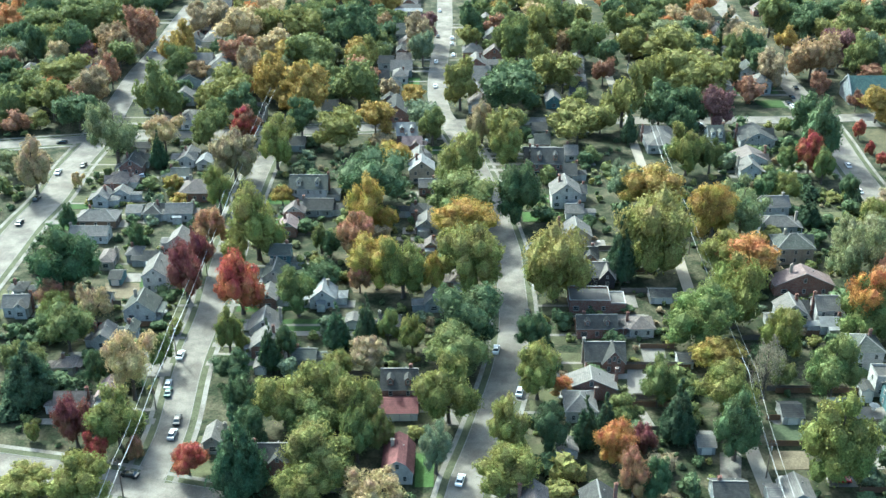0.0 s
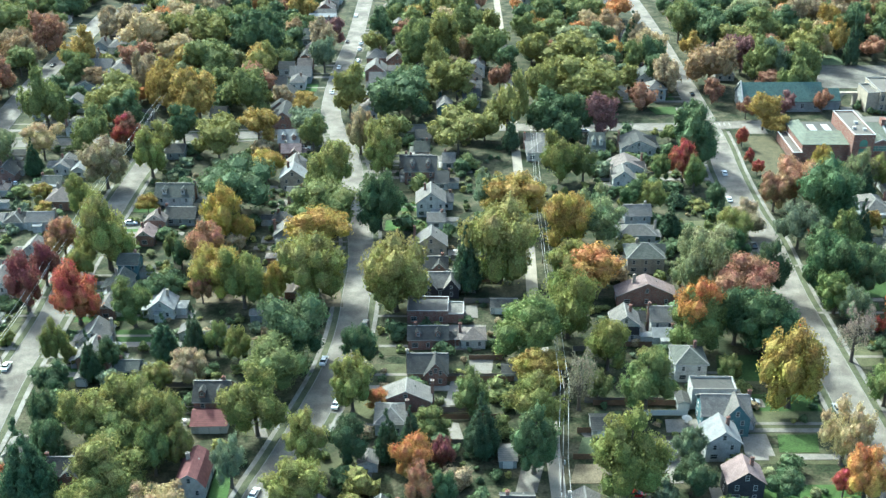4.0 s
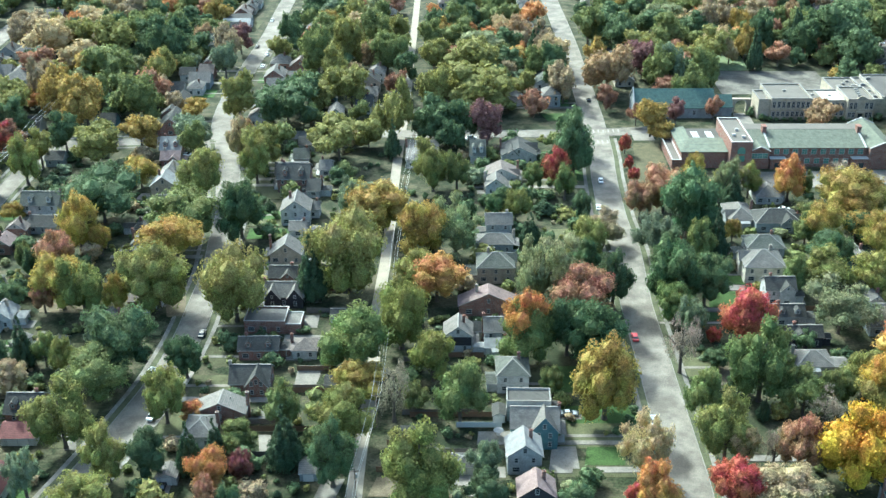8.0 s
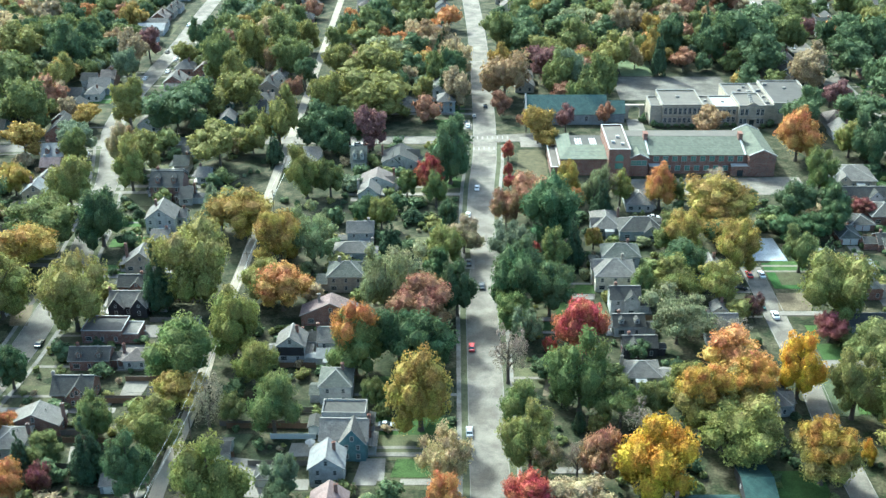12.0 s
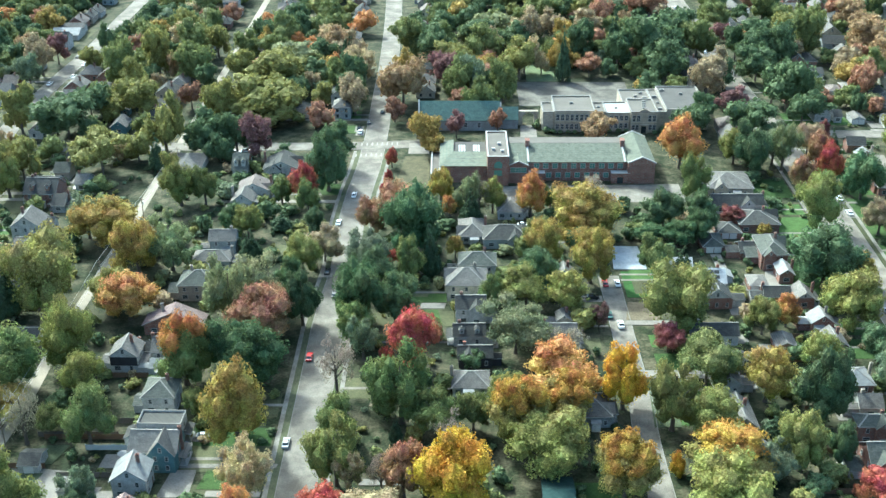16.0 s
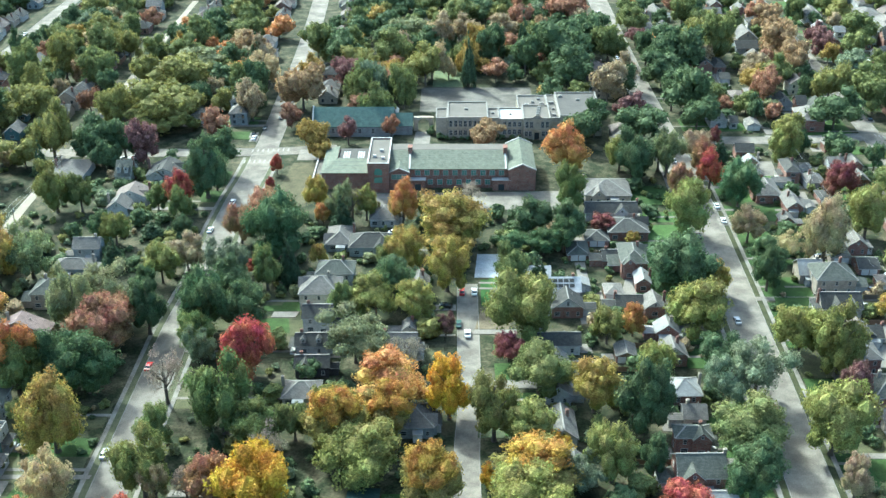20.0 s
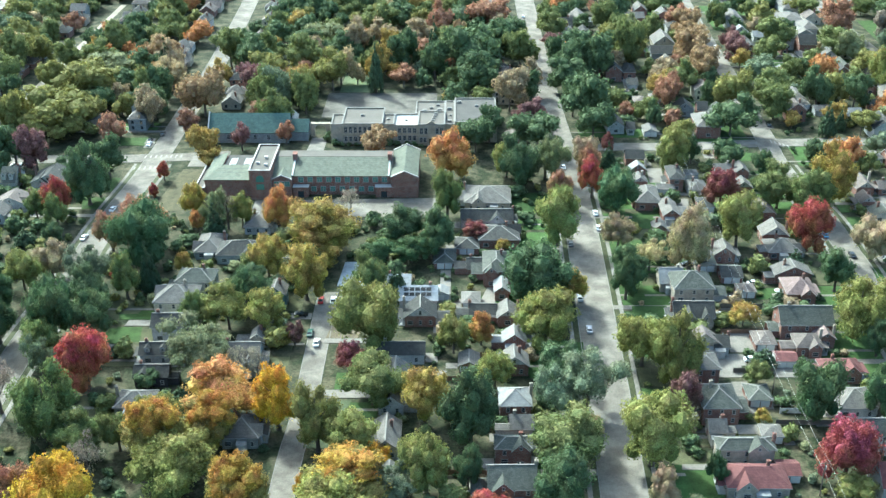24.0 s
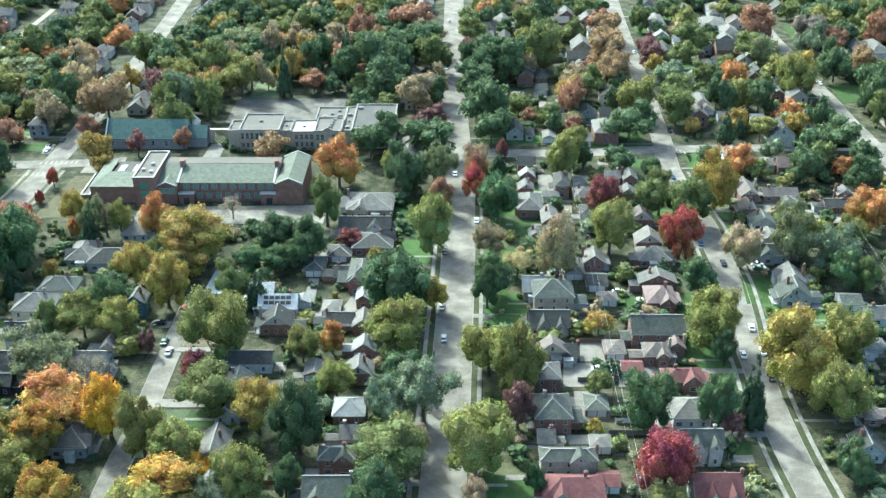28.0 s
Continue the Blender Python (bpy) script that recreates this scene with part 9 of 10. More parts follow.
tree("g", -23.2, 218.0, 14.4, 4.4, 3.6)
tree("w", 106.7, 218.2, 14.2, 3.8, 3.5)
tree("d", 69.5, 218.9, 19.2, 5.2, 4.2)
tree("Z", 195.8, 219.1, 21.9, 8.6, 4.2)
tree("u", -78.2, 219.8, 6.4, 2.1, 0.3)
tree("R", 47.0, 220.1, 9.1, 2.9, 2.4)
tree("y", 14.1, 220.7, 16.7, 4.7, 4.1)
tree("y", -17.4, 220.8, 12.9, 3.3, 3.3)
tree("r", 300.8, 221.1, 10.1, 6.0, 2.6)
tree("d", -49.7, 221.2, 13.8, 4.2, 3.4)
tree("d", 23.8, 221.6, 14.2, 4.3, 3.5)
tree("t", 145.7, 222.6, 18.1, 5.9, 4.2)
tree("R", -93.9, 223.7, 14.8, 4.6, 3.7)
tree("y", -83.3, 224.0, 15.9, 6.0, 3.9)
tree("u", 184.1, 224.2, 16.9, 5.4, 4.1)
tree("c", 33.4, 224.2, 13.3, 3.2, 0.6)
tree("K", 238.8, 225.1, 18.1, 8.1, 4.2)
tree("g", -34.0, 225.5, 12.9, 7.3, 3.2)
tree("t", 171.0, 225.9, 12.4, 3.2, 3.2)
tree("p", 178.5, 225.9, 12.4, 3.2, 3.2)
tree("c", 57.0, 226.9, 16.0, 4.4, 0.6)
tree("d", 318.3, 227.7, 19.3, 6.3, 4.2)
tree("y", -23.1, 227.8, 17.8, 5.8, 4.2)
tree("b", 343.9, 228.2, 13.9, 3.6, 3.5)
tree("y", 167.1, 229.2, 18.4, 6.3, 4.2)
tree("c", 39.0, 229.2, 11.2, 2.6, 0.6)
tree("y", -42.5, 231.3, 17.3, 6.6, 4.2)
tree("K", 265.0, 231.4, 15.7, 9.5, 3.9)
tree("w", 276.9, 231.8, 10.6, 5.1, 2.8)
tree("d", -53.6, 232.1, 14.4, 4.6, 3.6)
tree("y", 392.6, 232.4, 7.5, 4.4, 2.1)
tree("g", 44.1, 232.4, 9.1, 4.5, 2.4)
tree("Z", 253.3, 233.6, 6.5, 2.1, 0.3)
tree("y", -0.8, 234.2, 17.9, 7.1, 4.2)
tree("y", 220.1, 234.8, 18.3, 9.6, 4.2)
tree("y", 284.7, 235.4, 17.8, 6.0, 4.2)
tree("y", -33.2, 235.9, 17.1, 6.7, 4.1)
tree("y", 70.4, 236.7, 15.6, 7.0, 3.8)
tree("d", 295.4, 237.0, 12.8, 3.3, 3.2)
tree("d", 359.4, 239.0, 10.2, 2.6, 2.7)
tree("m", 392.6, 240.8, 19.1, 7.0, 4.2)
tree("g", 54.4, 241.6, 15.4, 4.6, 3.8)
tree("d", 442.1, 242.4, 12.9, 3.8, 3.2)
tree("p", 196.1, 242.9, 12.2, 4.6, 3.1)
tree("Z", 271.0, 244.3, 8.4, 4.3, 2.3)
tree("g", 100.7, 244.6, 19.5, 6.1, 4.2)
tree("t", -85.0, 244.9, 20.0, 6.0, 4.2)
tree("y", 22.9, 245.1, 16.2, 5.1, 4.0)
tree("p", 83.2, 246.0, 17.6, 4.6, 4.2)
tree("o", 29.6, 246.4, 5.9, 3.0, 1.7)
tree("c", 181.2, 246.7, 7.4, 1.8, 0.6)
tree("y", 343.9, 246.9, 20.9, 8.3, 4.2)
tree("g", 320.7, 247.1, 16.5, 9.4, 4.0)
tree("Y", 139.2, 247.3, 24.1, 7.7, 4.2)
tree("K", 213.1, 247.4, 21.1, 7.4, 4.2)
tree("g", 165.0, 247.6, 15.5, 4.6, 3.8)
tree("y", 264.2, 248.6, 16.3, 7.2, 4.0)
tree("g", 192.4, 248.7, 14.4, 5.8, 3.6)
tree("g", 88.7, 250.0, 9.2, 3.8, 2.5)
tree("d", -96.4, 251.1, 11.4, 3.1, 2.9)
tree("g", 201.8, 252.5, 13.1, 4.7, 3.3)
tree("y", 255.3, 252.6, 21.1, 5.8, 4.2)
tree("K", 227.0, 252.9, 17.1, 6.9, 4.1)
tree("d", -60.1, 253.6, 8.2, 4.8, 2.2)
tree("b", 329.0, 253.8, 10.6, 2.7, 2.8)
tree("d", 412.0, 254.8, 6.8, 2.4, 1.9)
tree("y", -30.9, 255.2, 8.6, 4.0, 2.3)
tree("g", 182.3, 255.6, 22.5, 7.7, 4.2)
tree("g", 0.9, 256.0, 15.3, 8.0, 3.8)
tree("d", 296.3, 256.3, 23.4, 6.6, 4.2)
tree("Y", 73.8, 257.3, 11.9, 7.1, 3.0)
tree("b", -23.3, 257.6, 11.2, 4.8, 2.9)
tree("g", 126.1, 258.5, 9.1, 3.1, 2.4)
tree("y", 211.6, 258.8, 15.2, 5.5, 3.8)
tree("d", 177.7, 259.0, 8.9, 3.3, 2.4)
tree("c", -50.6, 259.2, 13.7, 3.0, 0.6)
tree("g", -81.6, 260.5, 10.0, 3.5, 2.6)
tree("Z", 243.2, 262.4, 20.1, 5.9, 4.2)
tree("d", -46.2, 263.9, 11.4, 3.2, 2.9)
tree("e", 415.4, 264.3, 7.8, 3.3, 2.1)
tree("Y", 377.7, 264.7, 5.3, 2.3, 1.6)
tree("Y", 283.6, 266.0, 17.0, 6.4, 4.2)
tree("y", 93.3, 265.2, 15.9, 5.4, 3.9)
tree("d", 392.0, 266.1, 19.8, 6.5, 4.2)
tree("w", 320.7, 266.5, 17.3, 6.5, 4.2)
tree("d", 23.6, 266.6, 13.5, 4.6, 3.4)
tree("o", 228.2, 266.7, 17.4, 9.7, 4.2)
tree("y", -11.2, 267.5, 12.0, 3.8, 3.1)
tree("e", 356.1, 267.8, 15.6, 4.1, 3.8)
tree("d", 410.9, 268.2, 18.2, 4.8, 4.2)
tree("y", -63.5, 268.3, 14.2, 3.7, 3.5)
tree("g", -109.8, 268.8, 15.9, 7.1, 3.9)
tree("y", -60.0, 268.9, 6.2, 2.1, 0.3)
tree("p", 163.4, 269.5, 18.0, 4.8, 4.2)
tree("d", 4.8, 269.6, 20.3, 8.5, 4.2)
tree("g", 70.9, 270.4, 20.8, 8.9, 4.2)
tree("c", 421.5, 270.7, 19.2, 4.2, 0.6)
tree("y", 446.4, 271.0, 19.6, 7.7, 4.2)
tree("c", -32.9, 271.2, 12.2, 3.7, 0.6)
tree("w", 329.6, 271.3, 18.6, 8.0, 4.2)
tree("d", 174.0, 271.7, 5.9, 3.4, 1.8)
tree("c", -24.5, 272.2, 14.0, 3.4, 0.6)
tree("g", -18.4, 272.6, 11.6, 3.2, 3.0)
tree("g", 268.6, 273.9, 15.9, 8.6, 3.9)
tree("O", 119.7, 274.2, 23.4, 7.4, 4.2)
tree("d", 139.5, 275.0, 18.7, 8.4, 4.2)
tree("d", 132.1, 278.8, 20.0, 6.9, 4.2)
tree("y", -81.7, 279.0, 4.6, 2.2, 0.3)
tree("r", 184.8, 281.4, 20.1, 6.9, 4.2)
tree("y", -117.8, 281.8, 11.7, 4.3, 3.0)
tree("d", 201.8, 281.9, 5.8, 3.3, 1.7)
tree("t", -105.9, 282.2, 13.9, 5.0, 3.5)
tree("y", 83.7, 282.4, 23.5, 7.6, 4.2)
tree("y", 303.8, 283.3, 11.8, 5.1, 3.0)
tree("y", 356.5, 284.2, 24.0, 6.8, 4.2)
tree("g", 380.8, 284.9, 7.8, 3.8, 2.1)
tree("d", 322.4, 285.4, 12.8, 5.9, 3.2)
tree("Y", 438.2, 286.5, 27.0, 10.2, 4.2)
tree("r", 176.5, 286.2, 4.7, 2.2, 0.3)
tree("w", 169.6, 286.8, 14.3, 4.5, 3.6)
tree("p", 230.1, 288.2, 10.3, 6.1, 2.7)
tree("g", -46.4, 288.9, 16.5, 5.6, 4.0)
tree("r", -63.5, 290.4, 20.5, 6.4, 4.2)
tree("l", 215.1, 290.9, 16.8, 10.3, 4.1)
tree("R", 260.9, 291.8, 9.3, 4.9, 2.5)
tree("u", -120.7, 292.5, 11.9, 5.3, 3.0)
tree("y", 348.6, 295.1, 18.2, 7.9, 4.2)
tree("u", 137.3, 295.7, 19.0, 8.5, 4.2)
tree("g", 166.7, 296.4, 14.1, 5.3, 3.5)
tree("y", 32.3, 298.0, 23.5, 9.6, 4.2)
tree("R", -82.0, 298.4, 19.2, 5.2, 4.2)
tree("d", -118.6, 299.9, 24.0, 9.9, 4.2)
tree("y", -15.1, 300.2, 21.2, 6.8, 4.2)
tree("d", 421.1, 300.6, 12.7, 3.4, 3.2)
tree("y", 291.6, 302.0, 12.4, 4.8, 3.1)
tree("Y", -6.0, 302.2, 14.2, 3.7, 3.5)
tree("u", -28.8, 303.1, 10.2, 3.5, 2.7)
tree("y", 265.9, 303.7, 22.8, 9.3, 4.2)
tree("d", -40.8, 304.8, 9.3, 5.5, 2.5)
tree("Y", -23.5, 305.2, 18.4, 6.9, 4.2)
tree("y", 6.5, 305.2, 22.3, 9.5, 4.2)
tree("u", 140.7, 305.9, 14.1, 6.9, 3.5)
tree("e", 242.0, 306.6, 7.8, 2.8, 2.1)
tree("l", 126.8, 306.6, 23.1, 7.7, 4.2)
tree("y", 320.2, 306.7, 19.5, 9.0, 4.2)
tree("o", 300.2, 306.7, 11.1, 3.7, 2.9)
tree("d", 149.1, 307.1, 19.0, 5.1, 4.2)
tree("d", 167.0, 307.6, 21.7, 7.2, 4.2)
tree("d", 178.1, 307.9, 17.3, 6.3, 4.2)
tree("o", 93.8, 310.5, 16.9, 8.9, 4.1)
tree("w", 463.9, 310.8, 15.1, 4.6, 3.7)
tree("y", 418.0, 311.1, 20.9, 8.6, 4.2)
tree("c", 54.1, 311.9, 18.9, 4.8, 0.6)
tree("y", 231.8, 314.2, 15.1, 5.9, 3.7)
tree("R", -81.5, 314.4, 15.7, 4.2, 3.9)
tree("y", 87.0, 315.2, 14.9, 6.5, 3.7)
tree("g", 208.4, 315.8, 13.6, 3.8, 3.4)
tree("y", 219.7, 315.9, 15.3, 7.4, 3.8)
tree("y", 64.8, 316.6, 26.6, 11.0, 4.2)
tree("Y", 384.5, 318.7, 8.0, 4.7, 2.2)
tree("y", -70.6, 318.8, 11.4, 4.2, 2.9)
tree("l", 132.2, 318.8, 17.8, 8.7, 4.2)
tree("u", -31.7, 325.0, 17.0, 5.8, 4.1)
tree("d", -40.2, 325.5, 11.1, 3.0, 2.9)
tree("y", -64.1, 326.0, 26.7, 7.8, 4.2)
tree("d", 142.9, 326.9, 13.2, 4.3, 3.3)
tree("d", 224.6, 327.0, 16.0, 5.3, 3.9)
tree("d", 172.8, 327.4, 16.2, 6.1, 4.0)
tree("d", -106.0, 330.4, 11.7, 3.0, 3.0)
tree("g", -43.8, 330.4, 11.2, 3.0, 2.9)
tree("d", 319.0, 331.6, 23.6, 11.1, 4.2)
tree("Y", 331.5, 332.4, 13.3, 4.3, 3.3)
tree("d", 224.0, 333.0, 12.5, 7.3, 3.2)
tree("u", -81.4, 333.8, 14.8, 5.3, 3.7)
tree("c", 272.7, 334.1, 11.8, 3.9, 0.6)
tree("Y", 242.3, 335.0, 20.0, 6.8, 4.2)
tree("d", 349.2, 335.5, 16.5, 4.3, 4.0)
tree("g", 181.8, 335.5, 16.6, 4.3, 4.1)
tree("Y", 4.1, 335.8, 16.6, 10.1, 4.0)
tree("g", 264.3, 336.2, 16.7, 5.8, 4.1)
tree("c", 188.5, 340.1, 16.4, 3.6, 0.6)
tree("Y", 89.1, 340.2, 20.5, 7.5, 4.2)
tree("w", 167.8, 340.6, 16.7, 7.3, 4.1)
tree("y", 145.2, 340.7, 14.6, 6.0, 3.6)
tree("d", 420.7, 341.4, 15.8, 5.5, 3.9)
tree("Y", -22.1, 342.5, 11.3, 3.5, 2.9)
tree("Y", -29.1, 343.6, 22.7, 6.4, 4.2)
tree("d", 351.1, 343.7, 15.7, 5.9, 3.9)
tree("l", 99.8, 343.9, 21.3, 8.1, 4.2)
tree("d", -133.5, 345.2, 11.5, 2.9, 2.9)
tree("r", 175.4, 347.4, 5.8, 2.5, 1.7)
tree("b", 151.7, 350.5, 12.3, 6.1, 3.1)
tree("Y", 227.3, 350.5, 15.8, 6.4, 3.9)
tree("c", 125.8, 351.1, 10.5, 3.8, 0.6)
tree("g", 222.0, 351.3, 11.6, 4.3, 3.0)
tree("g", 4.2, 352.3, 18.2, 11.3, 4.2)
tree("Y", 197.1, 353.4, 8.2, 3.0, 2.2)
tree("d", 240.5, 354.1, 11.2, 5.1, 2.9)
tree("d", 24.0, 355.6, 22.1, 7.8, 4.2)
tree("t", 360.4, 356.3, 12.4, 5.1, 3.2)
tree("b", 374.4, 356.9, 24.5, 7.1, 4.2)
tree("Y", 242.4, 357.2, 13.5, 8.1, 3.4)
tree("d", 182.0, 357.2, 24.0, 9.7, 4.2)
tree("d", 266.0, 361.0, 9.2, 5.2, 2.5)
tree("w", 472.5, 361.3, 18.4, 8.3, 4.2)
tree("d", 276.5, 361.8, 10.4, 6.2, 2.7)
tree("y", -83.9, 362.8, 17.7, 4.7, 4.2)
tree("c", 146.5, 363.0, 7.8, 2.6, 0.6)
tree("b", 440.3, 363.2, 16.4, 6.2, 4.0)
tree("d", 283.5, 363.3, 14.0, 5.0, 3.5)
tree("Y", 72.5, 363.4, 17.8, 10.9, 4.2)
tree("g", 227.2, 365.0, 9.6, 4.0, 2.5)
tree("l", 458.4, 366.6, 23.0, 8.4, 4.2)
tree("Y", -100.0, 367.3, 5.5, 3.1, 1.7)
tree("w", 63.8, 368.6, 16.8, 6.4, 4.1)
tree("y", 121.8, 368.7, 13.0, 5.3, 3.3)
tree("d", -28.5, 368.8, 19.5, 12.3, 4.2)
tree("Y", -62.2, 369.5, 7.2, 4.1, 2.0)
tree("Y", 244.5, 369.9, 19.6, 11.4, 4.2)
tree("d", 145.9, 370.6, 10.9, 3.3, 2.8)
tree("Y", 309.4, 370.6, 4.8, 2.7, 1.5)
tree("u", 167.2, 370.6, 15.0, 4.9, 3.7)
tree("d", 286.3, 370.9, 17.2, 5.3, 4.2)
tree("r", 419.6, 371.3, 20.2, 7.5, 4.2)
tree("b", 351.2, 371.4, 15.1, 5.9, 3.7)
tree("d", 116.4, 371.6, 12.7, 4.8, 3.2)
tree("y", 394.8, 374.6, 20.6, 6.9, 4.2)
tree("d", 273.5, 375.5, 16.3, 7.4, 4.0)
tree("y", 463.6, 375.9, 17.4, 6.4, 4.2)
tree("y", 329.5, 376.1, 21.9, 7.4, 4.2)
tree("u", 176.8, 377.2, 17.7, 7.5, 4.2)
tree("R", 299.9, 379.1, 7.5, 4.4, 2.1)
tree("c", 203.0, 379.4, 12.9, 4.2, 0.6)
tree("b", -156.4, 379.8, 22.0, 6.5, 4.2)
tree("Y", -104.8, 381.6, 6.7, 3.8, 1.9)
tree("y", 3.2, 385.8, 22.3, 8.3, 4.2)
tree("t", -142.7, 385.9, 6.1, 2.2, 0.3)
tree("o", 225.6, 387.0, 18.1, 5.5, 4.2)
tree("o", 195.1, 387.3, 8.3, 2.8, 2.3)
tree("l", 201.2, 387.4, 17.9, 4.9, 4.2)
tree("g", 141.4, 388.4, 14.9, 3.9, 3.7)
tree("p", 206.1, 388.9, 15.2, 4.5, 3.7)
tree("y", 211.3, 390.1, 14.0, 4.5, 3.5)
tree("g", 233.3, 391.6, 10.9, 2.8, 2.8)
tree("o", 494.2, 392.1, 17.9, 6.6, 4.2)
tree("b", -83.4, 392.1, 20.1, 8.2, 4.2)
tree("y", 91.2, 396.8, 20.6, 7.0, 4.2)
tree("Y", 191.6, 397.1, 14.8, 4.6, 3.7)
tree("r", 138.9, 397.5, 17.2, 5.0, 4.2)
tree("g", 100.4, 397.8, 15.5, 4.6, 3.8)
tree("g", 427.8, 398.0, 19.7, 7.7, 4.2)
tree("g", 289.1, 398.0, 19.8, 5.4, 4.2)
tree("g", 130.0, 398.1, 11.3, 3.9, 2.9)
tree("Y", -22.7, 399.6, 12.5, 5.7, 3.2)
tree("d", 354.9, 402.8, 18.6, 7.2, 4.2)
tree("y", -68.9, 403.7, 20.2, 5.5, 4.2)
tree("y", 21.8, 404.2, 19.6, 5.3, 4.2)
tree("p", 251.3, 404.6, 9.5, 5.1, 2.5)
tree("r", 169.9, 405.0, 6.2, 2.4, 1.8)
tree("c", -115.9, 405.1, 13.3, 3.4, 0.6)
tree("g", 418.5, 408.4, 17.4, 9.0, 4.2)
tree("u", 333.1, 408.8, 15.7, 4.6, 3.9)
tree("l", -133.5, 409.0, 25.8, 10.0, 4.2)
tree("d", 146.8, 410.7, 25.5, 7.3, 4.2)
tree("R", 396.7, 410.8, 15.6, 6.4, 3.8)
tree("Y", 440.8, 414.0, 25.2, 8.2, 4.2)
tree("r", 346.9, 417.8, 17.9, 4.7, 4.2)
far_tree("d", 149.0, 417.9, 16.0, 4.8, 3.9)
tree("r", 170.3, 419.1, 5.5, 1.8, 0.3)
far_tree("y", -68.1, 419.5, 16.7, 5.3, 4.1)
tree("t", -117.1, 420.5, 15.4, 7.1, 3.8)
far_tree("y", 21.7, 421.3, 18.4, 7.1, 4.2)
far_tree("y", -46.1, 422.5, 17.7, 9.4, 4.2)
far_tree("g", -99.7, 425.4, 20.1, 7.4, 4.2)
tree("b", 11.8, 426.5, 19.5, 5.3, 4.2)
tree("d", 318.4, 427.3, 22.4, 7.8, 4.2)
far_tree("y", 52.0, 427.5, 18.6, 11.6, 4.2)
far_tree("n", 12.7, 430.9, 16.5, 4.9, 4.0)
far_tree("c", 73.9, 431.2, 14.4, 3.3, 0.6)
tree("l", 332.0, 431.7, 21.3, 6.5, 4.2)
tree("r", -86.0, 432.3, 14.5, 5.2, 3.6)
far_tree("q", -85.4, 434.1, 14.6, 5.0, 3.6)
tree("o", 290.3, 434.2, 21.8, 8.8, 4.2)
far_tree("d", -62.8, 434.6, 18.6, 6.1, 4.2)
tree("r", 170.8, 434.9, 8.6, 2.4, 2.3)
tree("u", 346.9, 434.9, 16.4, 4.9, 4.0)
far_tree("d", 147.8, 435.8, 19.0, 6.1, 4.2)
tree("w", 329.6, 437.8, 19.2, 7.2, 4.2)
far_tree("Y", -32.1, 437.9, 16.3, 8.1, 4.0)
tree("y", 313.6, 438.5, 16.1, 6.1, 4.0)
tree("d", 419.8, 438.9, 12.1, 4.2, 3.1)
far_tree("w", -11.4, 441.9, 13.8, 7.4, 3.5)
tree("y", 383.5, 443.6, 19.7, 6.1, 4.2)
far_tree("Y", 188.0, 444.7, 10.4, 3.8, 2.7)
far_tree("e", 113.5, 446.7, 19.4, 6.2, 4.2)
far_tree("d", -160.3, 446.7, 15.8, 8.7, 3.9)
tree("c", 356.8, 447.2, 10.6, 3.4, 0.6)
tree("b", 346.9, 448.1, 14.1, 5.0, 3.5)
far_tree("y", 73.3, 449.5, 27.1, 8.3, 4.2)
far_tree("d", 89.3, 449.8, 19.3, 7.6, 4.2)
far_tree("d", 103.4, 450.4, 19.0, 6.3, 4.2)
far_tree("d", -91.4, 451.7, 18.7, 7.3, 4.2)
tree("d", 393.4, 453.6, 12.6, 3.6, 3.2)
far_tree("Y", 184.5, 454.4, 16.9, 6.4, 4.1)
far_tree("g", -127.2, 455.7, 28.6, 9.5, 4.2)
far_tree("n", 259.1, 457.1, 15.1, 7.1, 3.7)
far_tree("y", -174.7, 457.3, 18.9, 7.6, 4.2)
far_tree("y", 388.7, 460.1, 17.4, 6.3, 4.2)
far_tree("Y", -61.6, 461.5, 25.0, 10.1, 4.2)
far_tree("y", -100.5, 463.1, 21.5, 11.4, 4.2)
far_tree("u", -165.8, 464.8, 13.9, 5.8, 3.5)
tree("R", 358.8, 465.2, 9.7, 2.7, 2.6)
far_tree("d", 301.0, 466.4, 16.6, 7.7, 4.1)
far_tree("d", 25.8, 467.0, 19.8, 12.6, 4.2)
far_tree("e", 197.7, 467.6, 12.8, 4.0, 3.2)
far_tree("d", 328.4, 468.2, 16.7, 10.2, 4.1)
far_tree("q", 180.3, 468.3, 10.8, 4.0, 2.8)
far_tree("g", -41.5, 470.7, 24.0, 9.0, 4.2)
far_tree("d", 506.6, 470.9, 16.8, 10.2, 4.1)
far_tree("y", 3.8, 471.1, 23.9, 6.8, 4.2)
far_tree("Y", -17.1, 471.8, 10.8, 4.6, 2.8)
far_tree("b", -161.9, 474.9, 18.9, 7.9, 4.2)
far_tree("Y", -83.1, 482.7, 22.0, 6.9, 4.2)
far_tree("y", 90.9, 483.4, 23.1, 7.2, 4.2)
far_tree("d", 354.6, 483.7, 17.0, 7.9, 4.1)
far_tree("y", 110.4, 484.8, 22.1, 14.4, 4.2)
far_tree("c", 460.8, 485.2, 15.5, 3.5, 0.6)
far_tree("d", 417.5, 486.9, 18.8, 11.8, 4.2)
far_tree("Y", 492.1, 487.0, 14.2, 5.3, 3.5)
far_tree("y", 477.1, 487.2, 12.2, 6.6, 3.1)
far_tree("q", 169.6, 488.3, 12.5, 4.7, 3.2)
far_tree("d", 28.3, 492.9, 17.1, 9.4, 4.2)
far_tree("y", 51.9, 493.9, 19.1, 8.9, 4.2)
far_tree("y", -180.0, 495.0, 17.6, 10.8, 4.2)
far_tree("g", 209.0, 495.1, 20.4, 8.1, 4.2)
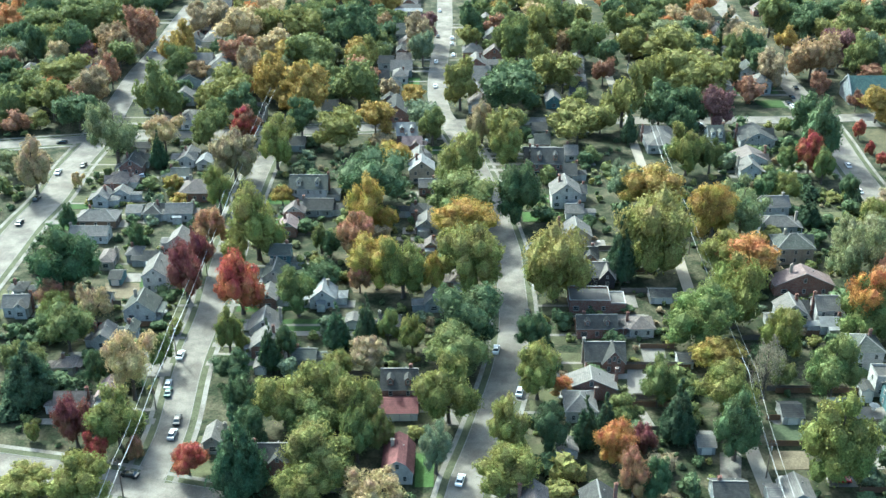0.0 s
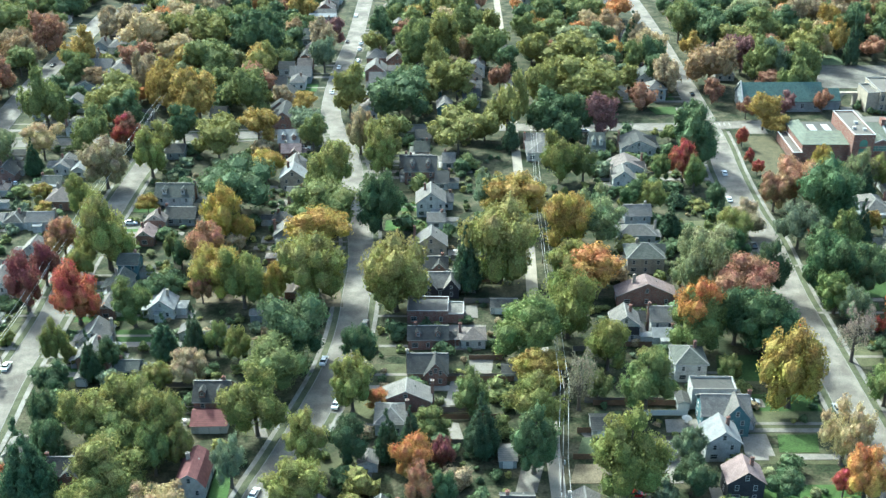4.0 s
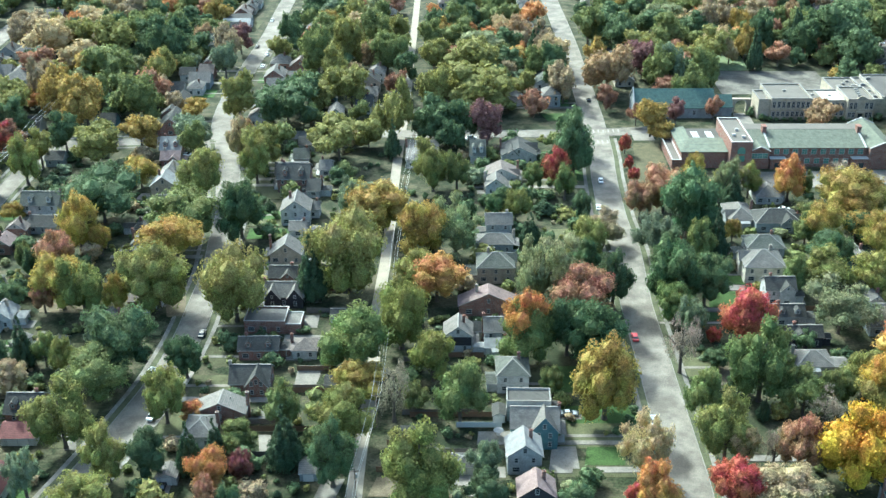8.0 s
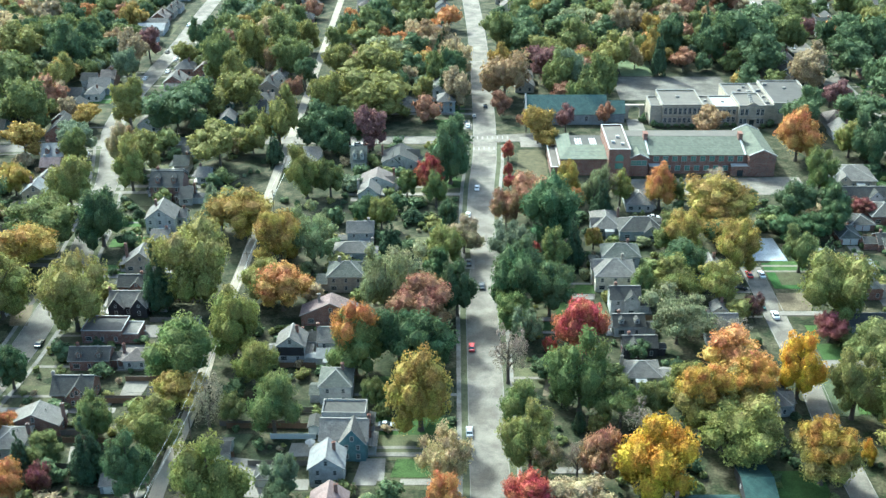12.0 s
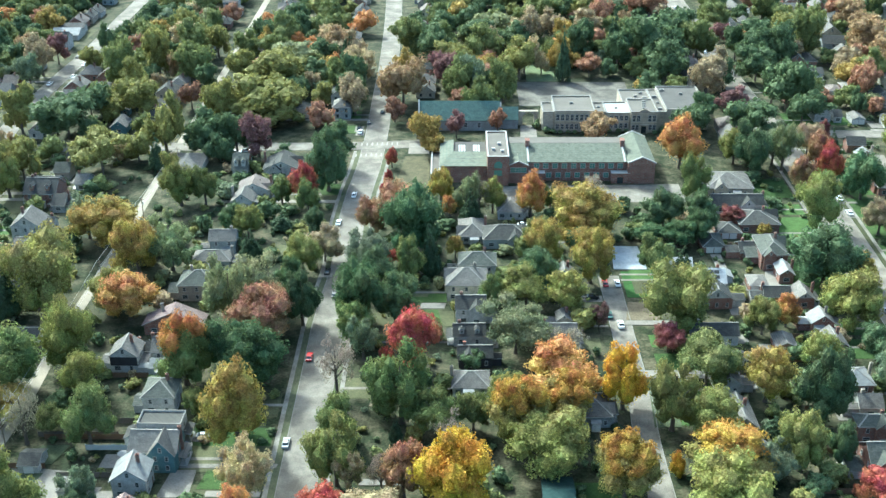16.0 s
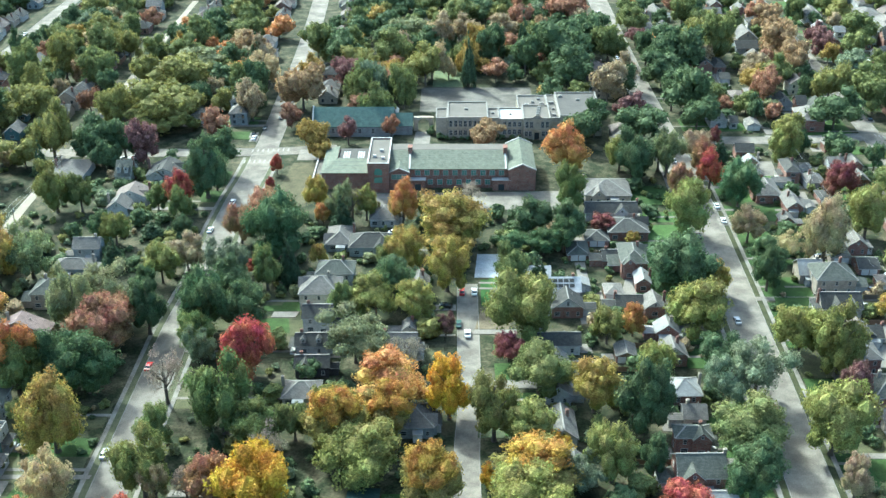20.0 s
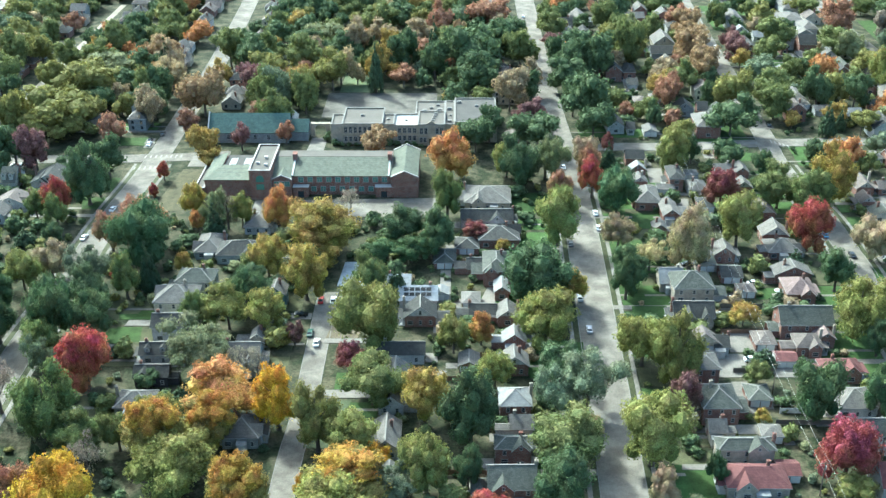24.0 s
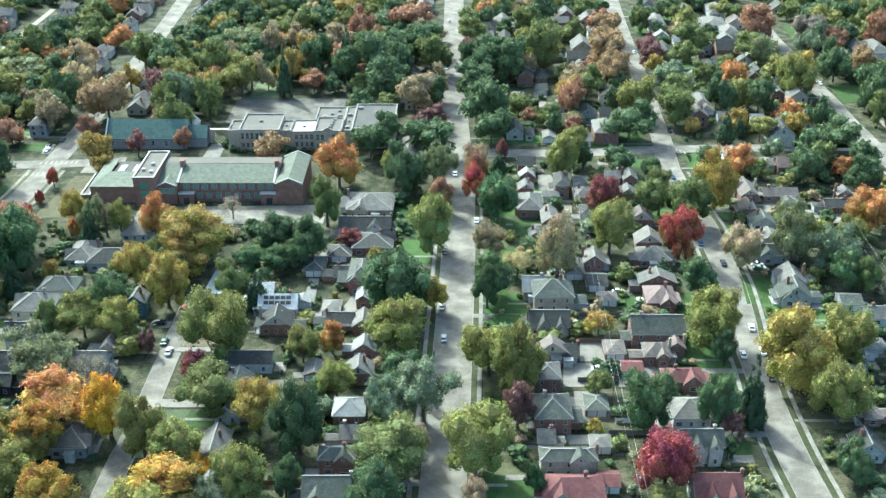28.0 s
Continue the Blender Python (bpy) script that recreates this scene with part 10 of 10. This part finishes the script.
far_tree("d", 506.5, 495.5, 19.4, 6.7, 4.2)
far_tree("d", 384.4, 496.4, 13.5, 4.2, 3.4)
far_tree("u", -163.3, 497.1, 18.9, 7.9, 4.2)
far_tree("y", 103.9, 499.5, 18.0, 6.6, 4.2)
far_tree("e", 323.9, 499.6, 11.0, 5.3, 2.8)
far_tree("b", -95.1, 501.1, 21.0, 6.1, 4.2)
far_tree("d", 352.4, 501.7, 25.7, 10.8, 4.2)
far_tree("d", -161.4, 502.4, 13.5, 3.5, 3.4)
far_tree("e", 328.1, 502.4, 12.2, 6.1, 3.1)
far_tree("q", 72.2, 506.1, 13.6, 5.1, 3.4)
far_tree("q", 200.0, 507.0, 9.5, 5.6, 2.5)
far_tree("d", 149.4, 507.8, 18.1, 7.0, 4.2)
far_tree("g", 442.5, 508.0, 17.7, 8.2, 4.2)
far_tree("n", -122.1, 509.2, 11.2, 5.7, 2.9)
far_tree("d", 348.1, 511.6, 20.4, 7.0, 4.2)
far_tree("n", 172.5, 511.7, 23.9, 11.0, 4.2)
far_tree("g", -131.6, 513.6, 17.8, 6.8, 4.2)
far_tree("g", 220.2, 515.0, 21.3, 6.2, 4.2)
far_tree("u", 394.8, 515.9, 18.0, 5.1, 4.2)
far_tree("b", 318.3, 519.4, 21.0, 8.4, 4.2)
far_tree("y", 424.7, 519.8, 21.0, 8.4, 4.2)
far_tree("y", -43.7, 520.2, 19.6, 7.7, 4.2)
far_tree("g", 198.5, 520.4, 21.4, 7.1, 4.2)
far_tree("d", 484.2, 520.6, 18.3, 7.0, 4.2)
far_tree("y", 41.5, 522.1, 20.9, 5.8, 4.2)
far_tree("g", -67.4, 523.1, 20.7, 11.3, 4.2)
far_tree("w", 206.2, 523.7, 21.4, 7.1, 4.2)
far_tree("d", 75.5, 523.9, 16.9, 5.8, 4.1)
far_tree("d", 467.3, 524.4, 21.4, 7.1, 4.2)
far_tree("u", 393.5, 524.9, 18.1, 5.7, 4.2)
far_tree("d", 147.9, 525.9, 21.0, 5.8, 4.2)
far_tree("c", 251.8, 547.5, 24.7, 3.6, 0.6)
far_tree("u", -106.6, 528.9, 17.4, 7.8, 4.2)
far_tree("g", 446.6, 529.0, 18.2, 8.5, 4.2)
far_tree("t", -196.1, 530.2, 15.6, 5.9, 3.8)
far_tree("g", -165.5, 530.9, 15.1, 7.9, 3.7)
far_tree("Y", -136.3, 532.5, 24.5, 9.0, 4.2)
far_tree("g", 32.2, 533.9, 25.3, 7.3, 4.2)
far_tree("e", 193.2, 534.2, 18.8, 7.3, 4.2)
far_tree("e", -181.7, 534.4, 13.4, 5.6, 3.4)
far_tree("w", -14.4, 535.1, 19.0, 5.9, 4.2)
far_tree("y", 108.2, 536.3, 20.7, 12.9, 4.2)
far_tree("t", -89.3, 538.2, 17.5, 8.2, 4.2)
far_tree("d", -190.2, 539.5, 21.2, 8.5, 4.2)
far_tree("y", 89.5, 539.5, 18.9, 7.4, 4.2)
far_tree("g", 66.3, 539.8, 21.7, 8.8, 4.2)
far_tree("d", -210.6, 540.5, 20.7, 5.7, 4.2)
far_tree("d", 544.7, 541.0, 21.8, 7.3, 4.2)
far_tree("b", 326.4, 541.4, 18.5, 8.7, 4.2)
far_tree("g", 404.0, 543.1, 17.3, 8.7, 4.2)
far_tree("t", 150.6, 543.9, 19.0, 7.4, 4.2)
far_tree("n", 56.9, 544.2, 16.4, 4.3, 4.0)
far_tree("Y", 394.9, 544.5, 12.2, 7.4, 3.1)
tree("y", 508.3, 545.7, 22.8, 9.3, 4.2)
far_tree("b", -163.0, 545.7, 16.0, 5.7, 3.9)
far_tree("g", 28.1, 546.2, 24.0, 7.1, 4.2)
far_tree("d", 303.9, 546.3, 21.5, 10.2, 4.2)
far_tree("d", 349.0, 546.3, 18.3, 10.2, 4.2)
far_tree("n", -172.8, 547.1, 18.4, 8.0, 4.2)
far_tree("d", 420.1, 548.8, 11.8, 6.0, 3.0)
far_tree("y", 219.0, 549.1, 12.3, 4.6, 3.1)
far_tree("y", 229.8, 549.3, 21.4, 8.6, 4.2)
far_tree("y", 45.8, 553.9, 25.4, 7.5, 4.2)
far_tree("n", 415.8, 553.9, 19.2, 6.6, 4.2)
far_tree("Y", 512.0, 553.9, 22.1, 7.4, 4.2)
far_tree("Y", 171.9, 554.2, 16.1, 6.1, 3.9)
far_tree("u", 265.7, 554.3, 12.0, 6.1, 3.1)
far_tree("y", 195.3, 555.8, 17.8, 9.0, 4.2)
far_tree("w", 447.7, 556.3, 15.2, 8.9, 3.7)
far_tree("t", 233.0, 559.9, 19.4, 6.7, 4.2)
far_tree("d", -48.8, 561.2, 25.3, 10.5, 4.2)
far_tree("b", 147.4, 561.3, 21.9, 7.6, 4.2)
far_tree("c", 142.4, 563.0, 20.5, 5.3, 0.6)
far_tree("t", -109.5, 564.0, 24.0, 11.5, 4.2)
far_tree("d", 301.9, 565.5, 27.9, 13.4, 4.2)
far_tree("y", -76.1, 566.8, 22.3, 10.6, 4.2)
far_tree("d", 366.3, 568.1, 22.6, 7.6, 4.2)
far_tree("u", -163.8, 568.7, 22.1, 8.0, 4.2)
far_tree("y", 504.9, 568.9, 15.9, 7.6, 3.9)
far_tree("d", 187.2, 569.8, 21.9, 9.2, 4.2)
far_tree("n", 421.8, 571.2, 18.3, 7.1, 4.2)
far_tree("y", -97.7, 571.6, 19.7, 7.8, 4.2)
far_tree("d", 536.2, 572.5, 22.4, 9.1, 4.2)
far_tree("g", 212.7, 575.1, 22.6, 9.2, 4.2)
far_tree("g", 87.4, 575.2, 19.3, 6.3, 4.2)
far_tree("g", 102.5, 575.9, 18.9, 9.3, 4.2)
far_tree("e", -13.8, 576.4, 16.8, 5.7, 4.1)
far_tree("d", -62.4, 576.5, 20.5, 7.5, 4.2)
far_tree("c", 280.6, 577.9, 26.5, 4.5, 0.6)
far_tree("Y", 255.1, 578.4, 15.0, 3.9, 3.7)
far_tree("d", 298.4, 578.9, 25.4, 12.2, 4.2)
far_tree("d", 359.5, 579.1, 22.1, 12.2, 4.2)
far_tree("d", 262.5, 579.5, 20.0, 6.3, 4.2)
far_tree("g", 59.4, 580.9, 22.5, 7.8, 4.2)
far_tree("Y", 443.4, 581.5, 12.8, 4.8, 3.2)
far_tree("d", 346.8, 582.7, 20.0, 6.3, 4.2)
far_tree("n", 554.7, 582.9, 16.7, 5.7, 4.1)
far_tree("g", 326.6, 584.8, 22.9, 9.3, 4.2)
far_tree("g", 171.6, 585.6, 22.9, 9.4, 4.2)
far_tree("g", 186.7, 585.8, 19.7, 9.4, 4.2)
far_tree("g", 382.9, 586.2, 26.3, 7.8, 4.2)
far_tree("g", -197.9, 586.5, 21.8, 13.7, 4.2)
far_tree("g", -221.8, 587.3, 15.6, 9.2, 3.8)
far_tree("y", 69.1, 588.4, 18.3, 6.4, 4.2)
far_tree("d", 178.0, 591.6, 19.2, 9.5, 4.2)
far_tree("d", 266.2, 591.8, 21.0, 5.8, 4.2)
far_tree("n", 419.5, 592.4, 20.3, 9.7, 4.2)
far_tree("y", 386.1, 592.8, 23.2, 7.9, 4.2)
far_tree("d", 316.4, 593.4, 23.1, 9.4, 4.2)
far_tree("e", 444.4, 593.9, 16.9, 6.4, 4.1)
far_tree("d", -89.1, 593.9, 19.8, 6.5, 4.2)
far_tree("n", -38.5, 594.8, 11.5, 5.0, 3.0)
far_tree("n", 133.1, 596.3, 16.5, 9.6, 4.0)
far_tree("Y", 94.1, 599.1, 13.3, 5.0, 3.3)
far_tree("d", 229.4, 599.3, 18.0, 11.1, 4.2)
far_tree("b", -127.5, 599.5, 17.0, 7.8, 4.1)
far_tree("Y", 257.2, 601.7, 17.3, 5.6, 4.2)
far_tree("b", 237.0, 601.9, 22.9, 8.0, 4.2)
far_tree("d", 208.8, 602.3, 16.6, 9.7, 4.1)
far_tree("n", 422.3, 605.0, 20.1, 9.0, 4.2)
far_tree("g", 500.6, 606.6, 17.3, 9.6, 4.2)
far_tree("t", -100.7, 607.0, 16.8, 9.8, 4.1)
far_tree("t", 45.8, 609.3, 13.1, 6.6, 3.3)
far_tree("w", 534.1, 611.8, 20.5, 7.5, 4.2)
far_tree("q", 549.6, 613.2, 17.2, 7.2, 4.2)
far_tree("e", 444.9, 614.2, 15.7, 6.6, 3.9)
far_tree("g", 469.0, 614.4, 20.3, 9.7, 4.2)
far_tree("e", 346.3, 618.0, 10.9, 5.1, 2.8)
far_tree("b", 271.9, 623.7, 17.4, 8.3, 4.2)
far_tree("d", 556.8, 628.5, 17.4, 8.3, 4.2)
far_tree("u", 578.8, 633.4, 21.1, 6.8, 4.2)
far_tree("n", 295.1, 634.3, 13.1, 4.2, 3.3)
far_tree("g", 347.4, 637.4, 17.6, 8.4, 4.2)
far_tree("n", 424.8, 640.4, 17.7, 7.8, 4.2)
far_tree("u", 512.2, 643.1, 23.0, 10.1, 4.2)
far_tree("g", 248.2, 645.1, 20.3, 10.2, 4.2)
far_tree("g", 346.7, 651.0, 18.1, 7.0, 4.2)
far_tree("u", 423.3, 655.2, 16.6, 7.0, 4.1)
far_tree("g", 379.4, 657.0, 18.2, 7.0, 4.2)
far_tree("d", 260.0, 657.1, 17.2, 8.7, 4.2)
far_tree("y", 557.4, 657.3, 17.9, 8.7, 4.2)
tree("y", -100.4, 204.2, 7.9, 6.0, 1.4)
tree("y", -106.2, 226.5, 5.5, 1.8, 1.0)
tree("c", -111.7, 243.5, 18.1, 6.7, 0.7)
tree("d", 442.4, 247.6, 13.0, 4.1, 2.2)
tree("g", -118.5, 257.3, 10.7, 5.5, 1.8)
tree("y", 456.9, 300.3, 19.6, 6.7, 3.4)
tree("g", 478.7, 346.6, 13.5, 4.3, 2.3)
tree("d", 473.0, 350.1, 14.0, 5.8, 2.4)
tree("y", 485.4, 382.6, 12.8, 4.7, 2.2)
far_tree("l", -171.9, 397.9, 10.3, 5.5, 1.8)
far_tree("o", 499.0, 399.0, 15.6, 6.5, 2.7)
far_tree("g", -7.9, 428.2, 16.4, 5.2, 2.9)
far_tree("d", 505.3, 431.7, 15.5, 6.0, 2.9)
far_tree("d", 510.6, 448.0, 16.0, 6.2, 3.0)
far_tree("g", -182.2, 470.9, 14.8, 8.3, 2.6)
far_tree("u", 216.3, 475.5, 10.9, 3.8, 1.9)
far_tree("d", 307.4, 477.4, 17.7, 5.6, 3.1)
far_tree("Y", -17.8, 480.2, 8.9, 5.2, 1.5)
far_tree("c", 469.1, 492.6, 10.5, 2.3, 0.5)
far_tree("y", 93.4, 494.2, 19.2, 7.2, 3.3)
far_tree("Y", -85.3, 494.7, 19.4, 6.6, 3.4)
far_tree("g", -194.5, 495.5, 12.3, 7.3, 2.1)
far_tree("b", 150.5, 497.6, 19.5, 6.6, 3.4)
far_tree("y", 117.4, 503.0, 18.9, 9.3, 3.3)
far_tree("g", 538.4, 509.2, 17.3, 5.2, 3.2)
far_tree("b", -97.4, 511.3, 16.6, 6.1, 2.9)
far_tree("d", -213.5, 511.4, 13.1, 6.2, 2.3)
far_tree("b", -172.0, 519.4, 13.5, 4.8, 2.3)
far_tree("d", 414.8, 525.6, 12.6, 3.7, 2.3)
far_tree("d", 539.9, 526.7, 21.5, 6.6, 3.6)
far_tree("d", 327.5, 529.8, 16.9, 5.5, 2.9)
far_tree("g", 139.9, 531.1, 17.1, 5.6, 3.0)
far_tree("d", 467.0, 534.2, 15.7, 5.4, 2.9)
far_tree("l", -223.0, 534.7, 15.5, 6.4, 2.7)
far_tree("Y", -46.5, 537.5, 13.5, 6.8, 2.3)
far_tree("d", 486.1, 543.2, 10.9, 4.9, 2.0)
far_tree("b", -86.8, 552.0, 13.7, 7.3, 2.4)
far_tree("b", 59.7, 552.9, 15.3, 4.9, 2.7)
far_tree("b", -15.7, 556.7, 21.4, 7.3, 3.6)
far_tree("b", -178.4, 558.0, 16.2, 5.9, 2.8)
far_tree("t", 241.7, 558.4, 12.8, 4.1, 2.2)
far_tree("y", 9.1, 560.6, 14.2, 5.9, 2.5)
far_tree("l", 112.0, 562.3, 15.6, 11.7, 2.7)
far_tree("d", 281.4, 565.1, 21.3, 7.3, 3.6)
far_tree("Y", 251.0, 565.5, 18.0, 5.7, 3.1)
far_tree("g", 465.1, 566.0, 13.1, 5.1, 2.4)
far_tree("d", 351.3, 566.4, 19.6, 7.6, 3.6)
far_tree("g", 247.7, 571.7, 18.0, 6.6, 3.1)
far_tree("d", -229.2, 572.5, 14.5, 6.8, 2.5)
far_tree("y", -113.4, 582.1, 19.9, 9.9, 3.5)
far_tree("b", -165.8, 584.2, 16.5, 7.7, 2.9)
far_tree("d", -46.8, 584.3, 18.7, 6.1, 3.2)
far_tree("g", 460.2, 588.3, 16.6, 7.9, 3.1)
far_tree("d", 11.0, 589.2, 18.9, 6.0, 3.3)
far_tree("l", 505.4, 589.4, 20.1, 7.8, 3.6)
far_tree("b", -137.2, 592.9, 15.0, 6.2, 2.6)
far_tree("g", -75.4, 594.5, 16.7, 7.7, 2.9)
far_tree("y", 59.2, 597.2, 15.0, 6.2, 2.6)
far_tree("d", 512.1, 600.3, 8.3, 4.7, 1.5)
far_tree("g", -57.6, 603.3, 15.3, 5.5, 2.7)
far_tree("d", -84.4, 603.7, 15.2, 6.3, 2.6)
far_tree("y", 375.0, 604.4, 20.6, 8.1, 3.6)
far_tree("g", -210.6, 605.2, 15.0, 7.9, 2.6)
far_tree("b", -144.6, 613.7, 13.7, 4.8, 2.4)
far_tree("d", 322.4, 618.0, 18.8, 9.5, 3.3)
far_tree("b", 252.6, 618.9, 18.9, 9.5, 3.3)
far_tree("g", -70.3, 619.6, 13.5, 6.4, 2.3)
far_tree("l", 220.0, 623.2, 14.7, 9.6, 2.6)
far_tree("p", 538.2, 625.7, 21.0, 8.3, 3.6)
far_tree("l", 392.5, 631.5, 18.2, 6.3, 3.4)
far_tree("b", 322.7, 647.0, 13.1, 9.9, 2.3)
far_tree("u", 283.3, 648.6, 20.0, 8.3, 3.5)
far_tree("u", 312.5, 661.8, 19.6, 11.8, 3.4)
far_tree("g", 449.0, 664.5, 15.4, 4.9, 2.9)
far_tree("g", 578.4, 665.0, 15.1, 5.8, 2.8)
far_tree("d", 448.8, 668.2, 19.2, 5.9, 3.6)
far_tree("d", 577.6, 684.0, 15.2, 7.5, 2.8)
far_tree("d", 557.3, 684.8, 14.9, 9.0, 2.8)
far_tree("g", 480.1, 686.0, 11.7, 4.5, 2.2)
far_tree("g", 509.7, 686.6, 11.4, 6.0, 2.1)
far_tree("d", 600.4, 690.4, 15.3, 7.5, 2.9)
far_tree("l", 386.8, 690.9, 6.9, 2.0, 1.3)
far_tree("g", 544.2, 693.0, 11.5, 6.1, 2.1)
far_tree("d", 462.2, 693.1, 11.5, 6.1, 2.1)
far_tree("d", 367.7, 697.1, 11.6, 6.1, 2.2)
far_tree("y", 505.7, 700.5, 11.2, 7.7, 2.1)
far_tree("d", 418.1, 706.4, 8.8, 6.2, 1.6)
far_tree("d", 428.9, 707.5, 9.5, 6.2, 1.8)
far_tree("d", 474.2, 711.5, 9.6, 6.2, 1.8)

# ---- trees and shrubs that nobody could count: far blocks and back gardens ----
KEEP_FREE = [(186, 312, 414, 512), (180, 228, 474, 500), (226, 285, 505, 547), (231, 253, 546, 575), (210, 290, 398, 420), (250, 264, 322, 364), (170, 190, 404, 472)]
taken = np.zeros((6000, 3))
taken[:len(TREES_AT)] = TREES_AT
count = len(TREES_AT)
walls = np.array(HOUSES_AT)
road_pts = np.array([(q.x, q.y, half) for line, half in ROADS for q in line])
fill_rng = random.Random(21)


def free(x, y, r, k, kerb):
    t = taken[:count]
    if (np.hypot(t[:, 0] - x, t[:, 1] - y) < k * (t[:, 2] + r)).any():
        return False
    if ((np.abs(walls[:, 0] - x) < walls[:, 2] / 2 + r * 0.75) & (np.abs(walls[:, 1] - y) < walls[:, 3] / 2 + r * 0.9)).any():
        return False
    if any(a - r < x < b + r and c - r < y < d + r for a, b, c, d in KEEP_FREE) or any(a - 0.4 * r < x < b + 0.4 * r and c - r < y < d + 0.3 * r for a, b, c, d in YARDS_AT):
        return False
    return not (np.hypot(road_pts[:, 0] - x, road_pts[:, 1] - y) < road_pts[:, 2] + kerb).any()


# houses that nobody could count along the distant streets, joined
FAR_MATS = list(WALL.values()) + list(ROOF.values()) + [GLASS, TRIM]
FAR_INDEX = {("wall", k): i for i, k in enumerate(WALL)} | {("roof", k): len(WALL) + i for i, k in enumerate(ROOF)}
far_bm = bmesh.new()


def far_house(x, y, w, d, e, kind, roof, wall):
    HOUSES_AT.append((x, y, w, d))
    one = bmesh.new()
    rise = (w if kind == "y" else d if kind == "x" else min(w, d)) / 2 * 0.72
    shell(one, kind, w, d, e, rise)
    for f in one.faces:
        f.material_index = FAR_INDEX["wall", wall]
    for f in roof_facets(kind, w, d, e + 0.02, rise, 0.4):
        slab(one, f, 0.2, FAR_INDEX["roof", roof], len(FAR_MATS) - 1)
    for k in range(2 if e > 5 else 1):
        for q in (-0.25, 0.25):
            box(one, q * w - 0.55, q * w + 0.55, -d / 2 - 0.05, -d / 2 + 0.02, 0.9 + k * 2.75, 2.4 + k * 2.75, len(FAR_MATS) - 2)
    box(one, w * 0.2 - 0.4, w * 0.2 + 0.4, -0.35, 0.35, e, e + rise + 0.9, FAR_INDEX["wall", "k"])
    bmesh.ops.translate(one, vec=(x, y, 0), verts=one.verts)
    me = bpy.data.meshes.new("far_house")
    one.to_mesh(me)
    one.free()
    far_bm.from_mesh(me)
    bpy.data.meshes.remove(me)


for line, half in ROADS[:9]:
    gap = 0.0
    for p, q in zip(line, line[1:]):
        gap += (q - p).length
        if q.y < 455 or q.y > 760 or gap < 12.5:
            continue
        gap = fill_rng.uniform(-3, 3)
        for s in (-1, 1):
            x, y = q.x + s * (half + fill_rng.uniform(12, 17)), q.y
            w, d = fill_rng.uniform(7, 10), fill_rng.uniform(8, 11)
            t = taken[:count]
            if fill_rng.random() < (0.45 if x > 345 and y < 640 else 0.25) or (np.hypot(t[:, 0] - x, t[:, 1] - y) < 0.5 * t[:, 2] + 2).any() or not free(x, y, 5, 0.0, 6):
                continue
            far_house(x, y, w, d, fill_rng.choice((3.3, 3.9, 3.9, 6.0)), fill_rng.choice("xyyh"), fill_rng.choice("ggdtbbd"), fill_rng.choice("wwkkgsc"))
            taken[count] = (x, y, 5.5)
            count += 1
tagged(new("distant_houses", mesh_of("distant_houses", far_bm, *FAR_MATS)), "small gabled houses along the distant streets", "houses", kind="stuff")
walls = np.array(HOUSES_AT)
for _ in range(9000):
    y = fill_rng.uniform(440, 770)
    half = y * 0.42 + 60
    x = fill_rng.uniform(-half, 345 + half)
    r = fill_rng.uniform(3.6, 7.8)
    h = r * fill_rng.uniform(1.7, 2.2)
    code = fill_rng.choice("ggdyyyltbuggdgdwdYo" if fill_rng.random() < 0.7 else "ggdd")
    if 345 < x < 515 + (y - 380) * 0.345 and fill_rng.random() < 0.45:
        continue
    if 150 < x < 335 and y < 512:
        continue
    if count < 6000 and free(x, y, r, 0.72, r * 0.8 + 5.5):
        far_tree(code, x, y, h, r, 1.4, "low")
        taken[count] = (x, y, r)
        count += 1
for n in range(9500):
    y = fill_rng.uniform(185, 450) if n % 6 else fill_rng.uniform(450, 660)
    x = fill_rng.uniform(-190, 560) if n % 6 else fill_rng.uniform(345, 600)
    r = fill_rng.uniform(1.6, 4.2) if n < 2800 else fill_rng.uniform(0.7, 1.7)
    h = r * fill_rng.uniform(1.1, 2.0)
    code = fill_rng.choice("gggddddyylgdwbcd")
    if count < 6000 and free(x, y, r, 0.7, 8.5 if n < 2800 else 4.5):
        far_tree(code, x, y, h, r, 0.15, "shrub")
        taken[count] = (x, y, r)
        count += 1

grow_groves()
